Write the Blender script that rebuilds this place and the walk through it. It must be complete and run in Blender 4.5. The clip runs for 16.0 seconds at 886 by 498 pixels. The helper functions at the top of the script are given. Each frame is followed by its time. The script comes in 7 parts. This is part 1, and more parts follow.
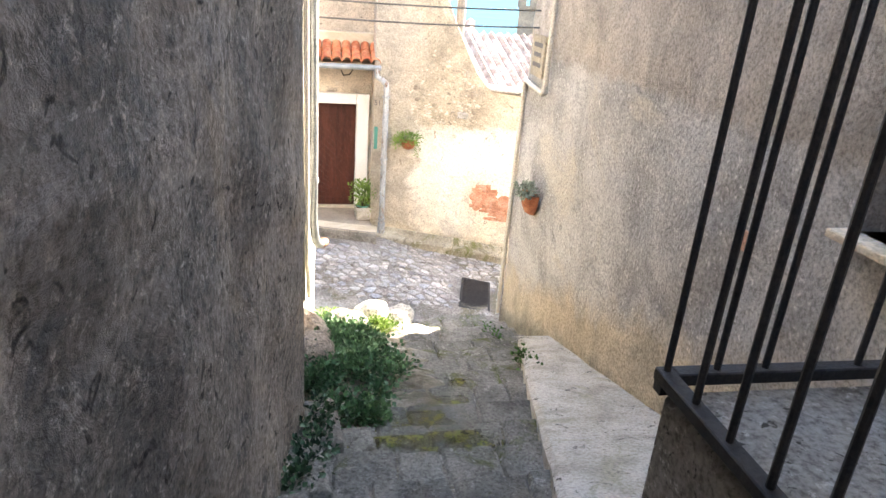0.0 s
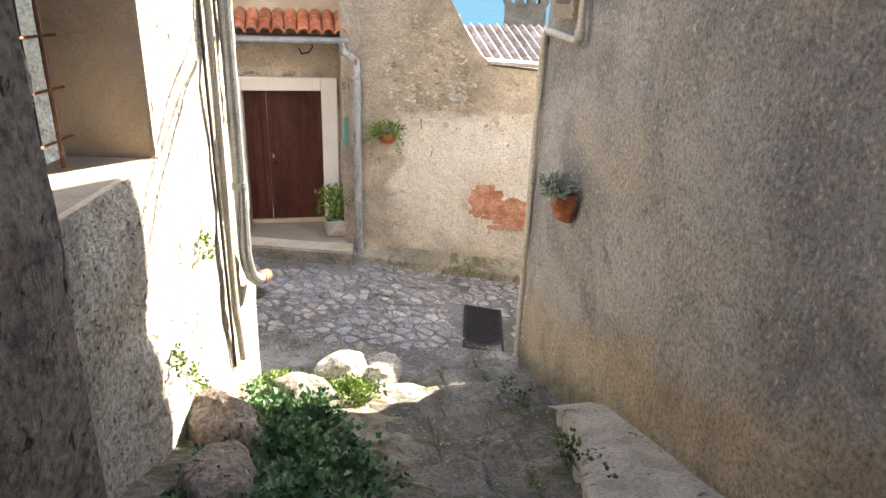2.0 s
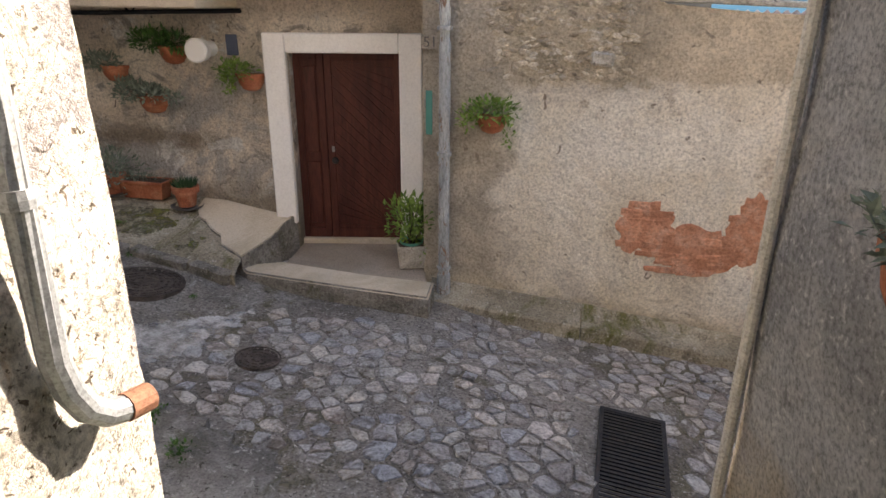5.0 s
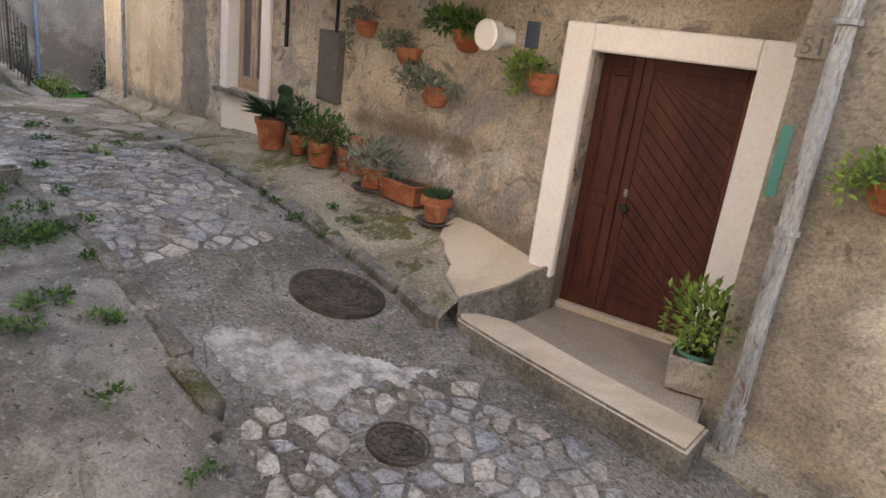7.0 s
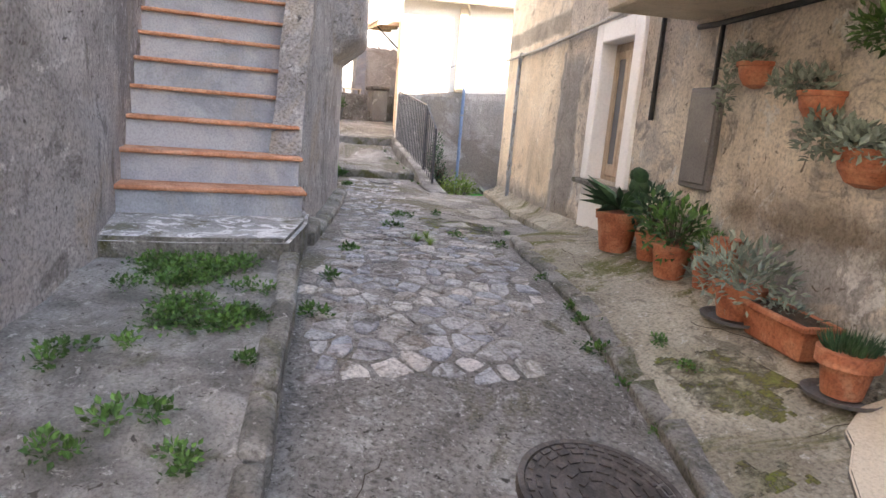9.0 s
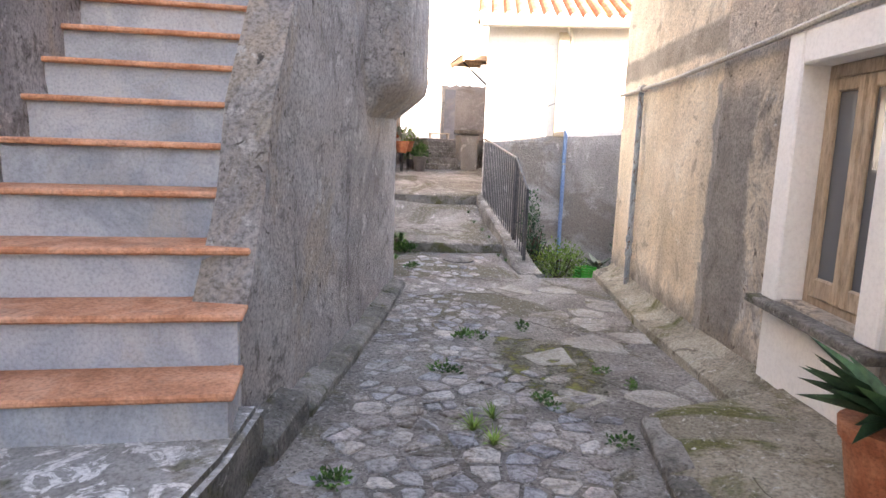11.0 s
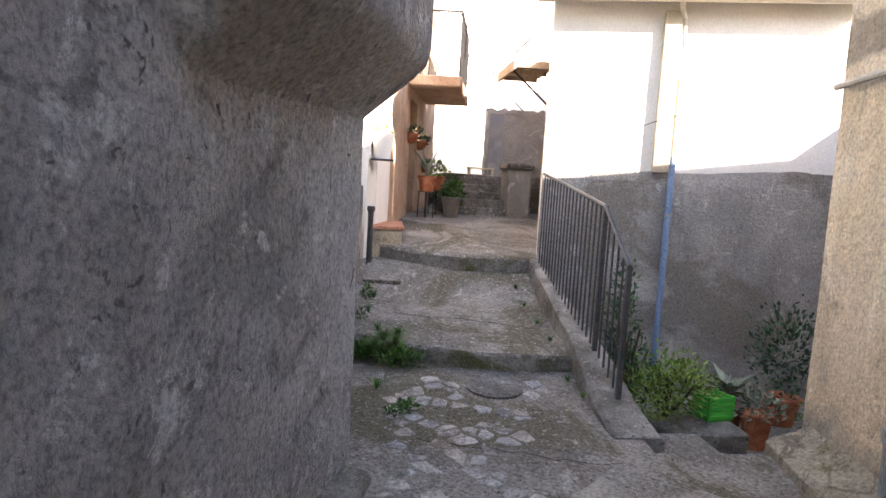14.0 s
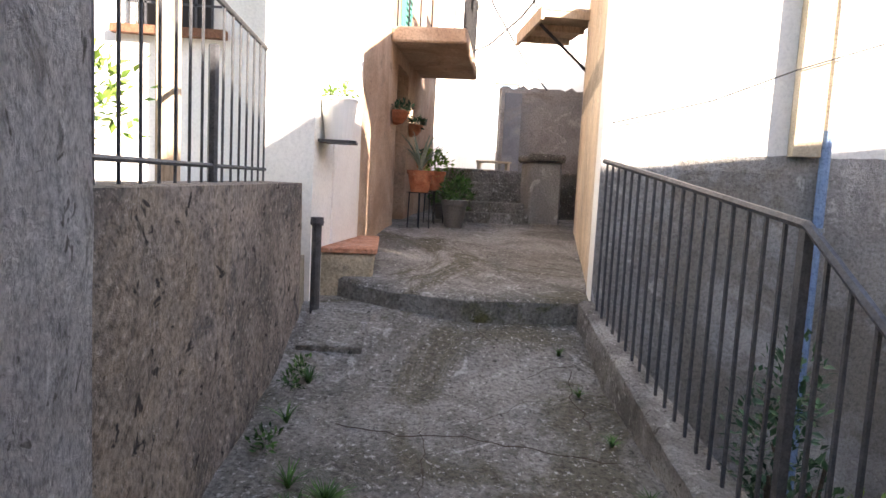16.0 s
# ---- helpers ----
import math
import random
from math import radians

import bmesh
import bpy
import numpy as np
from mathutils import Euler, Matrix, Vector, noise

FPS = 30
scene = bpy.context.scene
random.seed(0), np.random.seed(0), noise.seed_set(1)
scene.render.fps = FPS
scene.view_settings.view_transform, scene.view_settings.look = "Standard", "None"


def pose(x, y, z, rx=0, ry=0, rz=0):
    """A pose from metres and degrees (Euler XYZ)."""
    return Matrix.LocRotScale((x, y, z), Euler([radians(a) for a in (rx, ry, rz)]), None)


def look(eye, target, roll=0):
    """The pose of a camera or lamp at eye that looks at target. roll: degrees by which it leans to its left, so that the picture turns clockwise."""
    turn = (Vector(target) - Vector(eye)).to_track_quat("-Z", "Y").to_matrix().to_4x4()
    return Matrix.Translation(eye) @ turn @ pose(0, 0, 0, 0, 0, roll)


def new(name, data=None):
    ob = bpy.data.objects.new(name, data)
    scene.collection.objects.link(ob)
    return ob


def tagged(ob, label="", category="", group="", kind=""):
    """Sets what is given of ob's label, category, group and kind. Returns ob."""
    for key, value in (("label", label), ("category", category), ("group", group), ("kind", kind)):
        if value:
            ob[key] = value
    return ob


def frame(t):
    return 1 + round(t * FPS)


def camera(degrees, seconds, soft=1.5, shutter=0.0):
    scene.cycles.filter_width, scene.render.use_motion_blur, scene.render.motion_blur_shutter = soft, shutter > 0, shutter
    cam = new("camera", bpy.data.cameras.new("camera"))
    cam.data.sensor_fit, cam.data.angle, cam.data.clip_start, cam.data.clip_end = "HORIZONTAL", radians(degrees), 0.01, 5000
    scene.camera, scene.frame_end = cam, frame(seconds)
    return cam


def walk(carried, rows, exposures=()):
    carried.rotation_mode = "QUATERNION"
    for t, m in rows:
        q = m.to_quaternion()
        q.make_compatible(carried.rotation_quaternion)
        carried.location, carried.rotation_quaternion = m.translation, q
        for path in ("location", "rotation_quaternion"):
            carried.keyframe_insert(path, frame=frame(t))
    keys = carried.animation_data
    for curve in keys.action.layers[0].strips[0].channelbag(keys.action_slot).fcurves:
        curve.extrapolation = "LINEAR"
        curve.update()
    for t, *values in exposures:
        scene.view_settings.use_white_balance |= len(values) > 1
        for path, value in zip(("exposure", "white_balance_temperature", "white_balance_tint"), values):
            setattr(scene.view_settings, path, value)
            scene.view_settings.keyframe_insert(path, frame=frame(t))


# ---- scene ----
cam = camera(68.4, 16.0)
PATH = [
    (0, (-1.892, 0.059, 4.779), (-1.525, 1.88, 4.038), 4.5),
    (0.5, (-1.781, 0.645, 4.559), (-1.373, 2.479, 3.875), 3.7),
    (1, (-1.628, 1.22, 4.386), (-1.224, 3.052, 3.693), 3.2),
    (1.5, (-1.534, 1.798, 4.18), (-1.146, 3.612, 3.433), 4.1),
    (2, (-1.433, 2.386, 4.039), (-1.05, 4.211, 3.315), 2.0),
    (2.5, (-1.356, 2.946, 3.865), (-1.027, 4.816, 3.238), 4.8),
    (3, (-1.226, 3.515, 3.692), (-0.917, 5.376, 3.025), 3.2),
    (3.2, (-1.139, 3.739, 3.636), (-0.845, 5.622, 3.03), 3.4),
    (5.3, (-0.687, 5.856, 3.113), (-0.806, 7.716, 2.39), 1.4),
    (5.5, (-0.698, 6.061, 3.051), (-0.945, 7.926, 2.372), 4.4),
    (6, (-0.472, 6.553, 2.885), (-0.919, 8.383, 2.213), 2.7),
    (6.5, (-0.535, 7.024, 2.737), (-1.14, 8.801, 2.047), 4.1),
    (7, (-0.553, 7.485, 2.644), (-1.548, 9.11, 2.036), 7.2),
    (7.5, (-0.73, 7.952, 2.485), (-1.982, 9.426, 1.976), 5.0),
    (8, (-0.863, 8.426, 2.346), (-2.384, 9.647, 1.903), 4.5),
    (8.5, (-1.072, 8.916, 2.24), (-2.791, 9.86, 1.849), 7.5),
    (9, (-1.516, 9.418, 2.223), (-3.358, 10.093, 1.83), 4.8),
    (9.5, (-2.059, 9.809, 2.314), (-3.993, 10.163, 1.944), 3.1),
    (10, (-2.784, 10.074, 2.395), (-4.74, 10.367, 2.099), 3.1),
    (10.2, (-3.083, 10.196, 2.438), (-5.039, 10.5, 2.147), 2.9),
    (12.3, (-5.857, 10.873, 2.703), (-7.782, 11.276, 2.34), 1.5),
    (12.5, (-6.129, 10.942, 2.705), (-8.063, 11.341, 2.388), 1.5),
    (13, (-6.827, 11.1, 2.681), (-8.778, 11.467, 2.436), 1.0),
    (13.5, (-7.512, 11.251, 2.622), (-9.456, 11.622, 2.328), 1.5),
    (14, (-8.267, 11.397, 2.551), (-10.246, 11.602, 2.345), 3.4),
    (14.5, (-9.038, 11.542, 2.531), (-11.013, 11.728, 2.28), 4.2),
    (15, (-9.808, 11.655, 2.503), (-11.781, 11.824, 2.22), 4.6),
    (15.5, (-10.539, 11.733, 2.507), (-12.514, 11.921, 2.248), 3.8),
    (16, (-11.315, 11.823, 2.514), (-13.297, 11.996, 2.307), 3.0),
]
EXPOSURES = [(0.0, 4.0, 7900, 13), (1.0, 3.32, 7900, 14), (1.7, 3.05, 7900, 14), (2.5, 2.7, 7900, 15), (3.2, 2.35, 7900, 15), (5.3, 2.25, 7700, 17), (6.5, 2.65, 8500, 18), (7.5, 3.25, 8600, 18), (9.0, 3.45, 8200, 19), (10.0, 3.5, 7800, 20), (12.5, 3.3, 8500, 21), (13.4, 3.0, 7900, 20), (14.0, 2.78, 7700, 19), (15.0, 2.85, 7600, 18), (16.0, 2.48, 7450, 18)]
walk(cam, [(t, look(eye, target, roll)) for t, eye, target, roll in PATH], EXPOSURES)

# ---- world and sun ----
SUN_WAY = Vector((0.773, 0.634, 0.50)).normalized()
world = bpy.data.worlds.new("world")
scene.world = world
world.use_nodes = True
wn = world.node_tree.nodes
sky = wn.new("ShaderNodeTexSky")
sky.sky_type, sky.sun_disc = "NISHITA", False
sky.sun_elevation = math.asin(SUN_WAY.z)
sky.sun_rotation = math.atan2(SUN_WAY.x, SUN_WAY.y)
sky.air_density, sky.dust_density, sky.ozone_density = 1.0, 0.6, 1.5
wn["Background"].inputs[1].default_value = 0.15
world.node_tree.links.new(sky.outputs[0], wn["Background"].inputs[0])
sun = new("sun", bpy.data.lights.new("sun", "SUN"))
sun.data.energy, sun.data.angle, sun.data.color = 5.0, radians(0.5), (1.0, 0.965, 0.90)
sun.matrix_world = look(SUN_WAY * 40, (0, 0, 0))

# ---- materials ----
MATS = {}


def mat(name, colors, rough=0.85, metal=0.0, scale=3.0, fine=40.0, bump=0.3, stain=None, stain_at=(0.5, 0.7), spec=0.3, vary=0.0, island=0.0, tall=1.0, mid=None, coarse=None, bscale=None, distance=0.02, streak=0.0, pits=None, grain=0.5, zones=(), hues=None):
    """Noise between two colours at a broad and a fine scale, an optional stain colour with its own outline, and relief."""
    m = bpy.data.materials.new(name)
    m.use_nodes = True
    nt = m.node_tree
    N, L = nt.nodes, nt.links
    b = N["Principled BSDF"]
    b.inputs["Roughness"].default_value, b.inputs["Metallic"].default_value = rough, metal
    b.inputs["Specular IOR Level"].default_value = spec
    tc = N.new("ShaderNodeTexCoord")
    mp = N.new("ShaderNodeMapping")
    mp.inputs["Scale"].default_value = (1, 1, tall)
    geo = N.new("ShaderNodeNewGeometry")
    L.new(geo.outputs["Position"], mp.inputs["Vector"])

    def tex(sc, detail=6.0, dist=0.0, ro=0.6):
        n = N.new("ShaderNodeTexNoise")
        n.inputs["Scale"].default_value, n.inputs["Detail"].default_value, n.inputs["Distortion"].default_value = sc, detail, dist
        n.inputs["Roughness"].default_value = ro
        L.new(mp.outputs[0], n.inputs["Vector"])
        return n.outputs[0]

    def ramp(src, stops):
        r = N.new("ShaderNodeValToRGB")
        e = r.color_ramp.elements
        e[0].position, e[0].color = stops[0][0], (*stops[0][1], 1)
        e[1].position, e[1].color = stops[-1][0], (*stops[-1][1], 1)
        for p, c in stops[1:-1]:
            e.new(p).color = (*c, 1)
        L.new(src, r.inputs[0])
        return r.outputs[0]

    def mix(fac, a, c, mode="MIX"):
        x = N.new("ShaderNodeMix")
        x.data_type, x.blend_type = "RGBA", mode
        for sock, v in ((x.inputs[0], fac), (x.inputs[6], a), (x.inputs[7], c)):
            if isinstance(v, (int, float)):
                sock.default_value = v
            elif isinstance(v, tuple):
                sock.default_value = (*v, 1)
            else:
                L.new(v, sock)
        return x.outputs[2]

    n = len(colors)
    col = ramp(tex(scale, 8.0, 0.6, 0.65), [(0.39 + 0.22 * i / max(1, n - 1), c) for i, c in enumerate(colors)]) if n > 1 else ramp(tex(scale), [(0, colors[0]), (1, colors[0])])
    if mid:
        col = mix(ramp(tex(scale * 3.1, 9.0, 1.2, 0.7), [(mid[1], (0, 0, 0)), (mid[2], (1, 1, 1))]), col, mid[0])
    if stain:
        col = mix(ramp(tex(scale * 0.55, 9.0, 1.5, 0.7), [(stain_at[0], (0, 0, 0)), (stain_at[1], (1, 1, 1))]), col, stain)
    if coarse:
        col = mix(ramp(tex(coarse[3], 10.0, 0.4, 0.75), [(coarse[1], (0, 0, 0)), (coarse[2], (1, 1, 1))]), col, coarse[0])
    if streak:
        sm = N.new("ShaderNodeMapping")
        sm.inputs["Scale"].default_value = (1.6, 1.6, 0.16)
        L.new(geo.outputs["Position"], sm.inputs["Vector"])
        sn = N.new("ShaderNodeTexNoise")
        sn.inputs["Scale"].default_value, sn.inputs["Detail"].default_value, sn.inputs["Roughness"].default_value = 1.6, 7.0, 0.7
        L.new(sm.outputs[0], sn.inputs["Vector"])
        col = mix(1.0, col, ramp(sn.outputs[0], [(0.38, (1 - streak,) * 3), (0.52, (1, 1, 1)), (0.66, (1 + streak * 0.5,) * 3)]), "MULTIPLY")
    for zone_color, planes, wobble, zscale in zones:
        # a coat with a ragged outline: inside every plane given as (a, b, c, least, soft)
        mask = None
        wob = tex(zscale, 8.0, 0.8, 0.68)
        for pa, pb, pc, least, soft in planes:
            dot = N.new("ShaderNodeVectorMath")
            dot.operation = "DOT_PRODUCT"
            dot.inputs[1].default_value = (pa, pb, pc)
            L.new(geo.outputs["Position"], dot.inputs[0])
            wa = N.new("ShaderNodeMath")
            wa.operation, wa.inputs[1].default_value = "MULTIPLY_ADD", wobble
            L.new(wob, wa.inputs[0])
            L.new(dot.outputs["Value"], wa.inputs[2])
            mr = N.new("ShaderNodeMapRange")
            mr.inputs["From Min"].default_value, mr.inputs["From Max"].default_value = least + wobble * 0.5, least + wobble * 0.5 + soft
            L.new(wa.outputs[0], mr.inputs["Value"])
            if mask is None:
                mask = mr.outputs[0]
            else:
                both = N.new("ShaderNodeMath")
                both.operation = "MULTIPLY"
                L.new(mask, both.inputs[0])
                L.new(mr.outputs[0], both.inputs[1])
                mask = both.outputs[0]
        zc = ramp(tex(scale * 2.4, 8.0, 0.8, 0.7), [(0.36, tuple(c * 0.72 for c in zone_color)), (0.62, tuple(min(0.85, c * 1.16) for c in zone_color))])
        col = mix(mask, col, zc)
    if hues:
        oh = N.new("ShaderNodeObjectInfo")
        hr = N.new("ShaderNodeMath")
        hr.operation = "ADD"
        L.new(oh.outputs["Random"], hr.inputs[0])
        L.new(geo.outputs["Random Per Island"], hr.inputs[1])
        hf = N.new("ShaderNodeMath")
        hf.operation = "FRACT"
        L.new(hr.outputs[0], hf.inputs[0])
        col = mix(1.0, col, ramp(hf.outputs[0], [(i / (len(hues) - 1), h) for i, h in enumerate(hues)]), "MULTIPLY")
    if pits:
        col = mix(ramp(tex(pits[0], 3.0, 0.8, 0.6), [(pits[1], (1, 1, 1)), (pits[1] + 0.05, (0, 0, 0))]), col, pits[2])
    f = tex(fine, 5.0, 0.0, 0.7)
    col = mix(grain, col, ramp(f, [(0.36, (0.36, 0.35, 0.34)), (0.50, (1, 1, 1)), (0.64, (1.36, 1.36, 1.36))]), "MULTIPLY")
    if vary:
        oi = N.new("ShaderNodeObjectInfo")
        col = mix(1.0, col, ramp(oi.outputs["Random"], [(0, (1 - vary,) * 3), (1, (1 + vary * 0.6,) * 3)]), "MULTIPLY")
    if island:
        col = mix(1.0, col, ramp(geo.outputs["Random Per Island"], [(0, (1 - island,) * 3), (1, (1 + island * 0.6,) * 3)]), "MULTIPLY")
    L.new(col, b.inputs["Base Color"])
    if bump:
        bp = N.new("ShaderNodeBump")
        bp.inputs["Strength"].default_value, bp.inputs["Distance"].default_value = bump, distance
        add = N.new("ShaderNodeMath")
        add.operation = "ADD"
        L.new(tex(bscale or fine * 0.5, 8.0, 0.3, 0.75), add.inputs[0])
        mul = N.new("ShaderNodeMath")
        mul.operation, mul.inputs[1].default_value = "MULTIPLY", 2.0
        L.new(tex(scale * 2.2, 8.0, 0.5, 0.7), mul.inputs[0])
        L.new(mul.outputs[0], add.inputs[1])
        L.new(add.outputs[0], bp.inputs["Height"])
        L.new(bp.outputs[0], b.inputs["Normal"])
    MATS[name] = m
    return m


def plain(name, color, rough=0.5, metal=0.0, spec=0.5):
    m = bpy.data.materials.new(name)
    m.use_nodes = True
    b = m.node_tree.nodes["Principled BSDF"]
    b.inputs["Base Color"].default_value = (*color, 1)
    b.inputs["Roughness"].default_value, b.inputs["Metallic"].default_value = rough, metal
    b.inputs["Specular IOR Level"].default_value = spec
    return m


ROUGH_GREY = mat("rough_render", [(0.20, 0.168, 0.145), (0.335, 0.275, 0.23), (0.47, 0.385, 0.32)], 0.95, scale=1.3, fine=32, bump=1.0, stain=(0.43, 0.34, 0.26), stain_at=(0.53, 0.62), bscale=15, distance=0.07, pits=(11.0, 0.33, (0.07, 0.055, 0.045)), mid=((0.19, 0.165, 0.15), 0.54, 0.63), coarse=((0.58, 0.49, 0.41), 0.56, 0.62, 24.0), grain=0.8)
ALLEY_PLASTER = mat("alley_plaster", [(0.33, 0.31, 0.295), (0.46, 0.435, 0.41), (0.58, 0.55, 0.515)], 0.95, scale=0.8, fine=42, bump=1.0, stain=(0.56, 0.51, 0.44), stain_at=(0.55, 0.63), bscale=24, distance=0.05, streak=0.05, mid=((0.30, 0.28, 0.265), 0.56, 0.66), coarse=((0.62, 0.59, 0.55), 0.57, 0.61, 21.0), grain=0.65, zones=[((0.46, 0.40, 0.345), [(0, 0, 1, 4.12, 0.10)], 0.5, 1.6), ((0.54, 0.45, 0.335), [(0, -0.335, -1, -4.02, 0.28)], 0.9, 1.1), ((0.27, 0.245, 0.19), [(0, -0.335, -1, -3.42, 0.22)], 0.6, 2.4)])
GREY_PLASTER = mat("grey_plaster", [(0.34, 0.315, 0.30), (0.48, 0.445, 0.425), (0.60, 0.57, 0.545)], 0.95, scale=0.75, fine=40, bump=1.0, stain=(0.52, 0.45, 0.375), stain_at=(0.53, 0.61), bscale=15, distance=0.10, streak=0.05, mid=((0.29, 0.265, 0.245), 0.55, 0.62), pits=(13.0, 0.30, (0.16, 0.14, 0.125)), coarse=((0.66, 0.635, 0.605), 0.56, 0.60, 5.0), grain=0.65)
STAIR_PLASTER = mat("blue_grey_plaster", [(0.24, 0.255, 0.28), (0.31, 0.325, 0.35), (0.38, 0.38, 0.39)], 0.9, scale=1.5, fine=60, bump=0.25, stain=(0.36, 0.33, 0.29), stain_at=(0.55, 0.75), grain=0.3)
OCHRE = mat("ochre_plaster", [(0.60, 0.48, 0.34), (0.71, 0.58, 0.425), (0.79, 0.68, 0.53)], 0.95, scale=0.7, fine=45, bump=0.8, mid=((0.42, 0.34, 0.25), 0.57, 0.66), stain=(0.48, 0.39, 0.29), stain_at=(0.56, 0.64), bscale=24, distance=0.03, streak=0.14, coarse=((0.76, 0.67, 0.54), 0.57, 0.62, 2.2), zones=[((0.37, 0.31, 0.24), [(0, 0, 1, 3.38, 0.05), (0, 0, -1, -3.68, 0.05)], 0.12, 3.0), ((0.30, 0.265, 0.22), [(0, 0, -1, -1.42, 0.30)], 0.9, 2.6), ((0.34, 0.31, 0.275), [(1, 0, 0, -9.12, 0.05), (-1, 0, 0, 8.30, 0.06), (0, 0, -1, -3.22, 0.04)], 0.5, 1.5)])
OLD_PLASTER = mat("old_plaster", [(0.51, 0.435, 0.345), (0.68, 0.59, 0.475), (0.78, 0.70, 0.585)], 0.95, scale=0.9, fine=42, bump=1.0, mid=((0.33, 0.295, 0.255), 0.53, 0.61), stain=(0.40, 0.375, 0.345), stain_at=(0.51, 0.58), bscale=20, distance=0.05, streak=0.12, coarse=((0.70, 0.68, 0.63), 0.57, 0.61, 2.6), pits=(12.0, 0.30, (0.18, 0.15, 0.12)), zones=[((0.34, 0.31, 0.275), [(1, 0, 0, -9.3, 0.05), (-1, 0, 0, 8.30, 0.06), (0, 0, -1, -3.22, 0.04)], 0.5, 1.5), ((0.25, 0.20, 0.15), [(1, 0, 0, -5.2, 0.3), (-1, 0, 0, 2.95, 0.3), (0, 0, -1, -1.98, 0.22), (0, 0, 1, 1.62, 0.18)], 0.55, 2.0), ((0.33, 0.28, 0.22), [(0, 0, -1, -1.38, 0.2)], 0.7, 3.0), ((0.58, 0.49, 0.39), [(0, 0, 1, 2.98, 0.12)], 0.3, 2.0)])
PALE_PLASTER = mat("pale_plaster", [(0.70, 0.62, 0.50), (0.80, 0.725, 0.61), (0.84, 0.785, 0.69)], 0.95, scale=0.8, fine=42, bump=1.0, mid=((0.53, 0.45, 0.355), 0.57, 0.66), stain=(0.62, 0.56, 0.48), stain_at=(0.56, 0.64), bscale=15, distance=0.06, streak=0.08, pits=(7.0, 0.29, (0.28, 0.23, 0.18)), zones=[((0.56, 0.47, 0.355), [(0, 0, 1, 2.50, 0.08)], 0.45, 2.0), ((0.44, 0.375, 0.285), [(0, 0, 1, 2.50, 0.08), (-1, 0, 0, -1.1, 0.4)], 0.9, 1.5), ((0.47, 0.41, 0.33), [(-1, 0, 0, 0.10, 0.25)], 1.1, 1.8), ((0.56, 0.48, 0.35), [(-0.14, 0, -1, -0.62, 0.2)], 0.6, 2.4)])
SUN_PLASTER = mat("sunlit_plaster", [(0.58, 0.54, 0.47), (0.70, 0.665, 0.59), (0.78, 0.745, 0.67)], 0.95, scale=1.5, fine=26, bump=1.0, mid=((0.46, 0.38, 0.29), 0.58, 0.66), bscale=12, distance=0.11, pits=(24.0, 0.345, (0.14, 0.11, 0.08)), grain=0.8)
WHITE_WALL = mat("white_wall", [(0.76, 0.74, 0.69), (0.82, 0.80, 0.76)], 0.9, scale=0.8, fine=40, bump=0.25, grain=0.15)
# Grey plaster; on the white house it also paints the shade above the base.
GREY_WHITE = mat("grey_plaster_and_shade", [(0.27, 0.258, 0.245), (0.35, 0.335, 0.318), (0.43, 0.41, 0.39)], 0.95, scale=0.8, fine=45, bump=0.9, stain=(0.24, 0.22, 0.195), stain_at=(0.53, 0.59), mid=((0.50, 0.48, 0.455), 0.57, 0.62), distance=0.03)
ORANGE_WALL = mat("orange_plaster", [(0.37, 0.25, 0.175), (0.46, 0.325, 0.235), (0.53, 0.40, 0.30)], 0.95, scale=1.0, fine=50, bump=0.7, mid=((0.30, 0.22, 0.165), 0.57, 0.66), streak=0.12)
CONCRETE = mat("concrete", [(0.16, 0.15, 0.132), (0.25, 0.235, 0.212), (0.35, 0.332, 0.305)], 0.95, scale=1.1, fine=38, bump=1.0, stain=(0.135, 0.122, 0.09), stain_at=(0.53, 0.61), bscale=26, distance=0.04, mid=((0.41, 0.395, 0.37), 0.58, 0.63), coarse=((0.52, 0.50, 0.47), 0.575, 0.61, 26.0), pits=(30.0, 0.33, (0.085, 0.078, 0.066)), grain=0.75)
MORTAR = mat("street_mortar", [(0.18, 0.163, 0.145), (0.26, 0.238, 0.213), (0.35, 0.325, 0.295)], 0.97, scale=1.0, fine=38, bump=1.0, stain=(0.165, 0.147, 0.105), stain_at=(0.53, 0.60), bscale=26, distance=0.05, mid=((0.40, 0.38, 0.35), 0.58, 0.63), coarse=((0.50, 0.475, 0.44), 0.575, 0.61, 28.0), pits=(32.0, 0.33, (0.085, 0.075, 0.062)), grain=0.75)
MOSSY = mat("mossy_concrete", [(0.25, 0.22, 0.165), (0.34, 0.30, 0.23), (0.43, 0.385, 0.30)], 0.97, scale=1.2, fine=48, bump=1.0, stain=(0.13, 0.125, 0.045), stain_at=(0.52, 0.60), mid=((0.19, 0.165, 0.125), 0.55, 0.63), bscale=26, distance=0.03, coarse=((0.48, 0.45, 0.39), 0.58, 0.62, 18.0), grain=0.65)
KERB = mat("kerb_stone", [(0.15, 0.14, 0.122), (0.23, 0.215, 0.188), (0.32, 0.30, 0.27)], 0.95, scale=2.5, fine=45, bump=1.0, stain=(0.11, 0.11, 0.045), stain_at=(0.54, 0.66), vary=0.15, bscale=22, distance=0.04, coarse=((0.40, 0.38, 0.345), 0.58, 0.62, 16.0), grain=0.65)
LEDGE = mat("pale_ledge", [(0.34, 0.315, 0.27), (0.43, 0.40, 0.355), (0.49, 0.46, 0.415)], 0.95, scale=3, fine=50, bump=1.0, mid=((0.10, 0.095, 0.085), 0.60, 0.64), distance=0.02, stain=(0.34, 0.32, 0.25), stain_at=(0.56, 0.66))
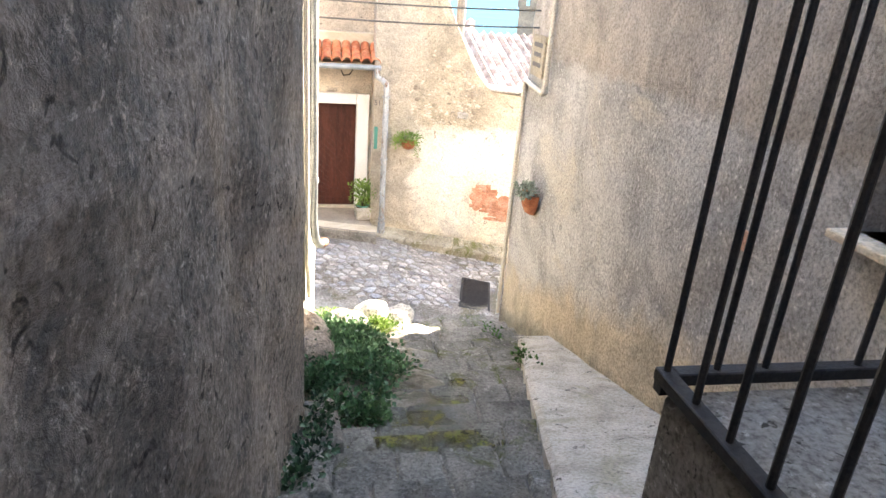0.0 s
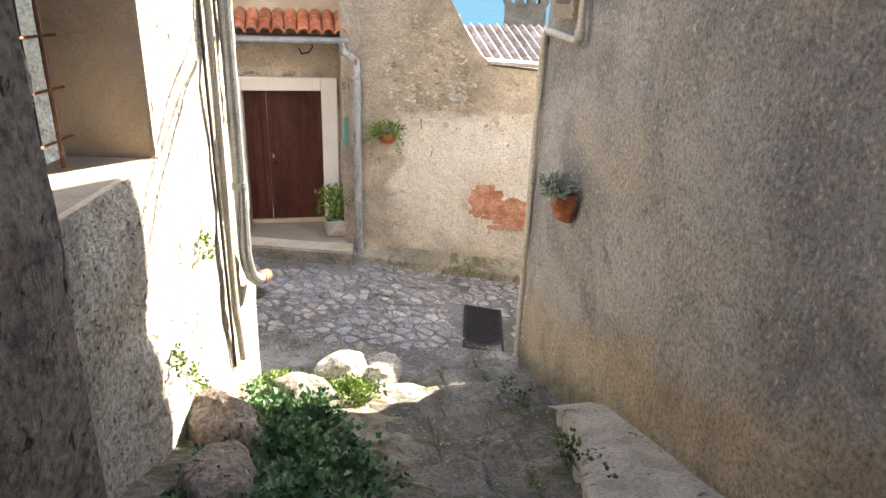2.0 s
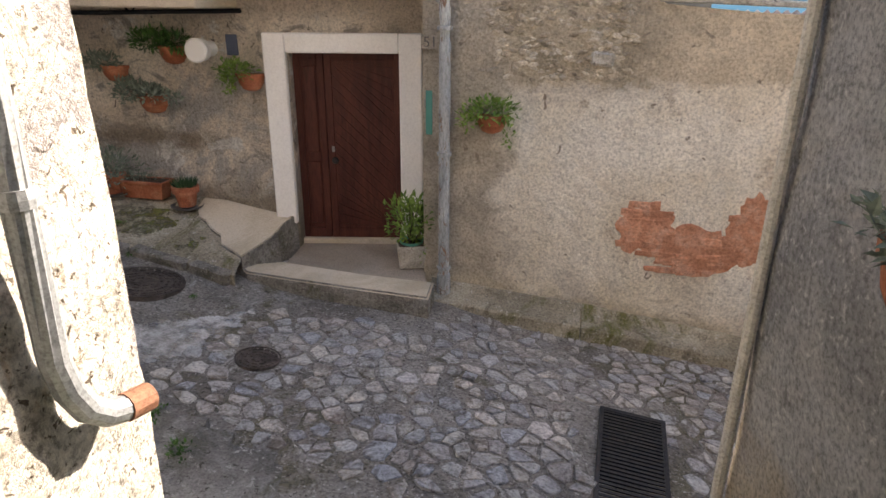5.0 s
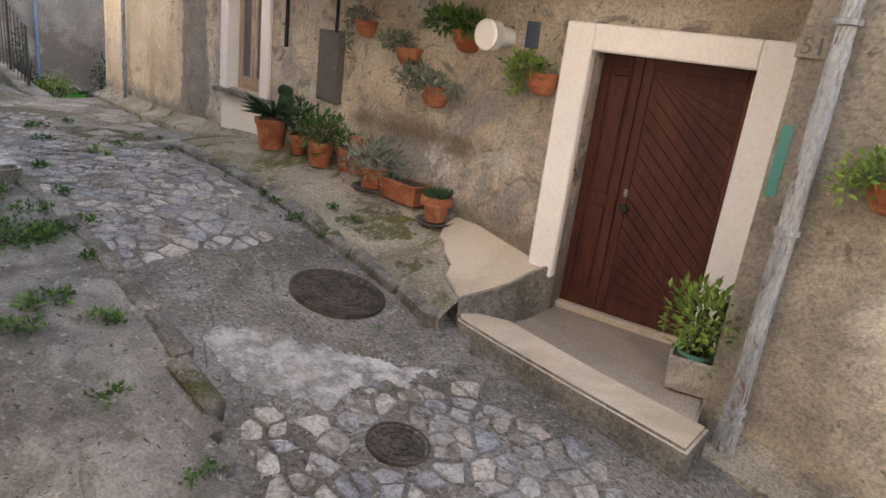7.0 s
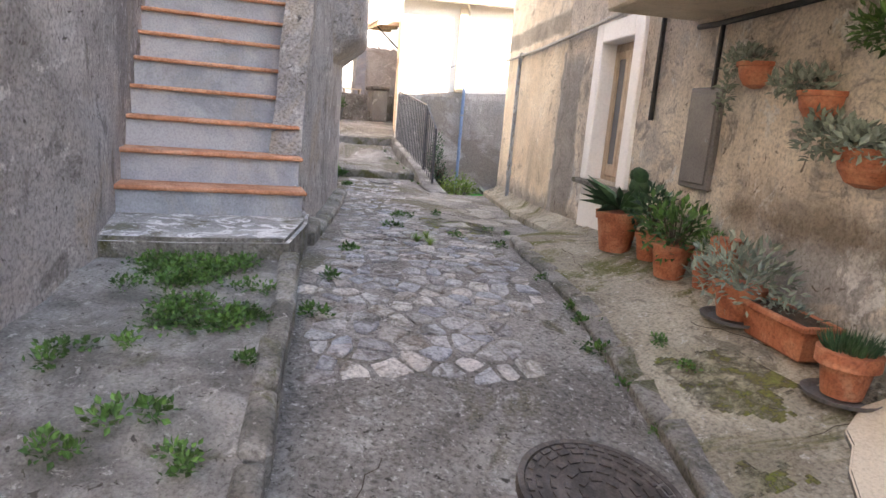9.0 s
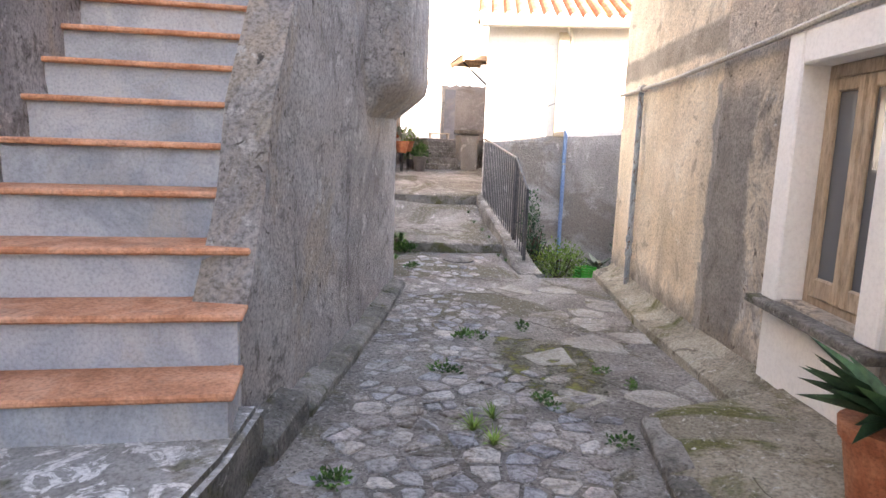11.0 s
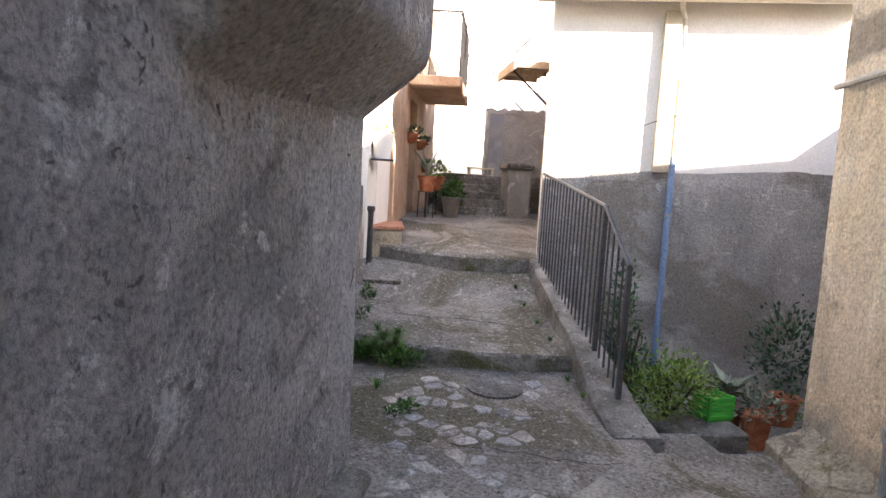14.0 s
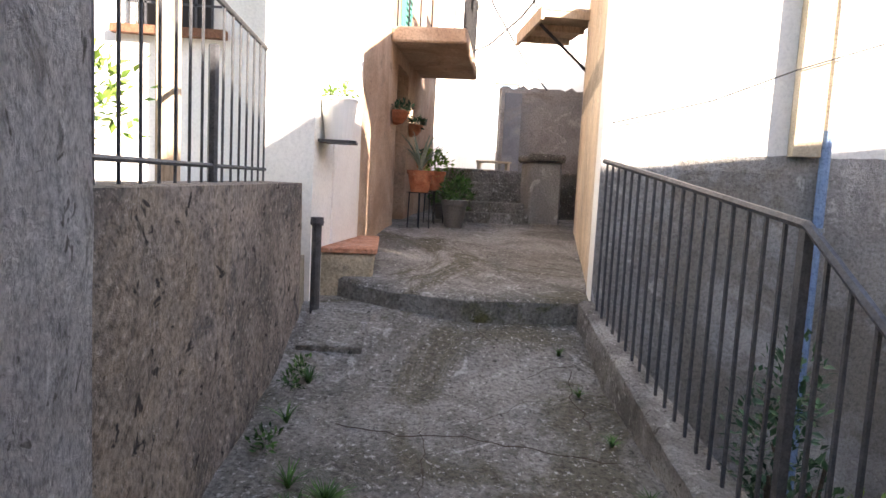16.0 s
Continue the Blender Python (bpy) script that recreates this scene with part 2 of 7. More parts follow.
SILL = mat("sill_cement", [(0.42, 0.35, 0.255), (0.50, 0.425, 0.32), (0.57, 0.49, 0.38)], 0.9, scale=1.5, fine=70, bump=0.4, grain=0.25, stain=(0.36, 0.32, 0.26), stain_at=(0.55, 0.7))
STONE = mat("paving_stone", [(0.35, 0.34, 0.33), (0.46, 0.448, 0.43), (0.56, 0.545, 0.525)], 0.9, scale=5, fine=40, bump=1.0, stain=(0.215, 0.195, 0.172), stain_at=(0.5, 0.60), vary=0.22, island=0.22, distance=0.03, hues=[(0.88, 0.93, 1.04), (1.06, 0.98, 0.90), (0.82, 0.84, 0.88), (1.08, 1.04, 0.98), (0.96, 0.88, 0.84), (0.9, 0.95, 1.05)], grain=0.65)
STEP_STONE = mat("step_stone", [(0.13, 0.125, 0.11), (0.20, 0.19, 0.17), (0.28, 0.268, 0.24)], 0.95, scale=2.6, fine=45, bump=1.0, stain=(0.10, 0.11, 0.038), stain_at=(0.53, 0.63), vary=0.2, distance=0.035, coarse=((0.36, 0.345, 0.315), 0.57, 0.62, 18.0), grain=0.7)
RUBBLE = mat("rubble_stone", [(0.30, 0.25, 0.19), (0.42, 0.36, 0.28), (0.52, 0.47, 0.39)], 0.95, scale=5, fine=50, bump=0.8, vary=0.3, island=0.3, distance=0.03)
WHITE_PAINT = mat("white_paint", [(0.76, 0.74, 0.71), (0.80, 0.785, 0.755)], 0.7, scale=2, fine=40, bump=0.12, grain=0.12)
DOOR_WOOD = mat("dark_door_wood", [(0.050, 0.014, 0.011), (0.072, 0.021, 0.015), (0.088, 0.027, 0.018)], 0.55, scale=6, fine=60, bump=0.15, tall=0.15, spec=0.25)
PALE_WOOD = mat("pale_wood", [(0.36, 0.27, 0.19), (0.46, 0.36, 0.26)], 0.6, scale=6, fine=50, bump=0.15, tall=0.2)
TERRACOTTA = mat("terracotta", [(0.27, 0.085, 0.042), (0.36, 0.125, 0.065), (0.43, 0.18, 0.10)], 0.8, scale=5, fine=60, bump=0.2, vary=0.15, stain=(0.42, 0.27, 0.18), stain_at=(0.6, 0.8))
TILE_TREAD = mat("terracotta_tread", [(0.40, 0.17, 0.09), (0.50, 0.23, 0.13), (0.56, 0.29, 0.18)], 0.75, scale=4, fine=50, bump=0.3, stain=(0.33, 0.20, 0.14), stain_at=(0.55, 0.75), vary=0.12)
ROOF_TILE = mat("roof_tile", [(0.42, 0.11, 0.05), (0.54, 0.17, 0.075), (0.60, 0.25, 0.13)], 0.85, scale=5, fine=40, bump=0.3, vary=0.2, island=0.25)
IRON = mat("black_iron", [(0.018, 0.018, 0.02), (0.035, 0.033, 0.033)], 0.6, metal=0.3, scale=20, fine=100, bump=0.2)
GREY_IRON = mat("grey_iron", [(0.055, 0.055, 0.06), (0.085, 0.085, 0.09)], 0.55, metal=0.3, scale=15, fine=100, bump=0.15)
CAST_IRON = mat("cast_iron", [(0.060, 0.050, 0.045), (0.10, 0.085, 0.075), (0.14, 0.115, 0.10)], 0.6, metal=0.5, scale=8, fine=80, bump=0.4, distance=0.006)
PIPE_GREY = mat("pipe_grey", [(0.22, 0.235, 0.245), (0.30, 0.315, 0.325)], 0.45, metal=0.5, scale=5, fine=60, bump=0.1)
PIPE_WORN = mat("worn_pipe_paint", [(0.20, 0.215, 0.225), (0.30, 0.315, 0.32), (0.40, 0.41, 0.405)], 0.7, scale=5, fine=50, bump=0.4, mid=((0.17, 0.10, 0.065), 0.55, 0.60), stain=(0.30, 0.315, 0.32), stain_at=(0.55, 0.60), tall=0.35)
PIPE_BEIGE = mat("pipe_beige", [(0.44, 0.40, 0.34), (0.52, 0.48, 0.41)], 0.7, scale=4, fine=60, bump=0.2, mid=((0.30, 0.27, 0.22), 0.6, 0.7))
PIPE_BLUE = mat("blue_pipe_paint", [(0.14, 0.22, 0.36), (0.19, 0.28, 0.43)], 0.6, scale=4, fine=60, bump=0.15)
RUST = mat("rusty_clay_end", [(0.16, 0.07, 0.04), (0.23, 0.11, 0.065)], 0.8, scale=10, fine=60)
BRICK_RED = mat("exposed_brick", [(0.45, 0.20, 0.12), (0.56, 0.27, 0.17), (0.60, 0.34, 0.24)], 0.95, scale=6, fine=40, bump=0.9, distance=0.03, vary=0.2)
TEAL = plain("teal_paint", (0.06, 0.24, 0.20), 0.7)
BOX_GREY = mat("box_paint", [(0.10, 0.095, 0.09), (0.13, 0.12, 0.115)], 0.5, scale=4, fine=60, bump=0.08)
WHITE_PLASTIC = plain("white_plastic", (0.78, 0.77, 0.74), 0.4)
GREEN_PLASTIC = plain("green_plastic", (0.03, 0.42, 0.05), 0.45)
BLUE_GRILL = plain("blue_grille", (0.07, 0.09, 0.14), 0.6)
# Emission gives the distant ridge its blue haze; it takes little real light.
HAZE_GLOW = plain("glowing_haze", (0.03, 0.06, 0.09), 1.0, 0.0, 0.0)
HAZE_GLOW.node_tree.nodes["Principled BSDF"].inputs["Emission Color"].default_value = (0.20, 0.52, 0.80, 1)
HAZE_GLOW.node_tree.nodes["Principled BSDF"].inputs["Emission Strength"].default_value = 0.11
# Near-black put in for the shade inside openings; also colours the black cloth.
DARK = plain("shade_black_and_cloth", (0.02, 0.018, 0.017), 0.9)
SOIL = mat("soil", [(0.05, 0.035, 0.025), (0.09, 0.065, 0.045)], 1.0, scale=20, fine=80, bump=0.8)
GLASS = plain("window_glass", (0.10, 0.11, 0.12), 0.06, 0.0, 0.6)
CURTAIN = mat("cream_blind", [(0.50, 0.45, 0.36), (0.56, 0.51, 0.42)], 0.8, scale=4, fine=60, bump=0.1)
LEAF = mat("leaf_green", [(0.035, 0.085, 0.018), (0.06, 0.14, 0.03), (0.09, 0.19, 0.04)], 0.6, scale=3, fine=30, bump=0, island=0.45)
LEAF_YELLOW = mat("leaf_bright_green", [(0.10, 0.19, 0.03), (0.16, 0.26, 0.05), (0.20, 0.30, 0.06)], 0.6, scale=3, fine=30, bump=0, island=0.4)
LEAF_DEEP = mat("leaf_deep_green", [(0.022, 0.058, 0.03), (0.038, 0.088, 0.042), (0.055, 0.12, 0.05)], 0.5, scale=3, fine=30, bump=0, island=0.45)
LEAF_IVY = mat("leaf_ivy", [(0.045, 0.115, 0.05), (0.08, 0.175, 0.075), (0.12, 0.23, 0.10)], 0.5, scale=3, fine=30, bump=0, island=0.5)
LEAF_GREY = mat("leaf_silver", [(0.17, 0.21, 0.16), (0.25, 0.29, 0.23)], 0.7, scale=3, fine=30, bump=0, island=0.35)
WATER = mat("sea_water", [(0.035, 0.085, 0.12), (0.04, 0.095, 0.135)], 1.0, scale=0.02, fine=0.2, bump=0, spec=0.0, grain=0.1)
DARK_STONE = mat("tower_stone", [(0.075, 0.066, 0.06), (0.12, 0.105, 0.092)], 0.95, scale=0.8, fine=6, bump=0.6)
EARTH = mat("far_earth", [(0.16, 0.15, 0.10), (0.24, 0.22, 0.16)], 1.0, scale=0.05, fine=1, bump=0)

EARTHY = mat("soil_and_rubble", [(0.16, 0.135, 0.10), (0.28, 0.25, 0.20), (0.42, 0.39, 0.33)], 1.0, scale=4, fine=50, bump=1.0, stain=(0.08, 0.09, 0.035), stain_at=(0.5, 0.65), distance=0.05)
CONCRETE_WORN = mat("broken_concrete", [(0.17, 0.16, 0.145), (0.27, 0.255, 0.235), (0.40, 0.38, 0.35)], 0.97, scale=2.2, fine=60, bump=1.0, mid=((0.44, 0.42, 0.39), 0.60, 0.70), stain=(0.14, 0.135, 0.09), stain_at=(0.56, 0.68), bscale=18, distance=0.06, pits=(22.0, 0.32, (0.10, 0.09, 0.075)), coarse=((0.50, 0.475, 0.44), 0.58, 0.62, 14.0))
PALE_ROOF = mat("pale_roof_tiles", [(0.24, 0.15, 0.11), (0.34, 0.24, 0.185), (0.42, 0.33, 0.27)], 0.95, scale=1.5, fine=6, bump=0.4, island=0.3)
PALE_CEMENT = mat("pale_cement", [(0.27, 0.255, 0.235), (0.37, 0.355, 0.33), (0.46, 0.44, 0.415)], 0.95, scale=2.0, fine=50, bump=0.7, distance=0.01)
SLAB = mat("broken_slab", [(0.29, 0.265, 0.23), (0.38, 0.35, 0.305), (0.46, 0.43, 0.385)], 0.96, scale=1.6, fine=42, bump=1.0, stain=(0.20, 0.18, 0.12), stain_at=(0.53, 0.61), distance=0.03, coarse=((0.54, 0.515, 0.475), 0.58, 0.62, 16.0), vary=0.15, grain=0.65)
LANDING = mat("flaking_landing", [(0.24, 0.23, 0.21), (0.33, 0.32, 0.30), (0.40, 0.385, 0.36)], 0.95, scale=1.6, fine=45, bump=1.0, mid=((0.66, 0.645, 0.62), 0.53, 0.56), stain=(0.16, 0.15, 0.11), stain_at=(0.56, 0.62), distance=0.02)
MOSS = mat("moss", [(0.15, 0.135, 0.06), (0.19, 0.18, 0.06), (0.17, 0.19, 0.05)], 1.0, scale=9, fine=60, bump=1.0, distance=0.02)
BROWN_CEMENT = mat("brown_cement", [(0.27, 0.225, 0.18), (0.34, 0.285, 0.23)], 0.9, scale=2.0, fine=70, bump=0.4)


def ragged(m, scale, low, high):
    """Lets the surface below show through in ragged gaps, like a thin worn coat."""
    N, L = m.node_tree.nodes, m.node_tree.links
    geo, n, r = N.new("ShaderNodeNewGeometry"), N.new("ShaderNodeTexNoise"), N.new("ShaderNodeMapRange")
    n.inputs["Scale"].default_value, n.inputs["Detail"].default_value, n.inputs["Roughness"].default_value = scale, 9.0, 0.7
    r.inputs["From Min"].default_value, r.inputs["From Max"].default_value = low, high
    L.new(geo.outputs["Position"], n.inputs["Vector"])
    L.new(n.outputs[0], r.inputs["Value"])
    L.new(r.outputs[0], N["Principled BSDF"].inputs["Alpha"])


ragged(MOSS, 7.0, 0.42, 0.60)
ragged(PALE_CEMENT, 5.0, 0.34, 0.56)
# ---- mesh helpers ----
def mesh_ob(name, bm, material, parent=None, smooth=False):
    me = bpy.data.meshes.new(name)
    bm.normal_update()
    bm.to_mesh(me)
    bm.free()
    for mm in material if isinstance(material, (list, tuple)) else [material]:
        me.materials.append(mm)
    if smooth:
        me.shade_smooth()
    ob = new(name, me)
    if parent:
        ob.parent = parent
    return ob


def part(name, bm, material, parent, label="", smooth=False):
    ob = mesh_ob(name, bm, material, parent, smooth)
    return tagged(ob, label)


def thing(name, label, category, at=(0, 0, 0), turn=0, group="", kind=""):
    ob = new(name)
    ob.empty_display_size = 0.1
    ob.matrix_world = pose(*at, 0, 0, turn)
    return tagged(ob, label, category, group, kind)


def setting(ob, label, category="wall"):
    return tagged(ob, label, category, kind="structure")


def box(bm, x0, y0, z0, x1, y1, z1, bevel=0.0, m=None):
    r = bmesh.ops.create_cube(bm, size=1)
    vs = r["verts"]
    for v in vs:
        v.co = Vector((x0 + (v.co.x + 0.5) * (x1 - x0), y0 + (v.co.y + 0.5) * (y1 - y0), z0 + (v.co.z + 0.5) * (z1 - z0)))
    if bevel:
        es = list({e for v in vs for e in v.link_edges})
        rb = bmesh.ops.bevel(bm, geom=es, offset=bevel, segments=1, affect="EDGES", profile=0.5)
        vs = list({v for f in rb["faces"] for v in f.verts} | {v for v in vs if v.is_valid})
    if m is not None:
        bmesh.ops.transform(bm, matrix=m, verts=[v for v in vs if v.is_valid])
    return bm


def boxes(*args, bevel=0.0):
    bm = bmesh.new()
    for a in args:
        box(bm, *a, bevel=bevel)
    return bm


def rod(bm, a, b, r, seg=8, r2=None):
    a, b = Vector(a), Vector(b)
    d = b - a
    q = d.to_track_quat("Z", "Y").to_matrix().to_4x4()
    c = bmesh.ops.create_cone(bm, cap_ends=True, segments=seg, radius1=r, radius2=r if r2 is None else r2, depth=d.length)
    bmesh.ops.transform(bm, matrix=Matrix.Translation((a + b) / 2) @ q, verts=c["verts"])
    return bm


def tube(bm, pts, r, seg=8):
    pts = [Vector(p) for p in pts]
    rings = []
    for i, p in enumerate(pts):
        d = (pts[min(i + 1, len(pts) - 1)] - pts[max(i - 1, 0)]).normalized()
        q = d.to_track_quat("Z", "Y")
        rings.append([bm.verts.new(p + q @ Vector((r * math.cos(2 * math.pi * k / seg), r * math.sin(2 * math.pi * k / seg), 0))) for k in range(seg)])
    for u, v in zip(rings, rings[1:]):
        for k in range(seg):
            best = k
            bm.faces.new((u[k], u[(k + 1) % seg], v[(best + 1) % seg], v[best]))
    bm.faces.new(rings[0][::-1])
    bm.faces.new(rings[-1])
    return bm


def lathe(bm, profile, seg=20, m=None):
    rings = [[bm.verts.new((r * math.cos(2 * math.pi * k / seg), r * math.sin(2 * math.pi * k / seg), z)) for k in range(seg)] for r, z in profile]
    for u, v in zip(rings, rings[1:]):
        for k in range(seg):
            bm.faces.new((u[k], u[(k + 1) % seg], v[(k + 1) % seg], v[k]))
    if profile[0][0] > 1e-4:
        bm.faces.new(rings[0][::-1])
    if profile[-1][0] > 1e-4:
        bm.faces.new(rings[-1])
    if m is not None:
        bmesh.ops.transform(bm, matrix=m, verts=[v for r in rings for v in r])
    return bm


def fbm(x, y, z, k=1.0):
    p = Vector((x, y, z)) * k
    return noise.noise(p) + 0.5 * noise.noise(p * 2.1) + 0.3 * noise.noise(p * 4.3)


def wall(name, a, b, z0, z1, thick, material, holes=(), top=None, amp=0.0, step=0.25, label="", freq=1.2, batter=0.0):
    """A thick wall from a to b in plan; its rough face looks to the right of that way. Holes: (s0, s1, z0, z1). top(s): the height of its head."""
    a, b = Vector((*a, 0)), Vector((*b, 0))
    d = b - a
    ln = d.length
    d.normalize()
    nrm = Vector((d.y, -d.x, 0))
    ss = {0.0, ln} | {h[i] for h in holes for i in (0, 1) if 0 < h[i] < ln}
    zs = {z0, z1} | {h[i] for h in holes for i in (2, 3) if z0 < h[i] < z1}

    def fill(vals):
        out = sorted(vals)
        res = []
        for u, v in zip(out, out[1:]):
            n = max(1, round((v - u) / step))
            res += [u + (v - u) * k / n for k in range(n)]
        return res + [out[-1]]

    ss, zs = fill(ss), fill(zs)
    nz = len(zs)
    bm = bmesh.new()
    front, back = [], []
    for s in ss:
        for z in zs:
            zz = z
            if top is not None and z > z0:
                zz = z0 + (z - z0) * (top(s) - z0) / (z1 - z0)
            p = a + d * s
            off = amp * fbm(p.x + 7, p.y, zz, freq) if amp else 0.0
            if s in (0.0, ln) and amp:
                off *= 0.5
            front.append(bm.verts.new((p.x + nrm.x * (off - batter * (zz - z0)), p.y + nrm.y * (off - batter * (zz - z0)), zz)))
            back.append(bm.verts.new((p.x - nrm.x * thick, p.y - nrm.y * thick, zz)))
    ns = len(ss)
    solid = [[not any(h[0] - 1e-6 <= (ss[i] + ss[i + 1]) / 2 <= h[1] + 1e-6 and h[2] - 1e-6 <= (zs[j] + zs[j + 1]) / 2 <= h[3] + 1e-6 for h in holes) for j in range(nz - 1)] for i in range(ns - 1)]
    at = lambda i, j: i * nz + j
    for i in range(ns - 1):
        for j in range(nz - 1):
            if not solid[i][j]:
                continue
            q = [at(i, j), at(i + 1, j), at(i + 1, j + 1), at(i, j + 1)]
            bm.faces.new([front[k] for k in q])
            bm.faces.new([back[k] for k in reversed(q)])
            for (di, dj), (u, v) in (((0, -1), (q[0], q[1])), ((1, 0), (q[1], q[2])), ((0, 1), (q[2], q[3])), ((-1, 0), (q[3], q[0]))):
                ii, jj = i + di, j + dj
                if not (0 <= ii < ns - 1 and 0 <= jj < nz - 1) or not solid[ii][jj]:
                    bm.faces.new((front[v], front[u], back[u], back[v]))
    ob = mesh_ob(name, bm, material)
    return setting(ob, label or name.replace("_", " "))


def lerp_table(tab, x):
    if x <= tab[0][0]:
        return tab[0][1]
    for (u, p), (v, q) in zip(tab, tab[1:]):
        if x <= v:
            return p + (q - p) * (x - u) / (v - u)
    return tab[-1][1]


# ---- ground levels ----
STREET = [(-13.62, 1.02), (-12.8, 0.955), (-11.0, 0.92), (-9.8, 0.90), (-8.2, 0.97), (-6.3, 1.06), (-5.2, 1.00), (-3.55, 0.765), (-2.25, 0.53), (-1.0, 0.445), (-0.3, 0.375), (0.4, 0.28), (2.0, 0.10), (6.0, -0.35)]
UPPER = [(-40.0, 2.0), (-21.0, 1.98), (-19.0, 1.93), (-16.2, 1.68)]
MIDDLE = [(-17.0, 1.56), (-16.2, 1.54), (-15.75, 1.46), (-15.15, 1.29), (-13.5, 1.14)]


def street_z(x, y):
    dip = min(1.0, max(0.0, (y - 10.1 + 0.17 * x) / 0.8)) * min(1.0, max(0.0, (x + 0.8) / 0.6))
    return lerp_table(STREET, x) + 0.02 * fbm(x, y, 0, 0.9) - 0.10 * dip


def stairs_z(y):
    return 1.80 - 0.335 * (y - 3.86)


def sheet(name, x0, x1, y0, y1, zf, material, step=0.2, inside=None, depth=0.3, label="", category="ground"):
    """A heightfield with thickness, kept where inside(x, y)."""
    bm = bmesh.new()
    nx, ny = max(1, round((x1 - x0) / step)), max(1, round((y1 - y0) / step))
    vs = {}
    for i in range(nx + 1):
        for j in range(ny + 1):
            x, y = x0 + (x1 - x0) * i / nx, y0 + (y1 - y0) * j / ny
            vs[i, j] = (x, y)
    made = {}

    def v(i, j):
        if (i, j) not in made:
            x, y = vs[i, j]
            made[i, j] = bm.verts.new((x, y, zf(x, y)))
        return made[i, j]

    for i in range(nx):
        for j in range(ny):
            cx, cy = x0 + (x1 - x0) * (i + 0.5) / nx, y0 + (y1 - y0) * (j + 0.5) / ny
            if inside is None or inside(cx, cy):
                bm.faces.new((v(i, j), v(i + 1, j), v(i + 1, j + 1), v(i, j + 1)))
    ext = bmesh.ops.extrude_face_region(bm, geom=bm.faces[:])
    low = [e for e in ext["geom"] if isinstance(e, bmesh.types.BMVert)]
    for w in low:
        w.co.z -= depth
    bmesh.ops.recalc_face_normals(bm, faces=bm.faces[:])
    return setting(mesh_ob(name, bm, material), label, category)


# ---- the large structure ----
# north facade west of the door, with window, door and the low wall to the east
FW_A, FW_B = (-12.12, 14.22), (-2.60, 12.25)
FW_D = (Vector(FW_B) - Vector(FW_A)).normalized()


def facade(x, out=0.0, z=0.0):
    """A point of the west facade at x, so far in front of it."""
    t = (x - FW_A[0]) / (FW_B[0] - FW_A[0])
    y = FW_A[1] + (FW_B[1] - FW_A[1]) * t
    return Vector((x + FW_D.y * out, y - FW_D.x * out, z))


FACADE_TURN = math.degrees(math.atan2(FW_D.y, FW_D.x))


def fs(x):
    return (x - FW_A[0]) / FW_D.x


# the ochre stretch, then the older stretch by the plant pots
wall("wall_north_ochre", FW_A, tuple(facade(-8.95).xy), 0.3, 4.84, 0.5, OCHRE, amp=0.02, label="ochre plaster wall of the corner house")
wall("wall_north_window", tuple(facade(-8.95).xy), tuple(facade(-6.45).xy), 0.6, 9.0, 0.5, OLD_PLASTER, amp=0.02, label="weathered plaster wall round the window",
     holes=[(fs(-7.70) - fs(-8.95), fs(-6.88) - fs(-8.95), 1.72, 3.14)])
wall("wall_north_pots", tuple(facade(-6.45).xy), FW_B, 0.4, 9.0, 0.5, OLD_PLASTER, amp=0.03, label="stained old plaster wall hung with plant pots")
wall("wall_north_door", (-2.60, 12.25), (-1.0, 12.23), 0.2, 9.0, 0.5, OLD_PLASTER, amp=0.012, holes=[(0.22, 1.34, 0.63, 2.70)], label="old plaster wall round the house door")
EAST = [(0.0, 6.6), (0.75, 6.6), (0.95, 5.2), (1.25, 4.45), (1.42, 4.09), (1.52, 3.90), (1.72, 3.55), (1.93, 3.20), (2.05, 3.17), (2.9, 3.10), (8.5, 2.9)]
wall("wall_north_east", (-1.0, 11.62), (6.5, 10.25), -0.6, 6.6, 0.45, PALE_PLASTER, amp=0.035, top=lambda s: lerp_table(EAST, s), label="crumbling pale plaster wall with a stepped-down head")
wall("wall_north_return", (-1.0, 12.5), (-1.0, 11.62), 0.1, 6.6, 0.3, OLD_PLASTER, amp=0.008, label="plaster return beside the house door")
wall("wall_north_back", (-1.2, 14.5), (-12.0, 16.5), 0.2, 6.6, 0.4, OLD_PLASTER, label="rear wall of the north house", step=2)

# alley: left building, sunlit stretch, right building
wall("wall_alley_west_near", (-2.80, -3.5), (-2.0, 3.9), 0.8, 9.0, 0.6, ROUGH_GREY, amp=0.05, step=0.14, freq=1.6, label="rough grey rendered wall of the house")
wall("wall_alley_west_end", (-2.0, 3.9), (-2.7, 4.0), 0.8, 9.0, 0.4, ROUGH_GREY, amp=0.03, step=0.2, label="end of the rough rendered house")
wall("wall_alley_west_sunlit", (-2.62, 3.9), (-1.98, 7.85), 0.3, 7.2, 0.5, SUN_PLASTER, amp=0.05, step=0.14, freq=2.0, label="sunlit flaking plaster wall", holes=[(1.15, 2.28, 3.15, 4.7)])
wall("wall_south_street", (-1.98, 7.85), (-5.75, 8.75), 0.2, 7.2, 0.5, GREY_PLASTER, amp=0.04, label="grey plaster wall along the street")
wall("wall_south_stairs", (-5.75, 8.75), (-14.0, 8.85), 0.4, 9.2, 0.5, GREY_PLASTER, amp=0.04, label="grey blue plaster wall beside the stairs")
wall("wall_alley_east", (0.655, 8.17), (0.30, -3.5), -0.2, 9.0, 0.6, ALLEY_PLASTER, amp=0.03, step=0.2, label="grey weathered plaster wall of the alley", holes=[(5.72, 6.72, 3.9, 4.9)])
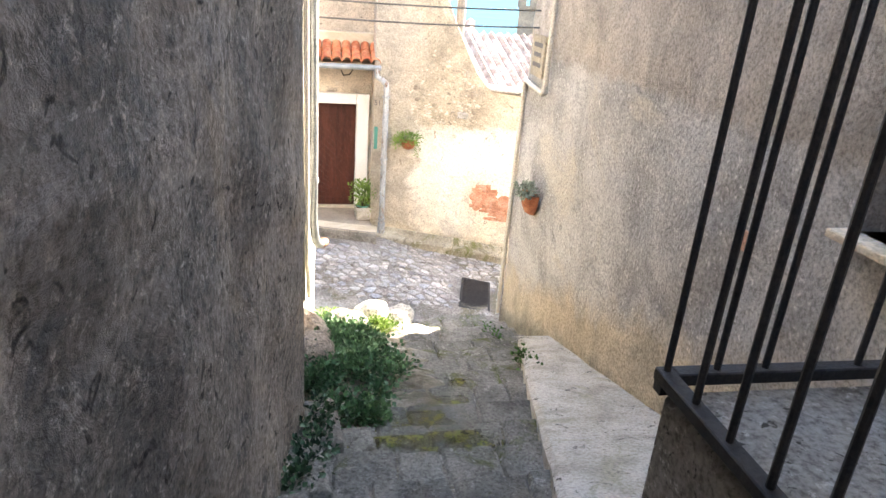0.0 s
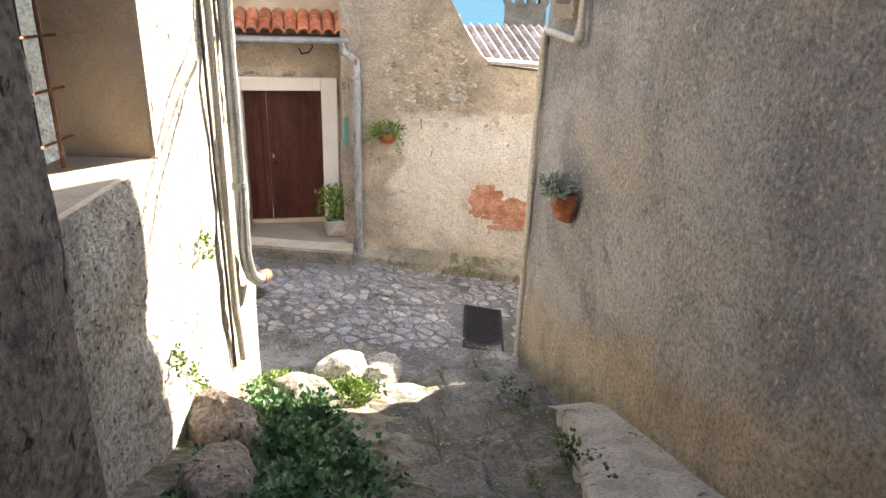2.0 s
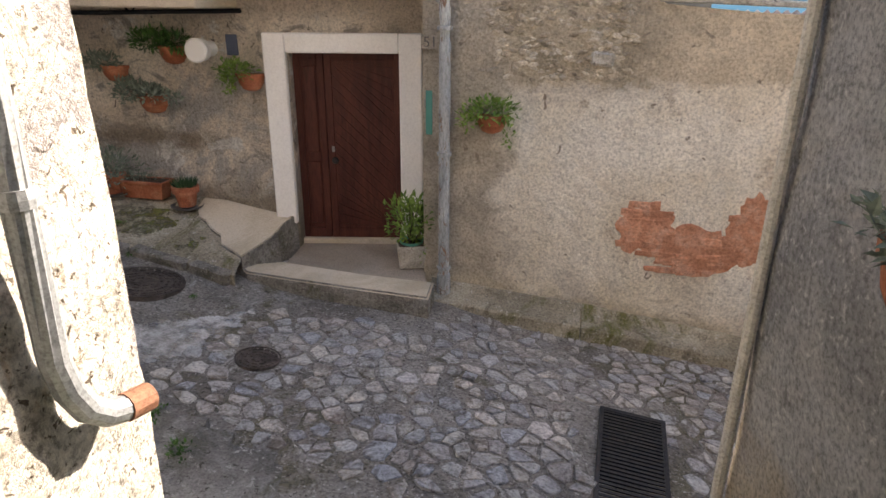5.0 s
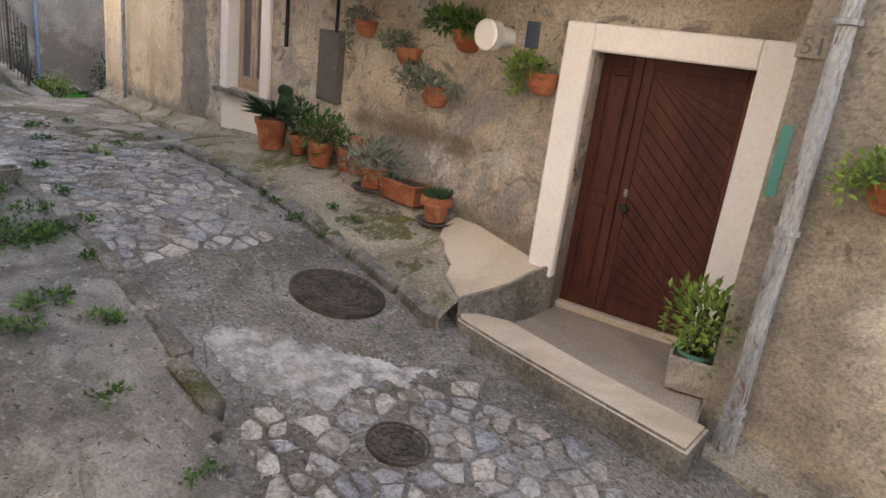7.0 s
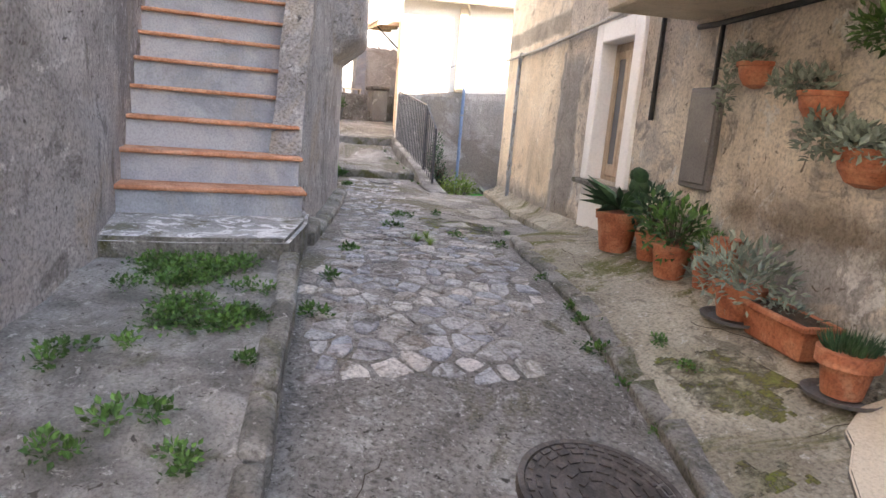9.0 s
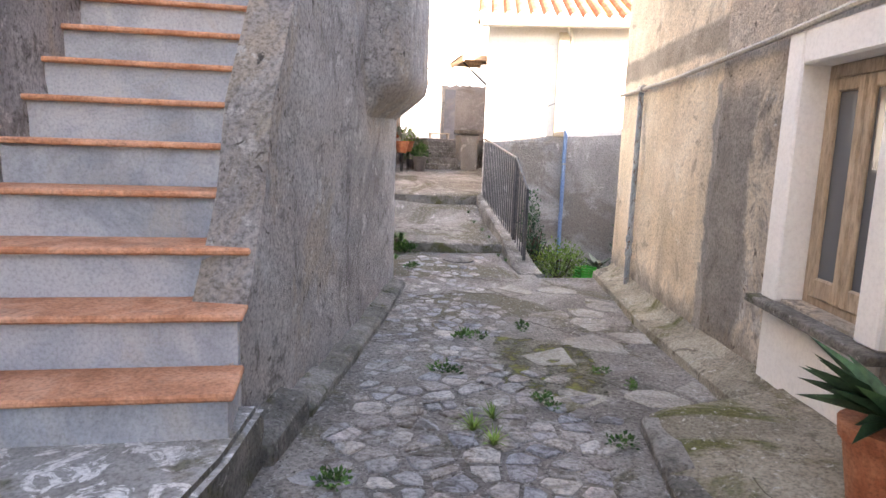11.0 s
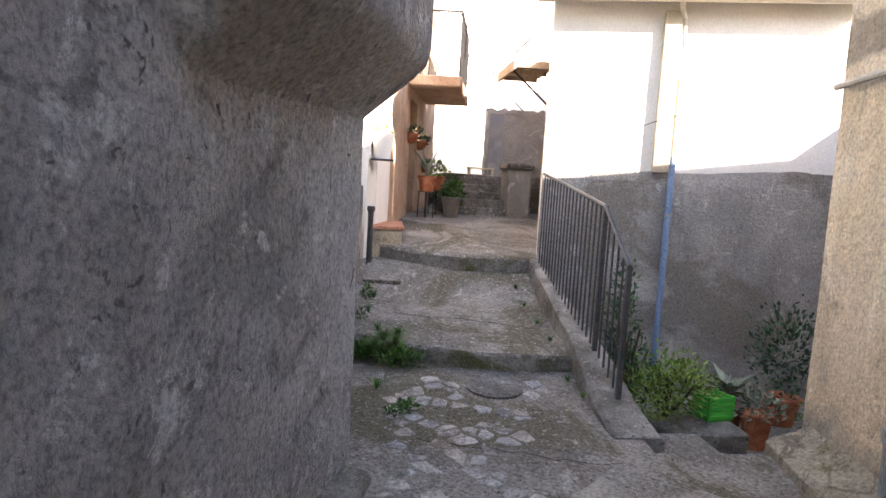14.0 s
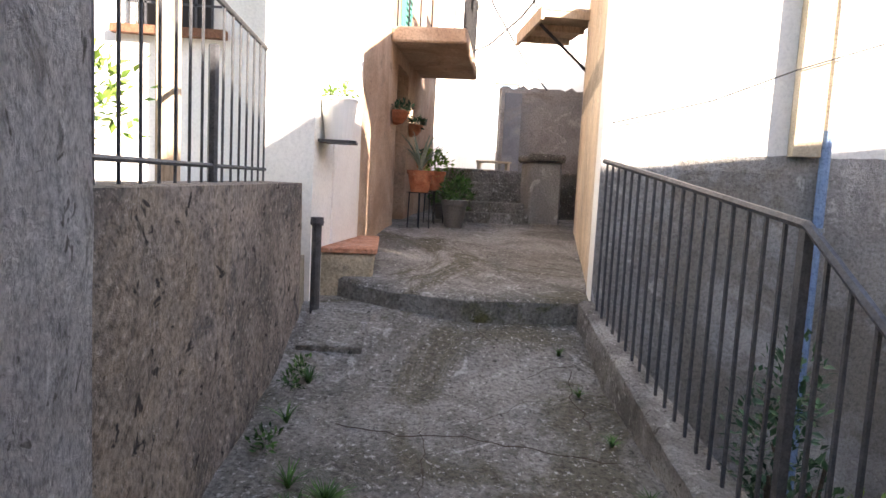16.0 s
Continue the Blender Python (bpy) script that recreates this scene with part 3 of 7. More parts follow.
wall("wall_street_south_east", (6.5, 7.42), (1.22, 8.10), -0.8, 5.8, 0.6, GREY_PLASTER, amp=0.03, label="grey plaster wall of the corner house")
wall("wall_alley_south", (1.0, -3.5), (-3.0, -3.5), 1.0, 9.0, 0.5, ROUGH_GREY, step=1, label="wall that closes the alley behind")
wall("wall_street_end_east", (6.5, 10.6), (6.5, 7.4), -1.0, 3.0, 0.4, PALE_PLASTER, step=1, label="low wall at the lower end of the street")

# stair house and the tall wall beside the passage
wall("wall_stair_side", (-7.05, 10.068), (-11.75, 11.30), 0.8, 7.5, 0.26, GREY_PLASTER, amp=0.03, step=0.12, top=lambda q: lerp_table([(0, 1.48), (0.12, 1.50), (0.60, 2.27), (0.66, 2.62), (0.74, 2.80), (1.2, 3.55), (2.4, 4.7), (2.5, 7.5)], q), label="tall grey plaster wall beside the passage")
wall("wall_stair_corner", (-11.75, 11.30), (-13.0, 11.09), 0.8, 7.5, 0.5, GREY_PLASTER, amp=0.03, step=0.2, label="grey plaster wall at the passage corner")
wall("wall_stair_back", (-13.0, 11.09), (-13.2, 8.8), 0.8, 7.5, 0.4, GREY_PLASTER, amp=0.02, step=0.5, label="rear end of the stair house")

# the corner house's short side, the white house, the far houses
# Out of view; carried on to y=24 to keep sun off the white wall.
wall("wall_yard_east", (-11.0, 24.0), (-12.12, 14.22), -0.4, 4.84, 0.5, OCHRE, amp=0.02, label="unseen ochre side wall above the yard, lengthened to block sun")
wall("wall_yard_north", (-15.6, 17.4), (-11.4, 17.6), -0.4, 4.2, 0.4, GREY_WHITE, amp=0.02, step=0.5, label="grey wall behind the sunken yard")
WH_A, WH_B = (-15.15, 16.60), (-15.90, 13.32)
wall("wall_white_house", WH_B, WH_A, -0.4, 4.75, 0.4, WHITE_WALL, amp=0.008, step=0.4, label="white plaster wall with a grey base and painted shade")
wall("wall_white_side", (-19.5, 14.2), (-15.99, 13.35), 0.6, 4.72, 0.4, OCHRE, amp=0.01, step=0.5, label="ochre plaster side of the white house")
wall("wall_terrace", (-13.0, 11.08), (-15.95, 11.22), 0.8, 2.45, 0.3, ROUGH_GREY, amp=0.025, step=0.18, freq=2.0, label="rough rendered terrace wall")
wall("wall_terrace_return", (-15.95, 11.22), (-17.0, 11.2), 0.9, 1.9, 0.3, PALE_PLASTER, amp=0.01, step=0.3, label="low wall at the terrace corner")
wall("wall_white_door", (-16.3, 11.25), (-17.55, 11.54), 1.2, 7.5, 0.4, WHITE_WALL, amp=0.008, step=0.4, label="white plaster wall beyond the terrace")
wall("wall_orange", (-17.55, 11.54), (-23.5, 12.6), 1.5, 7.5, 0.4, ORANGE_WALL, amp=0.01, step=0.4, label="orange plaster wall under the balcony", holes=[(1.9, 2.8, 1.9, 3.9)])
wall("wall_terrace_house", (-18.2, 6.0), (-18.2, 11.2), 1.0, 7.5, 0.4, WHITE_WALL, step=0.5, label="white house wall above the terrace", holes=[(3.2, 4.0, 3.9, 5.0)])
wall("wall_far_end", (-31.5, 11.0), (-31.5, 19.0), 1.5, 9.0, 0.5, WHITE_WALL, amp=0.02, step=0.5, label="bright house wall at the far end", holes=[(3.9, 4.7, 3.5, 5.6)])
wall("wall_far_left", (-23.5, 12.6), (-31.5, 12.9), 1.5, 8.0, 0.5, WHITE_WALL, step=0.5, label="bright plaster wall along the far lane")
wall("wall_far_shed", (-23.2, 13.78), (-23.2, 15.45), 1.5, 4.5, 0.3, GREY_WHITE, amp=0.03, step=0.1, label="grey shed wall with a ragged top", top=lambda s: 4.27 + 0.10 * noise.noise(Vector((s * 9, 0, 0))))
# Mostly hidden; its 6.6 top is there to keep sun off the shed.
wall("wall_far_right", (-31.5, 18.0), (-19.5, 14.2), 1.5, 6.6, 0.5, GREY_PLASTER, step=0.5, label="mostly hidden grey wall along the far lane, raised to shade the shed")

# ground
def lip_b(y):
    return -16.62 + 0.68 * min(1.0, max(0.0, (y - 11.4) / 1.0)) ** 0.7 - 0.06 * max(0.0, y - 12.4)


def lip_a(y):
    return -13.88 + 0.38 * min(1.0, max(0.0, (y - 11.4) / 0.9)) ** 0.7


def lane(name, back, lip, y0, y1, table, depth, label, nx=24, ny=18, back_lip=None):
    """A stretch of lane whose lower edge is a worn, curved step."""
    bm = bmesh.new()
    rows = []
    for j in range(ny + 1):
        y = y0 + (y1 - y0) * j / ny
        xa = lip(y)
        xb = back if back_lip is None else back_lip(y) - 0.1
        row = []
        for i in range(nx + 1):
            f = (i / nx) ** 1.6
            x = xa + (xb - xa) * f
            z = lerp_table(table, x) + 0.012 * fbm(x, y, 3, 1.2) - (0.025 if i == 0 else 0.0)
            row.append(bm.verts.new((x + (0.015 * fbm(1, y, 2, 5) if i == 0 else 0), y, z)))
        low = row[0].co
        rows.append([bm.verts.new((low.x + 0.012, low.y, low.z - depth))] + row)
    for u, v in zip(rows, rows[1:]):
        for i in range(len(u) - 1):
            bm.faces.new((u[i + 1], u[i], v[i], v[i + 1]))
    bmesh.ops.recalc_face_normals(bm, faces=bm.faces[:])
    if sum(f.normal.z for f in bm.faces) < 0:
        bmesh.ops.reverse_faces(bm, faces=bm.faces[:])
    for f in bm.faces:
        f.material_index = 1 if abs(f.normal.z) < 0.5 else 0
    return setting(mesh_ob(name, bm, [CONCRETE, KERB]), label, "pavement")


sheet("road", -14.2, 7.0, 7.2, 14.4, street_z, MORTAR, 0.12, label="patched cement and stone street", category="road", inside=lambda x, y: not (x < -12.1 and y > 13.2) and not (x > 0.7 and y < 7.5))
lane("pavement", -16.7, lip_a, 10.9, 13.32, MIDDLE, 0.3, "cracked concrete ramp between two steps", back_lip=lip_b)
lane("pavement_upper", -40.0, lip_b, 10.9, 15.2, UPPER, 0.4, "worn concrete lane", nx=50)
sheet("yard_floor", -16.0, -11.5, 13.0, 17.6, lambda x, y: 0.2, CONCRETE, 0.5, label="sunken yard floor of old concrete", category="ground")
sheet("ground", -900, 900, -900, 2500, lambda x, y: -14.0, EARTH, 120, label="far lowland", category="ground", depth=1)
sheet("water", -3000, 3000, 260, 4900, lambda x, y: -13.0, WATER, 400, label="blue sea", category="water", depth=0.5)
# distant ridge that glows blue in place of sunlit haze
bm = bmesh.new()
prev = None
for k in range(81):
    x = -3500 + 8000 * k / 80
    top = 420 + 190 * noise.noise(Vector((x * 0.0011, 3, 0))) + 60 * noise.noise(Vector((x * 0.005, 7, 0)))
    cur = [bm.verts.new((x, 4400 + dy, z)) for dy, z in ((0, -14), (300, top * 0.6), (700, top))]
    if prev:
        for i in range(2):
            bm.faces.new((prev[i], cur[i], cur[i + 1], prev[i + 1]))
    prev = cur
setting(mesh_ob("backdrop", bm, HAZE_GLOW), "glowing blue backdrop shaped as hazy hills across the sea", "hills")
sheet("terrace_floor", -18.2, -13.0, 8.8, 10.85, lambda x, y: 2.35, CONCRETE, 0.6, label="terrace floor", category="floor")

# alley steps
STEP_D, STEP_R = 0.45, 0.45 * 0.335
stairs = thing("steps", "worn mossy stone steps going down the alley", "stairs", kind="structure")
n_steps = 26
for k in range(n_steps):
    y1 = 8.35 - k * STEP_D
    top = stairs_z(y1 - STEP_D / 2) + 0.02
    if top > 3.6:
        continue
    step = part("step", boxes((-2.75, y1 - STEP_D - 0.06, top - 0.6, 0.75, y1 - 0.03, top - 0.025), bevel=0.02), MORTAR, stairs)
    x = -2.05 + 0.3 * random.random()
    while x < 0.25:
        w = random.uniform(0.28, 0.62)
        bm = bmesh.new()
        box(bm, x + 0.008, y1 - STEP_D + 0.01, top - 0.16, min(x + w, 0.5) - 0.008, y1 + random.uniform(-0.02, 0.015), top + random.uniform(-0.012, 0.014), bevel=0.018)
        bmesh.ops.subdivide_edges(bm, edges=[e for e in bm.edges if e.calc_length() > 0.1], cuts=3, use_grid_fill=True)
        for v in bm.verts:
            v.co += Vector((noise.noise(v.co * 5), noise.noise(v.co * 5 + Vector((9, 0, 0))), 0.5 * noise.noise(v.co * 4))) * 0.028
            v.co += Vector((noise.noise(v.co * 17), noise.noise(v.co * 17 + Vector((9, 0, 0))), 0.8 * noise.noise(v.co * 15))) * 0.013
        part("stone", bm, STEP_STONE, step)
        x += w
# terracotta stairs
outer = thing("outdoor_stairs", "blue grey plaster stairs with terracotta treads", "stairs", kind="structure")
T0, TD, TR = -6.85, 0.32, 0.25
for k in range(17):
    x = T0 - k * TD
    z = 1.51 + k * TR
    part("riser", boxes((x - TD - 0.02, 8.7, 0.8, x - 0.03, 10.13 + 0.2 * max(0, -7.3 - x), z)), STAIR_PLASTER, outer)
    part("tread", boxes((x - TD - 0.03, 8.72, z, x + 0.02, (10.16 if k < 4 else 9.93) + 0.2 * max(0, -7.6 - x), z + 0.035), bevel=0.01), TILE_TREAD, outer, "terracotta tile tread")
# ---- builders of plants and pots ----
def leafage(bm, centre, size, n, leaf, rng, up=0.3, lump=0.35, wide=0.5, hollow=0.35):
    """n folded leaves in an uneven cloud of the half-sizes given round centre."""
    c = Vector(centre)
    for _ in range(n):
        d = Vector((rng.gauss(0, 1), rng.gauss(0, 1), rng.gauss(0, 1))).normalized()
        r = (hollow + (1 - hollow) * rng.random()) * (1 + lump * noise.noise(d * 2.3 + c))
        p = c + Vector((d.x * size[0], d.y * size[1], d.z * size[2])) * r
        way = (d + Vector((rng.uniform(-1, 1), rng.uniform(-1, 1), rng.uniform(-0.6, 1) + up))).normalized()
        side = way.cross(Vector((rng.uniform(-1, 1), rng.uniform(-1, 1), 1)))
        side = side.normalized() if side.length > 1e-3 else Vector((1, 0, 0))
        face = side.cross(way)
        ln = leaf * rng.uniform(0.6, 1.3)
        w = ln * wide * 0.5
        v = [bm.verts.new(q) for q in (p, p + way * ln * 0.45 + side * w + face * w * 0.35, p + way * ln, p + way * ln * 0.45 - side * w + face * w * 0.35)]
        bm.faces.new((v[0], v[1], v[2]))
        bm.faces.new((v[0], v[2], v[3]))
    return bm


def blades(bm, centre, n, length, rng, spread=0.6, width=0.012):
    """Arching strap leaves out of one root."""
    c = Vector(centre)
    for _ in range(n):
        a = rng.uniform(0, 2 * math.pi)
        out = Vector((math.cos(a), math.sin(a), 0))
        side = Vector((-out.y, out.x, 0)) * width * rng.uniform(0.7, 1.3)
        ln, s = length * rng.uniform(0.6, 1.1), spread * rng.uniform(0.3, 1.2)
        pts = [c + out * s * ln * t * t ** 0.3 + Vector((0, 0, ln * (t - 0.45 * s * t * t))) for t in (0, 0.35, 0.7, 1)]
        prev = None
        for t, p in zip((0, 0.35, 0.7, 1), pts):
            w = side * (1 - t * 0.85)
            cur = (bm.verts.new(p - w), bm.verts.new(p + w))
            if prev:
                bm.faces.new((prev[0], prev[1], cur[1], cur[0]))
            prev = cur
    return bm


def rosette(bm, centre, n, length, rng, width=0.35, rise=0.5):
    c = Vector(centre)
    for k in range(n):
        a = 2.4 * k + rng.uniform(-0.3, 0.3)
        out = Vector((math.cos(a), math.sin(a), rise * rng.uniform(0.2, 1.3)))
        side = Vector((-math.sin(a), math.cos(a), 0))
        ln = length * rng.uniform(0.6, 1.1)
        w = side * ln * width * 0.5
        pts = [c, c + out * ln * 0.5 + w, c + out * ln - Vector((0, 0, ln * 0.25)), c + out * ln * 0.5 - w]
        v = [bm.verts.new(p) for p in pts]
        bm.faces.new((v[0], v[1], v[2]))
        bm.faces.new((v[0], v[2], v[3]))
    return bm


def stems(bm, base, n, height, spread, rng, r=0.006):
    b = Vector(base)
    for _ in range(n):
        a, s = rng.uniform(0, 2 * math.pi), spread * rng.random()
        t = b + Vector((math.cos(a) * s, math.sin(a) * s, height * rng.uniform(0.6, 1)))
        tube(bm, [b, (b + t) / 2 + Vector((rng.uniform(-1, 1), rng.uniform(-1, 1), 0)) * s * 0.2, t], r, 5)
    return bm


def pot_profile(r, h, lip=0.12):
    return [(r * 0.68, 0), (r * 0.92, h * 0.80), (r * 1.0, h * 0.81), (r * 1.04, h), (r * 0.90, h), (r * 0.86, h * 0.86), (0.0, h * 0.86)]


def floor_pot(label, at, r, h, name="plant_pot", saucer=False, clay=None):
    """A round clay pot with rim, soil and perhaps a saucer; plants are added as parts."""
    p = thing(name, label, "plant pot", at, group="pots along the house wall")
    z = 0.025 if saucer else 0.0
    bm = lathe(bmesh.new(), [(a, b + z) for a, b in pot_profile(r, h)[:5]], 24)
    part("pot", bm, clay or TERRACOTTA, p, smooth=False)
    part("soil", lathe(bmesh.new(), [(r * 0.93, h * 0.88 + z), (r * 0.5, h * 0.91 + z), (0.001, h * 0.92 + z)], 16), SOIL, p)
    if saucer:
        part("saucer", lathe(bmesh.new(), [(r * 0.9, 0), (r * 1.3, 0.035), (r * 1.34, 0.035), (r * 1.25, 0.012), (0.001, 0.012)], 24), BOX_GREY, p, "dark plastic saucer")
    return p


def wall_pot(label, at, turn, r=0.15, h=0.17, name="wall_pot", group="pots hung on the house wall"):
    """A half-round clay bowl with a flat back that hangs on a wall; its back is at local y = 0, its belly towards -y."""
    p = thing(name, label, "plant pot", at, turn, group)
    bm = bmesh.new()
    prof = [(0.30, 0.0), (0.62, 0.12), (0.86, 0.45), (0.96, 0.82), (1.04, 0.83), (1.06, 1.0), (0.94, 1.0), (0.90, 0.85)]
    seg = 14
    rings = [[bm.verts.new((r * k * math.cos(math.pi * (1 + i / seg)), r * k * math.sin(math.pi * (1 + i / seg)), h * z)) for i in range(seg + 1)] for k, z in prof]
    for u, v in zip(rings, rings[1:]):
        for i in range(seg):
            bm.faces.new((u[i], u[i + 1], v[i + 1], v[i]))
    bm.faces.new(rings[0][::-1])
    bm.faces.new([q[0] for q in rings[:6]] + [q[-1] for q in reversed(rings[:6])])
    part("bowl", bm, TERRACOTTA, p)
    bm = bmesh.new()
    f = [bm.verts.new((r * 0.93 * math.cos(math.pi * (1 + i / seg)), r * 0.93 * math.sin(math.pi * (1 + i / seg)), h * 0.9)) for i in range(seg + 1)]
    bm.faces.new(f)
    part("soil", bm, SOIL, p)
    part("hook", rod(bmesh.new(), (0, 0.03, h * 0.9), (0, -0.02, h * 1.02), 0.006, 6), IRON, p)
    return p


# ---- street furniture and paving by the door ----
def platform_z(x, y):
    zk = lerp_table([(-7.4, 1.10), (-5.4, 1.06), (-4.2, 0.93), (-3.3, 0.81), (-2.7, 0.74)], x)
    zw = lerp_table([(-7.4, 1.22), (-6.2, 1.28), (-5.3, 1.26), (-4.4, 1.26), (-3.6, 1.17), (-3.2, 1.12), (-2.7, 1.02)], x)
    yk, yw = kerb_y(x), facade(x).y
    return zk + (zw - zk) * min(1.0, max(0.0, (y - yk) / (yw - yk))) + 0.008 * fbm(x, y, 1, 2)


def kerb_y(x):
    return lerp_table([(-7.6, 12.45), (-7.3, 12.27), (-5.4, 11.86), (-4.2, 11.58), (-3.3, 11.37), (-2.6, 11.12)], x)


bm = bmesh.new()
nx, ny = 44, 12
grid = [[None] * (ny + 1) for _ in range(nx + 1)]
for i in range(nx + 1):
    x = -7.5 + 4.72 * i / nx
    for j in range(ny + 1):
        y = kerb_y(x) + (facade(x).y + 0.05 - kerb_y(x)) * j / ny
        grid[i][j] = bm.verts.new((x, y + (0.02 * fbm(x, 0, 0, 3) if j == 0 else 0), platform_z(x, y) - (0.015 if j == 0 else 0)))
for i in range(nx):
    for j in range(ny):
        bm.faces.new((grid[i][j], grid[i + 1][j], grid[i + 1][j + 1], grid[i][j + 1]))
rim = [bm.verts.new((grid[i][0].co.x, grid[i][0].co.y - 0.015, grid[i][0].co.z - 0.35)) for i in range(nx + 1)]
for i in range(nx):
    bm.faces.new((rim[i], rim[i + 1], grid[i + 1][0], grid[i][0]))
ends = [bm.verts.new((-7.52, grid[0][j].co.y, 0.6)) for j in range(ny + 1)]
for j in range(ny):
    bm.faces.new((ends[j], grid[0][j], grid[0][j + 1], ends[j + 1]))
setting(mesh_ob("pavement_pots", bm, MOSSY), "mossy cement pavement raised along the house", "pavement")

# kerb along the raised pavement
kerb = thing("kerb", "old mossy kerb along the raised pavement", "kerb", kind="structure")
x = -7.45
while x < -2.9:
    w = random.uniform(0.35, 0.7)
    bm = bmesh.new()
    y0, y1 = kerb_y(x), kerb_y(x + w)
    a = math.degrees(math.atan2(y1 - y0, w))
    box(bm, 0.01, -0.05, -0.3, w - 0.01, 0.12, 0.012, bevel=0.02)
    for v in bm.verts:
        v.co += Vector((0, noise.noise(v.co * 6 + Vector((x, 0, 0))), noise.noise(v.co * 5 + Vector((x, 4, 0))))) * 0.02
    bmesh.ops.transform(bm, matrix=pose(x, y0, platform_z(x, y0), 0, math.degrees(math.atan2(-(platform_z(x + w, y1) - platform_z(x, y0)), w)), a), verts=bm.verts)
    part("kerb_stone", bm, KERB, kerb)
    x += w


def slab(name, pts, z0, z1, material, label, category="step", bevel=0.02, rough=0.0):
    bm = bmesh.new()
    low = [bm.verts.new((x, y, z0)) for x, y in pts]
    top = [bm.verts.new((x, y, z1 if isinstance(z1, (int, float)) else z1(x, y))) for x, y in pts]
    n = len(pts)
    bm.faces.new(top)
    bm.faces.new(low[::-1])
    for i in range(n):
        bm.faces.new((low[i], low[(i + 1) % n], top[(i + 1) % n], top[i]))
    bmesh.ops.recalc_face_normals(bm, faces=bm.faces[:])
    if bevel:
        bmesh.ops.bevel(bm, geom=[e for e in bm.edges if all(v in top for v in e.verts)], offset=bevel, segments=2, affect="EDGES")
    bm.normal_update()
    for f in bm.faces:
        f.material_index = 1 if abs(f.normal.z) < 0.35 else 0
    return setting(mesh_ob(name, bm, [material, KERB]), label, category)


slab("doorstep", [(-2.55, 11.50), (-0.95, 11.12), (-0.98, 11.50), (-1.02, 12.23), (-1.26, 12.5), (-2.38, 12.5), (-2.45, 11.75)], 0.1, 0.64, BROWN_CEMENT, "worn cement doorstep")
slab("doorstep_lip", [(-2.80, 11.47), (-2.73, 11.38), (-2.3, 11.26), (-1.7, 11.11), (-0.93, 10.93), (-0.89, 11.30), (-1.6, 11.44), (-2.45, 11.68), (-2.68, 11.60)], 0.2, lambda x, y: 0.70 - 0.025 * (x + 2.7), SILL, "cement edge of the doorstep", rough=0.01)
slab("door_platform", [(-3.44, 12.36), (-3.46, 12.20), (-3.38, 12.02), (-3.30, 11.97), (-3.20, 11.84), (-3.07, 11.74), (-3.02, 11.60), (-2.90, 11.52), (-2.78, 11.44), (-2.66, 11.62), (-2.56, 11.78), (-2.50, 12.0), (-2.40, 12.21), (-2.40, 12.42)], 0.4, lambda x, y: platform_z(min(x, -2.7), y) + 0.03, SILL, "broken cream cement patch beside the doorstep", bevel=0.008)

slab("landing", [(-7.25, 8.72), (-5.97, 8.72), (-5.93, 9.3), (-5.96, 9.93), (-6.3, 10.03), (-6.72, 10.15), (-7.25, 10.24)], 0.6, lambda x, y: 1.33, LANDING, "worn concrete landing with flaking white paint at the stair foot", "landing", bevel=0.03)

# door
d = thing("door_1", "dark brown wooden door with diagonal boards, closed", "door", kind="structure")
frame_bm = boxes((-2.605, 12.17, 0.93, -2.385, 12.52, 2.885), (-1.265, 12.17, 0.645, -1.035, 12.52, 2.885), (-2.385, 12.17, 2.695, -1.265, 12.52, 2.885), bevel=0.012)
part("door_frame", frame_bm, WHITE_PAINT, d, "white painted masonry surround")
part("threshold", boxes((-2.39, 12.36, 0.6, -1.26, 12.5, 0.69), bevel=0.01), SILL, d)
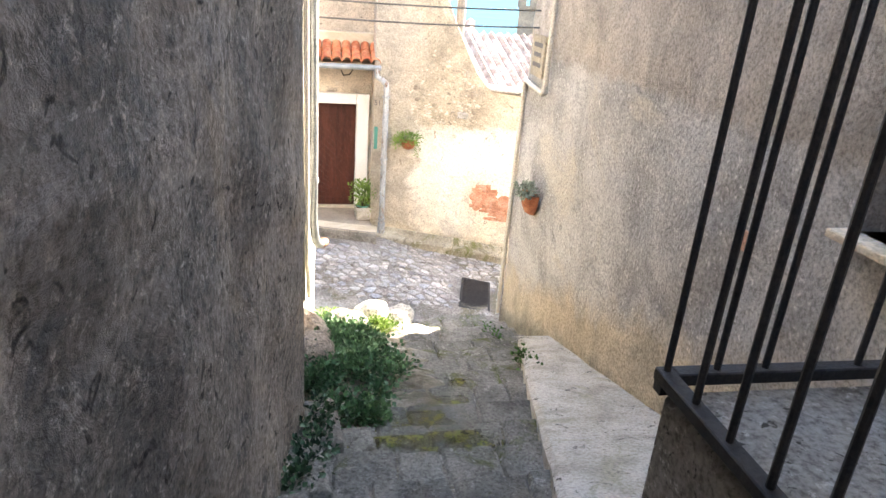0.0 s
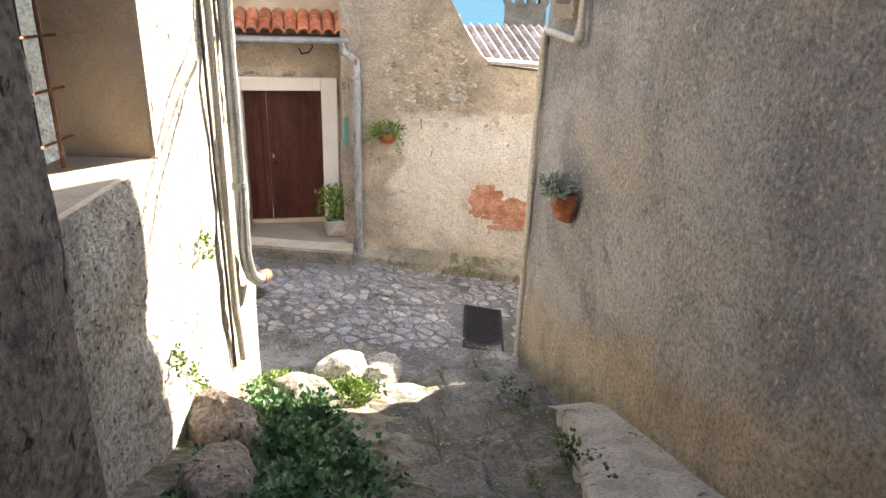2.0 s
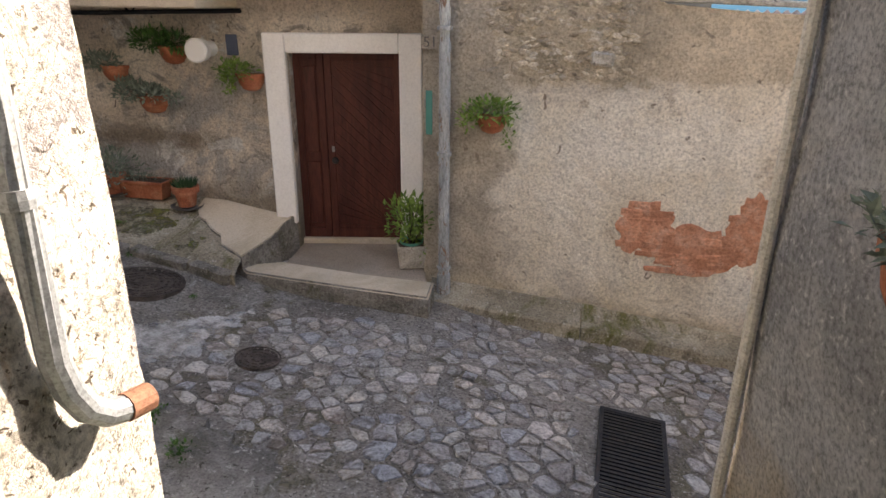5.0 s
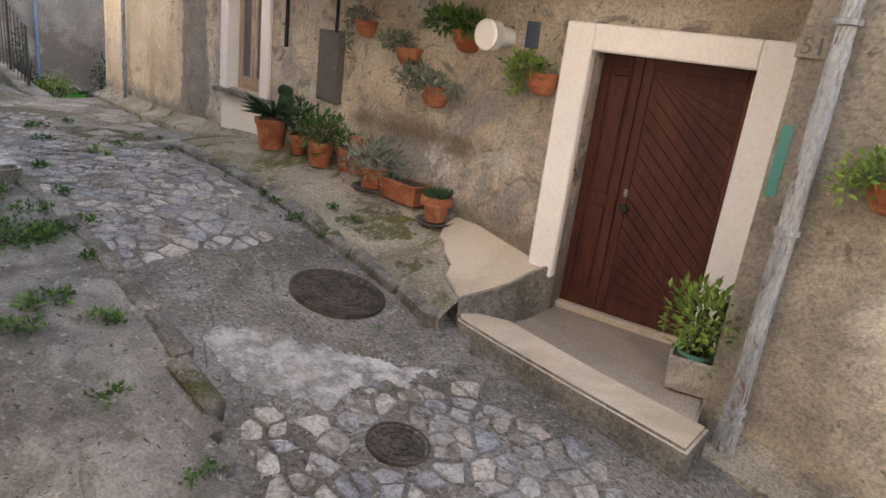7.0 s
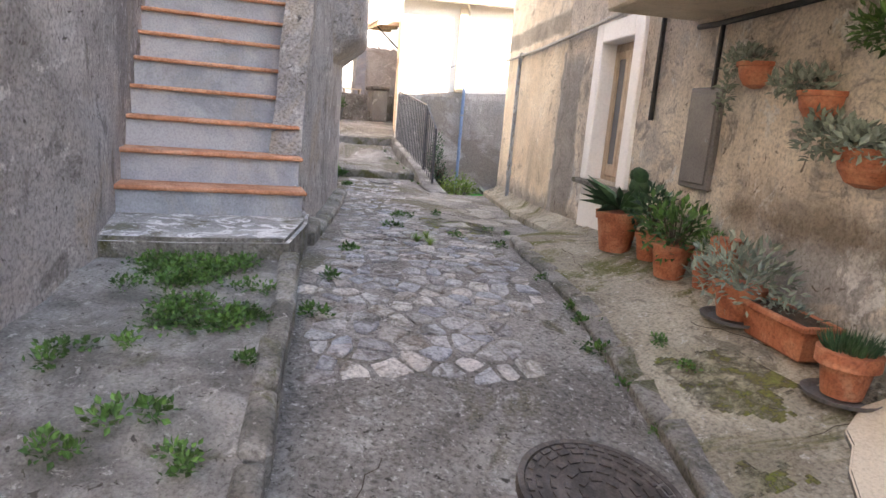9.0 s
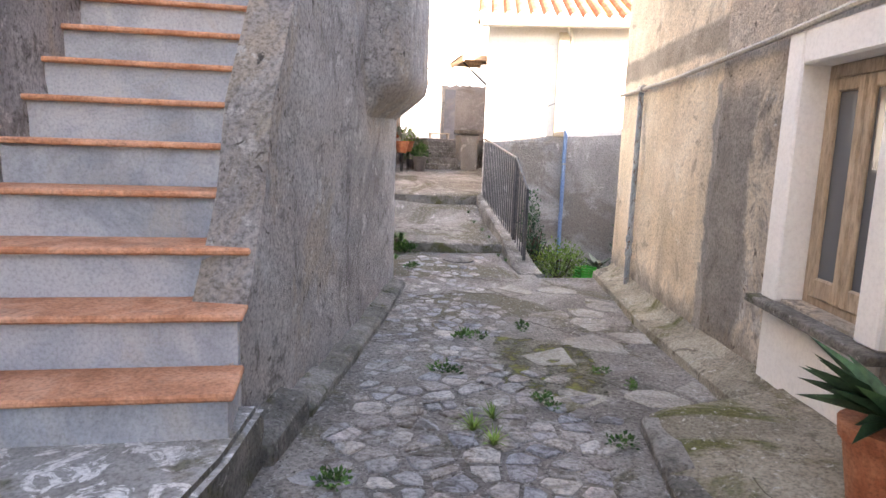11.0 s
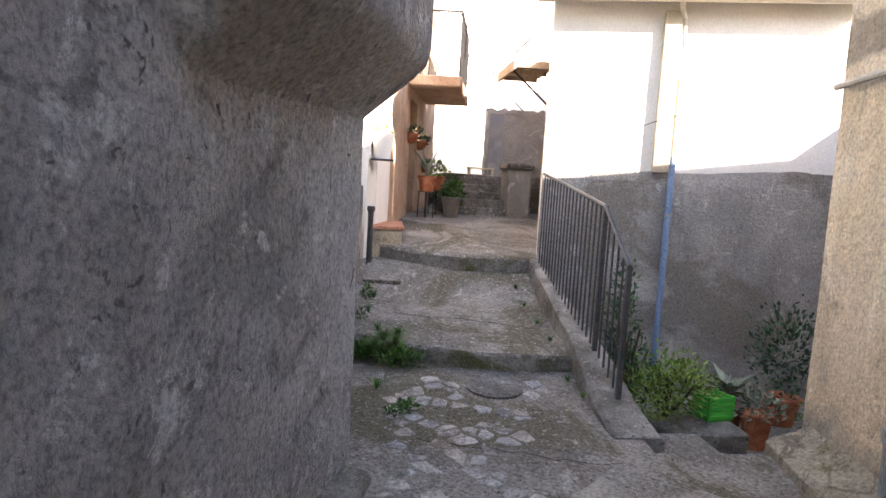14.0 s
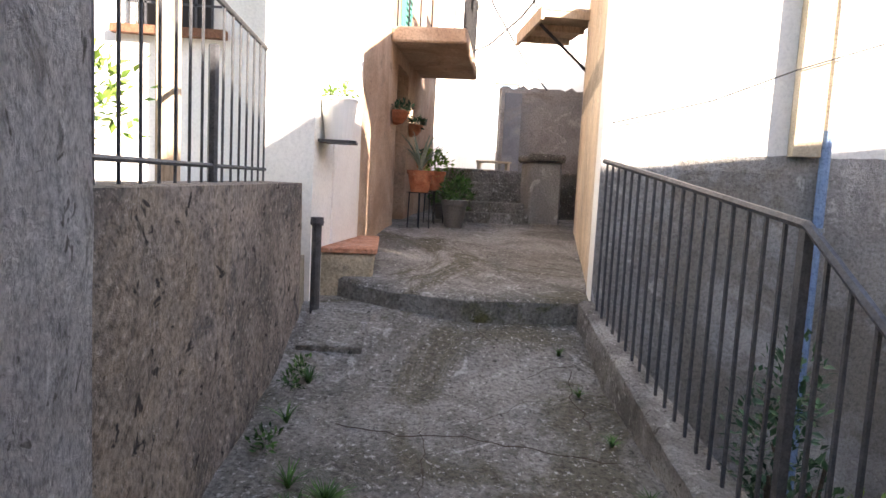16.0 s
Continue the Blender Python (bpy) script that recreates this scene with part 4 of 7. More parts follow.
for name, x0, x1, bev in (("narrow_leaf", -2.385, -2.065, 0), ("wide_leaf", -2.06, -1.265, 0)):
    leaf = part(name, boxes((x0, 12.455, 0.68, x1, 12.50, 2.695), bevel=0.006), DOOR_WOOD, d)
    fw = 0.075
    fbm_ = boxes((x0, 12.435, 0.68, x0 + fw, 12.456, 2.695), (x1 - fw, 12.435, 0.68, x1, 12.456, 2.695), (x0 + fw, 12.435, 0.68, x1 - fw, 12.456, 0.80), (x0 + fw, 12.435, 2.61, x1 - fw, 12.456, 2.695), bevel=0.006)
    part("leaf_frame", fbm_, DOOR_WOOD, leaf)
    if name == "wide_leaf":
        a0, a1, b0, b1 = x0 + fw, x1 - fw, 0.80, 2.61
        k = -0.9
        while k < b1 - b0 + 0.1:
            lo, hi = b0 + k, b0 + k + 0.115
            # a board that rises to the left across the panel
            poly = [(a0, lo + 0.62), (a1, lo), (a1, hi - 0.012), (a0, hi + 0.62 - 0.012)]
            poly = [(px, min(b1, max(b0, pz))) for px, pz in poly]
            if max(p[1] for p in poly) - min(p[1] for p in poly) > 0.02:
                bm = bmesh.new()
                f = [bm.verts.new((px, 12.452, pz)) for px, pz in poly]
                try:
                    face = bm.faces.new(f)
                    e = bmesh.ops.extrude_face_region(bm, geom=[face])
                    for v in e["geom"]:
                        if isinstance(v, bmesh.types.BMVert):
                            v.co.y -= 0.010
                    bmesh.ops.remove_doubles(bm, verts=bm.verts, dist=0.0005)
                    bmesh.ops.recalc_face_normals(bm, faces=bm.faces[:])
                    part("board", bm, DOOR_WOOD, leaf)
                except ValueError:
                    bm.free()
            k += 0.115
    else:
        part("panel", boxes((x0 + 0.09, 12.44, 0.85, x1 - 0.09, 12.455, 1.55), (x0 + 0.09, 12.44, 1.65, x1 - 0.09, 12.455, 2.55), bevel=0.008), DOOR_WOOD, leaf)
bm = lathe(bmesh.new(), [(0.012, 0), (0.012, 0.03), (0.032, 0.04), (0.038, 0.06), (0.028, 0.075), (0.001, 0.078)], 14, pose(-1.98, 12.438, 1.58, 90, 0, 0))
part("door_knob", bm, IRON, d, "black iron knob")
part("lock_plate", boxes((-2.02, 12.43, 1.66, -1.99, 12.437, 1.72)), PIPE_GREY, d, "small metal lock plate")

# number above the door
number = thing("house_number", "small house number 51 beside the door", "sign", (-0.93, 11.585, 2.84), -10.4)
part("plate", boxes((-0.085, -0.012, -0.06, 0.085, 0.0, 0.06), bevel=0.004), PALE_PLASTER, number)
cu = bpy.data.curves.new("digits", "FONT")
cu.body, cu.size, cu.extrude, cu.align_x, cu.align_y = "51", 0.13, 0.003, "CENTER", "CENTER"
cu.materials.append(BOX_GREY)
dg = new("digits", cu)
dg.parent, dg.matrix_basis = number, pose(0, -0.016, 0, 90, 0, 0)

# worn drainpipe beside the door, with its bend under the gutter
dp = thing("drainpipe", "grey drainpipe with flaking paint beside the door", "pipe")
part("pipe", tube(bmesh.new(), [(-0.80, 11.47, z) for z in (0.62, 1.2, 2.0, 2.8, 3.08)] + [(-0.81, 11.475, 3.18), (-0.88, 11.49, 3.25), (-0.96, 11.50, 3.30), (-0.98, 11.50, 3.42)], 0.052, 12), PIPE_WORN, dp)
for z in (0.72, 1.85, 2.95):
    part("bracket", lathe(bmesh.new(), [(0.062, 0), (0.068, 0.004), (0.068, 0.03), (0.062, 0.034)], 14, pose(-0.80, 11.47, z)), PIPE_WORN, dp)
    part("wall_pin", boxes((-0.81, 11.51, z + 0.005, -0.79, 11.61, z + 0.028)), PIPE_WORN, dp)
part("shoe", lathe(bmesh.new(), [(0.066, 0), (0.070, 0.03), (0.066, 0.2), (0.058, 0.22)], 14, pose(-0.80, 11.47, 0.46)), PIPE_WORN, dp)
teal = thing("paint_mark", "patch of teal paint on the plaster", "paint", (-0.93, 11.60, 2.22))
part("patch", boxes((-0.045, -0.006, -0.20, 0.015, 0.02, 0.20), bevel=0.002), TEAL, teal)

# tiled canopy above the door
can = thing("tile_canopy", "little roof of terracotta tiles above the door", "roof")
part("slab", boxes((-2.86, 11.72, 3.42, -0.93, 12.2, 3.47), bevel=0.01), SILL, can)
bm = bmesh.new()
tube(bm, [(-2.9, 11.56, 3.42), (-0.90, 11.50, 3.44)], 0.045, 10)
part("gutter", bm, PIPE_GREY, can, "grey metal gutter")
for k in range(12):
    x = -2.80 + 0.165 * k
    for r in range(2):
        bm = bmesh.new()
        seg = 8
        ya, yb, za, zb = (11.60 + 0.27 * r, 11.93 + 0.27 * r, 3.50 + 0.13 * r, 3.66 + 0.13 * r)
        ring = []
        for y, z, rr in ((ya, za, 0.088), (yb, zb, 0.072)):
            ring.append([bm.verts.new((x + rr * math.cos(math.pi * i / seg), y, z + rr * math.sin(math.pi * i / seg))) for i in range(seg + 1)])
        inner = []
        for y, z, rr in ((ya, za, 0.074), (yb, zb, 0.058)):
            inner.append([bm.verts.new((x + rr * math.cos(math.pi * i / seg), y, z + rr * math.sin(math.pi * i / seg))) for i in range(seg + 1)])
        for i in range(seg):
            bm.faces.new((ring[0][i], ring[0][i + 1], ring[1][i + 1], ring[1][i]))
            bm.faces.new((inner[0][i + 1], inner[0][i], inner[1][i], inner[1][i + 1]))
            bm.faces.new((ring[0][i + 1], ring[0][i], inner[0][i], inner[0][i + 1]))
        part("roof_tile", bm, ROOF_TILE, can, smooth=False)
part("flashing", boxes((-2.9, 12.1, 3.72, -0.9, 12.22, 3.96), bevel=0.02), SILL, can)
part("side_cheek", boxes((-0.95, 11.75, 3.42, -0.86, 12.2, 3.85), bevel=0.02), SILL, can)
hook = thing("iron_hook", "curled iron bracket above the door", "bracket")
part("arm", tube(bmesh.new(), [(-1.55, 12.2, 3.28), (-1.52, 12.05, 3.22), (-1.42, 11.95, 3.25), (-1.36, 11.93, 3.33), (-1.40, 11.95, 3.38)], 0.012, 6), IRON, hook)

# manhole covers and grate
def manhole(label, at, r, rings, tilt, pattern):
    p = thing("manhole_cover", label, "manhole cover", at)
    p.matrix_world = pose(*at, 0, tilt, 20)
    part("rim", lathe(bmesh.new(), [(r, -0.05), (r, 0.012), (r * 0.93, 0.012), (r * 0.92, -0.004), (r * 0.92, -0.05)], 40), CAST_IRON, p)
    part("lid", lathe(bmesh.new(), [(r * 0.91, -0.05), (r * 0.91, 0.004), (r * 0.86, 0.006), (0.001, 0.006)], 40), CAST_IRON, p)
    bm = bmesh.new()
    for k, rr in enumerate(rings):
        n = pattern[k]
        for i in range(n):
            a0, a1 = 2 * math.pi * i / n, 2 * math.pi * (i + 0.72) / n
            box(bm, -rr * (a1 - a0) / 2, -0.012, 0.003, rr * (a1 - a0) / 2, 0.012, 0.014, m=pose(rr * math.cos((a0 + a1) / 2), rr * math.sin((a0 + a1) / 2), 0, 0, 0, math.degrees((a0 + a1) / 2) + 90))
    part("tread_pattern", bm, CAST_IRON, p, "raised pattern")
    return p


manhole("large round cast-iron manhole cover in the street", (-3.53, 10.94, street_z(-3.53, 10.94) + 0.014), 0.36, [0.09, 0.15, 0.21, 0.27, 0.31], 9.5, [8, 12, 18, 24, 28])
manhole("small rusty round manhole cover among the stones", (-2.24, 10.03, street_z(-2.24, 10.03) + 0.006), 0.18, [0.05, 0.095, 0.14], 8.0, [6, 12, 16])
grate = thing("drain_grate", "black iron drain grate in the street", "grate", (0.53, 9.22, street_z(0.53, 9.22) + 0.012))
grate.matrix_world = pose(0.53, 9.20, street_z(0.53, 9.20) + 0.02, 0, 6, -14)
part("grate_frame", boxes((-0.24, -0.55, -0.05, 0.24, -0.51, 0.012), (-0.24, 0.51, -0.05, 0.24, 0.55, 0.012), (-0.24, -0.51, -0.05, -0.21, 0.51, 0.012), (0.21, -0.51, -0.05, 0.24, 0.51, 0.012)), IRON, grate)
# Black bottom imitates the shade below the bars.
part("well", boxes((-0.21, -0.51, -0.09, 0.21, 0.51, -0.05)), DARK, grate)
for k in range(26):
    y = -0.495 + 0.04 * k
    part("bar", boxes((-0.21, y - 0.011, -0.045, 0.21, y + 0.011, 0.006)), IRON, grate)

# ---- pots along the wall ----
R = random.Random(4)


def on_platform(x, out):
    p = facade(x, out)
    return (p.x, p.y, platform_z(p.x, p.y))


p = floor_pot("large terracotta pot with a spiky green plant", on_platform(-6.19, 0.27), 0.19, 0.34)
part("leaves", rosette(bmesh.new(), (0, 0, 0.36), 60, 0.34, R, 0.20, 0.8), LEAF_DEEP, p)
bm = bmesh.new()
for k, (x, y, z, s) in enumerate([(0.12, 0.05, 0.42, 0.10), (0.15, 0.06, 0.57, 0.09), (0.09, 0.08, 0.66, 0.075), (0.19, 0.03, 0.67, 0.07)]):
    r = bmesh.ops.create_icosphere(bm, subdivisions=2, radius=1)
    bmesh.ops.transform(bm, matrix=pose(x, y, z, 10 * k, 0, 40) @ Matrix.Diagonal((s, s * 0.3, s * 1.1, 1)), verts=r["verts"])
part("cactus", bm, LEAF_DEEP, p, "flat green cactus pads")
p = floor_pot("small terracotta pot with a leafy shrub", on_platform(-5.78, 0.16), 0.12, 0.22)
part("leaves", leafage(bmesh.new(), (0, 0, 0.38), (0.20, 0.18, 0.22), 240, 0.07, R), LEAF_DEEP, p)
part("stem_cluster", stems(bmesh.new(), (0, 0, 0.18), 8, 0.3, 0.14, R), SOIL, p)
p = floor_pot("terracotta pot with an overhanging leafy shrub", on_platform(-5.30, 0.22), 0.15, 0.25)
part("leaves", leafage(bmesh.new(), (0, 0, 0.36), (0.32, 0.26, 0.22), 420, 0.065, R), LEAF, p)
part("stem_cluster", stems(bmesh.new(), (0, 0, 0.2), 10, 0.28, 0.2, R), SOIL, p)
p = floor_pot("small terracotta pot with a stubby plant", on_platform(-4.98, 0.13), 0.10, 0.24)
part("leaves", leafage(bmesh.new(), (0, 0, 0.30), (0.13, 0.12, 0.10), 120, 0.05, R), LEAF, p)
p = floor_pot("upturned brown clay pot behind the silver plant", on_platform(-4.80, 0.12), 0.10, 0.38)
p = floor_pot("terracotta pot with a spreading silver-leaved plant", on_platform(-4.38, 0.26), 0.15, 0.20, saucer=True, clay=TERRACOTTA)
part("leaves", leafage(bmesh.new(), (0, 0, 0.30), (0.36, 0.30, 0.20), 520, 0.075, R, wide=0.35), LEAF_GREY, p)
part("stem_cluster", stems(bmesh.new(), (0, 0, 0.17), 10, 0.22, 0.25, R), LEAF_GREY, p)
t_at = on_platform(-4.02, 0.20)
tr = thing("trough", "long terracotta planter trough with a low plant", "planter", t_at, FACADE_TURN, group="pots along the house wall")
bm = bmesh.new()
box(bm, -0.27, -0.10, 0, 0.27, 0.10, 0.19, bevel=0.012)
for v in bm.verts:
    if v.co.z < 0.1:
        v.co.x *= 0.88
        v.co.y *= 0.8
part("trough_body", bm, TERRACOTTA, tr)
part("rim", boxes((-0.29, -0.12, 0.165, 0.29, -0.085, 0.20), (-0.29, 0.085, 0.165, 0.29, 0.12, 0.20), (-0.29, -0.085, 0.165, -0.26, 0.085, 0.20), (0.26, -0.085, 0.165, 0.29, 0.085, 0.20), bevel=0.006), TERRACOTTA, tr)
part("soil", boxes((-0.26, -0.085, 0.17, 0.26, 0.085, 0.194)), SOIL, tr)
part("leaves", leafage(bmesh.new(), (-0.04, 0, 0.20), (0.22, 0.08, 0.05), 90, 0.06, R, wide=0.3), LEAF_GREY, tr)
p = floor_pot("ribbed terracotta pot with a heather-like plant on a dark saucer", on_platform(-3.52, 0.24), 0.13, 0.22, saucer=True, clay=TERRACOTTA)
part("band", lathe(bmesh.new(), [(0.127, 0.17), (0.140, 0.175), (0.142, 0.242), (0.127, 0.246)], 24), TERRACOTTA, p)
bm = bmesh.new()
for _ in range(420):
    a, rr = R.uniform(0, 6.28), 0.115 * math.sqrt(R.random())
    b = Vector((rr * math.cos(a), rr * math.sin(a), 0.24))
    e = b + Vector((rr * math.cos(a) * 0.4 + R.uniform(-0.02, 0.02), rr * math.sin(a) * 0.4 + R.uniform(-0.02, 0.02), R.uniform(0.05, 0.11)))
    sd = Vector((R.uniform(-1, 1), R.uniform(-1, 1), 0)) * 0.006
    bm.faces.new((bm.verts.new(b - sd), bm.verts.new(b + sd), bm.verts.new(e)))
part("leaves", bm, LEAF_DEEP, p)

# wall pots on the house
for x, z, r, label, kind in ((-4.93, 2.57, 0.14, "terracotta wall pot with a trailing succulent", "trail"), (-4.28, 2.36, 0.15, "terracotta wall pot with a grey-green succulent", "grey"),
                             (-3.88, 2.05, 0.17, "terracotta wall pot with silver succulents spilling over", "silver"), (-3.58, 2.56, 0.155, "terracotta wall pot with a bushy green succulent", "green"),
                             (-2.76, 2.32, 0.15, "terracotta wall pot with a yellow-green plant", "yellow")):
    w = wall_pot(label, tuple(facade(x, 0.012, z)), FACADE_TURN, r, r * 1.15)
    bm = bmesh.new()
    if kind == "trail":
        leafage(bm, (-0.05, -0.08, 0.19), (0.19, 0.12, 0.08), 240, 0.05, R)
        for k in range(4):
            leafage(bm, (-0.19 - 0.01 * k, -0.09, 0.14 - 0.09 * k), (0.05, 0.05, 0.07), 40, 0.045, R)
    elif kind == "grey":
        leafage(bm, (-0.10, -0.10, 0.21), (0.22, 0.13, 0.09), 330, 0.055, R)
    elif kind == "silver":
        leafage(bm, (-0.22, -0.11, 0.24), (0.18, 0.13, 0.12), 300, 0.06, R)
        leafage(bm, (0.03, -0.12, 0.22), (0.16, 0.12, 0.09), 260, 0.06, R)
        leafage(bm, (0.28, -0.10, 0.18), (0.10, 0.08, 0.06), 110, 0.055, R)
    elif kind == "green":
        leafage(bm, (-0.20, -0.12, 0.24), (0.22, 0.14, 0.12), 420, 0.065, R, wide=0.35)
        leafage(bm, (0.08, -0.12, 0.23), (0.18, 0.13, 0.10), 300, 0.065, R, wide=0.35)
    else:
        leafage(bm, (-0.12, -0.11, 0.20), (0.22, 0.13, 0.12), 300, 0.055, R)
        leafage(bm, (-0.20, -0.12, 0.08), (0.06, 0.06, 0.11), 80, 0.05, R)
    part("leaves", bm, LEAF_YELLOW if kind == "yellow" else LEAF if kind == "green" else LEAF_GREY, w)

# wall pot on the pale wall east of the drainpipe
w = wall_pot("terracotta wall pot with bright trailing greenery", (-0.37, 11.495, 2.06), -10.4, 0.145, 0.17, group="")
bm = leafage(bmesh.new(), (0.0, -0.11, 0.22), (0.28, 0.14, 0.12), 330, 0.055, R)
leafage(bm, (-0.22, -0.12, 0.12), (0.08, 0.06, 0.10), 60, 0.05, R)
leafage(bm, (0.17, -0.12, 0.02), (0.05, 0.05, 0.14), 40, 0.05, R)
part("leaves", bm, LEAF_YELLOW, w)
# wall pot in the alley
w = wall_pot("terracotta wall pot with a drooping grey succulent", (0.585, 7.12, 2.36), -91.7, 0.17, 0.26, group="")
bm = bmesh.new()
leafage(bm, (0.08, -0.14, 0.32), (0.20, 0.14, 0.08), 260, 0.06, R)
part("leaves", bm, LEAF_GREY, w)

# stone pot with shrub on the doorstep
p = thing("stone_planter", "square pebble-dash planter with a bushy green shrub", "planter", (-1.13, 11.72, 0.655), 8)
bm = boxes((-0.15, -0.13, 0, 0.15, 0.13, 0.24), bevel=0.012)
for v in bm.verts:
    if v.co.z < 0.1:
        v.co.x *= 0.88
        v.co.y *= 0.88
part("planter_body", bm, LEDGE, p, "pebble-dash concrete box")
part("soil", boxes((-0.13, -0.11, 0.22, 0.13, 0.11, 0.245)), SOIL, p)
part("inner_pot", lathe(bmesh.new(), [(0.10, 0.20), (0.125, 0.275), (0.115, 0.275), (0.095, 0.22)], 18), TEAL, p, "green plastic inner pot")
bm = leafage(bmesh.new(), (0.0, 0.0, 0.50), (0.27, 0.25, 0.24), 620, 0.065, R)
leafage(bm, (0.12, -0.03, 0.22), (0.12, 0.12, 0.20), 160, 0.06, R)
part("leaves", bm, LEAF_YELLOW, p)
part("stem_cluster", stems(bmesh.new(), (0, 0, 0.22), 14, 0.4, 0.18, R), SOIL, p)

# window with white surround
FT = FACADE_TURN
win = thing("window_1", "tall window with pale wooden frame and white surround", "window", tuple(facade(-7.29, 0.0, 1.72)), FT, kind="structure")
part("window_surround", boxes((-0.60, -0.045, -0.02, -0.41, 0.28, 1.60), (0.41, -0.045, -0.02, 0.60, 0.28, 1.60), (-0.41, -0.045, 1.40, 0.41, 0.28, 1.60), bevel=0.012), WHITE_PAINT, win, "white painted surround")
part("window_sill", boxes((-0.66, -0.12, -0.07, 0.66, 0.26, -0.02), bevel=0.008), KERB, win, "grey stone sill")
part("apron", boxes((-0.58, -0.03, -0.55, 0.58, 0.02, -0.07), bevel=0.01), WHITE_PAINT, win)
part("window_frame", boxes((-0.41, 0.12, -0.02, -0.34, 0.20, 1.40), (0.34, 0.12, -0.02, 0.41, 0.20, 1.40), (-0.34, 0.12, 1.32, 0.34, 0.20, 1.40), (-0.34, 0.12, -0.02, 0.34, 0.20, 0.05), bevel=0.008), PALE_WOOD, win)
for x0, x1 in ((-0.335, -0.005), (0.005, 0.335)):
    sash = part("sash", boxes((x0, 0.10, 0.05, x0 + 0.07, 0.15, 1.32), (x1 - 0.07, 0.10, 0.05, x1, 0.15, 1.32), (x0 + 0.07, 0.10, 1.24, x1 - 0.07, 0.15, 1.32), (x0 + 0.07, 0.10, 0.05, x1 - 0.07, 0.15, 0.17), bevel=0.01), PALE_WOOD, win)
    part("pane", boxes((x0 + 0.065, 0.122, 0.165, x1 - 0.065, 0.128, 1.245)), GLASS, sash)
    part("blind", boxes((x0 + 0.06, 0.14, 0.16, x1 - 0.06, 0.145, 1.25)), CURTAIN, sash, "cream inner blind")

# meter box
mb = thing("meter_box", "brown grey metal meter box on the wall", "meter box", tuple(facade(-5.52, 0.0, 1.86)), FT)
part("box_body", boxes((-0.21, -0.03, 0, 0.21, 0.06, 0.74), bevel=0.008), BOX_GREY, mb)
part("box_door", boxes((-0.18, -0.042, 0.04, 0.18, -0.028, 0.70), bevel=0.005), BOX_GREY, mb)
part("lock", lathe(bmesh.new(), [(0.012, 0), (0.012, 0.01), (0.001, 0.011)], 10, pose(0.15, -0.042, 0.36, 90, 0, 0)), PIPE_GREY, mb)

# flue pipe and grille
fl = thing("flue_vent", "short white flue pipe sticking out of the wall", "vent", tuple(facade(-3.17, -0.06, 2.72)), FT)
part("duct", lathe(bmesh.new(), [(0.075, -0.05), (0.075, 0.24)], 20, pose(0, 0, 0, 90, 0, 0)), WHITE_PLASTIC, fl)
for k in range(3):
    part("fin", lathe(bmesh.new(), [(0.075, 0.235 + 0.03 * k), (0.11, 0.24 + 0.03 * k), (0.11, 0.252 + 0.03 * k), (0.075, 0.256 + 0.03 * k)], 24, pose(0, 0, 0, 90, 0, 0)), WHITE_PLASTIC, fl)
part("cap", lathe(bmesh.new(), [(0.08, 0.325), (0.118, 0.33), (0.118, 0.35), (0.10, 0.36), (0.001, 0.362)], 24, pose(0, 0, 0, 90, 0, 0)), WHITE_PLASTIC, fl)
gr = thing("vent_grille", "small dark blue vent grille", "vent", tuple(facade(-2.94, 0.0, 2.66)), FT)
part("grille_frame", boxes((-0.06, -0.02, 0, 0.06, 0.02, 0.20), bevel=0.004), BLUE_GRILL, gr)
for k in range(7):
    part("slat", boxes((-0.05, -0.028, 0.018 + 0.025 * k, 0.05, -0.018, 0.030 + 0.025 * k)), BLUE_GRILL, gr)
vent_hole = thing("wall_hole", "dark round vent hole in the plaster", "vent", tuple(facade(-4.02, 0.0, 3.12)), FT)
# Black disc gives the hole its shade.
part("ring", lathe(bmesh.new(), [(0.055, -0.02), (0.065, 0.012), (0.05, 0.014), (0.048, -0.01), (0.001, -0.01)], 16, pose(0, 0, 0, 90, 0, 0)), DARK, vent_hole)

# balcony over the window with washing and black pipe beneath
bal = thing("balcony", "concrete balcony slab with iron railing on the house", "balcony", tuple(facade(-5.88, 0.0, 3.08)), FT)
part("slab", boxes((0.0, -0.72, 0.03, 3.1, 0.05, 0.24), bevel=0.015), SILL, bal)
part("drip_edge", boxes((-0.015, -0.735, 0.20, 3.115, -0.705, 0.26), (-0.015, -0.705, 0.20, 0.012, 0.0, 0.26)), SILL, bal)
for k in range(23):
    part("bar", rod(bmesh.new(), (0.04 + 0.135 * k, -0.68, 0.24), (0.04 + 0.135 * k, -0.68, 1.18), 0.008, 6), IRON, bal)
for k in range(5):
    part("bar", rod(bmesh.new(), (0.04, -0.58 + 0.13 * k, 0.24), (0.04, -0.58 + 0.13 * k, 1.18), 0.008, 6), IRON, bal)
part("handrail", boxes((0.02, -0.70, 1.17, 3.08, -0.66, 1.20), (0.02, -0.66, 1.17, 0.06, 0.0, 1.20)), IRON, bal)
RED_CLOTH = mat("red_cloth", [(0.42, 0.015, 0.015), (0.52, 0.025, 0.02)], 0.9, scale=6, fine=80, bump=0.2)
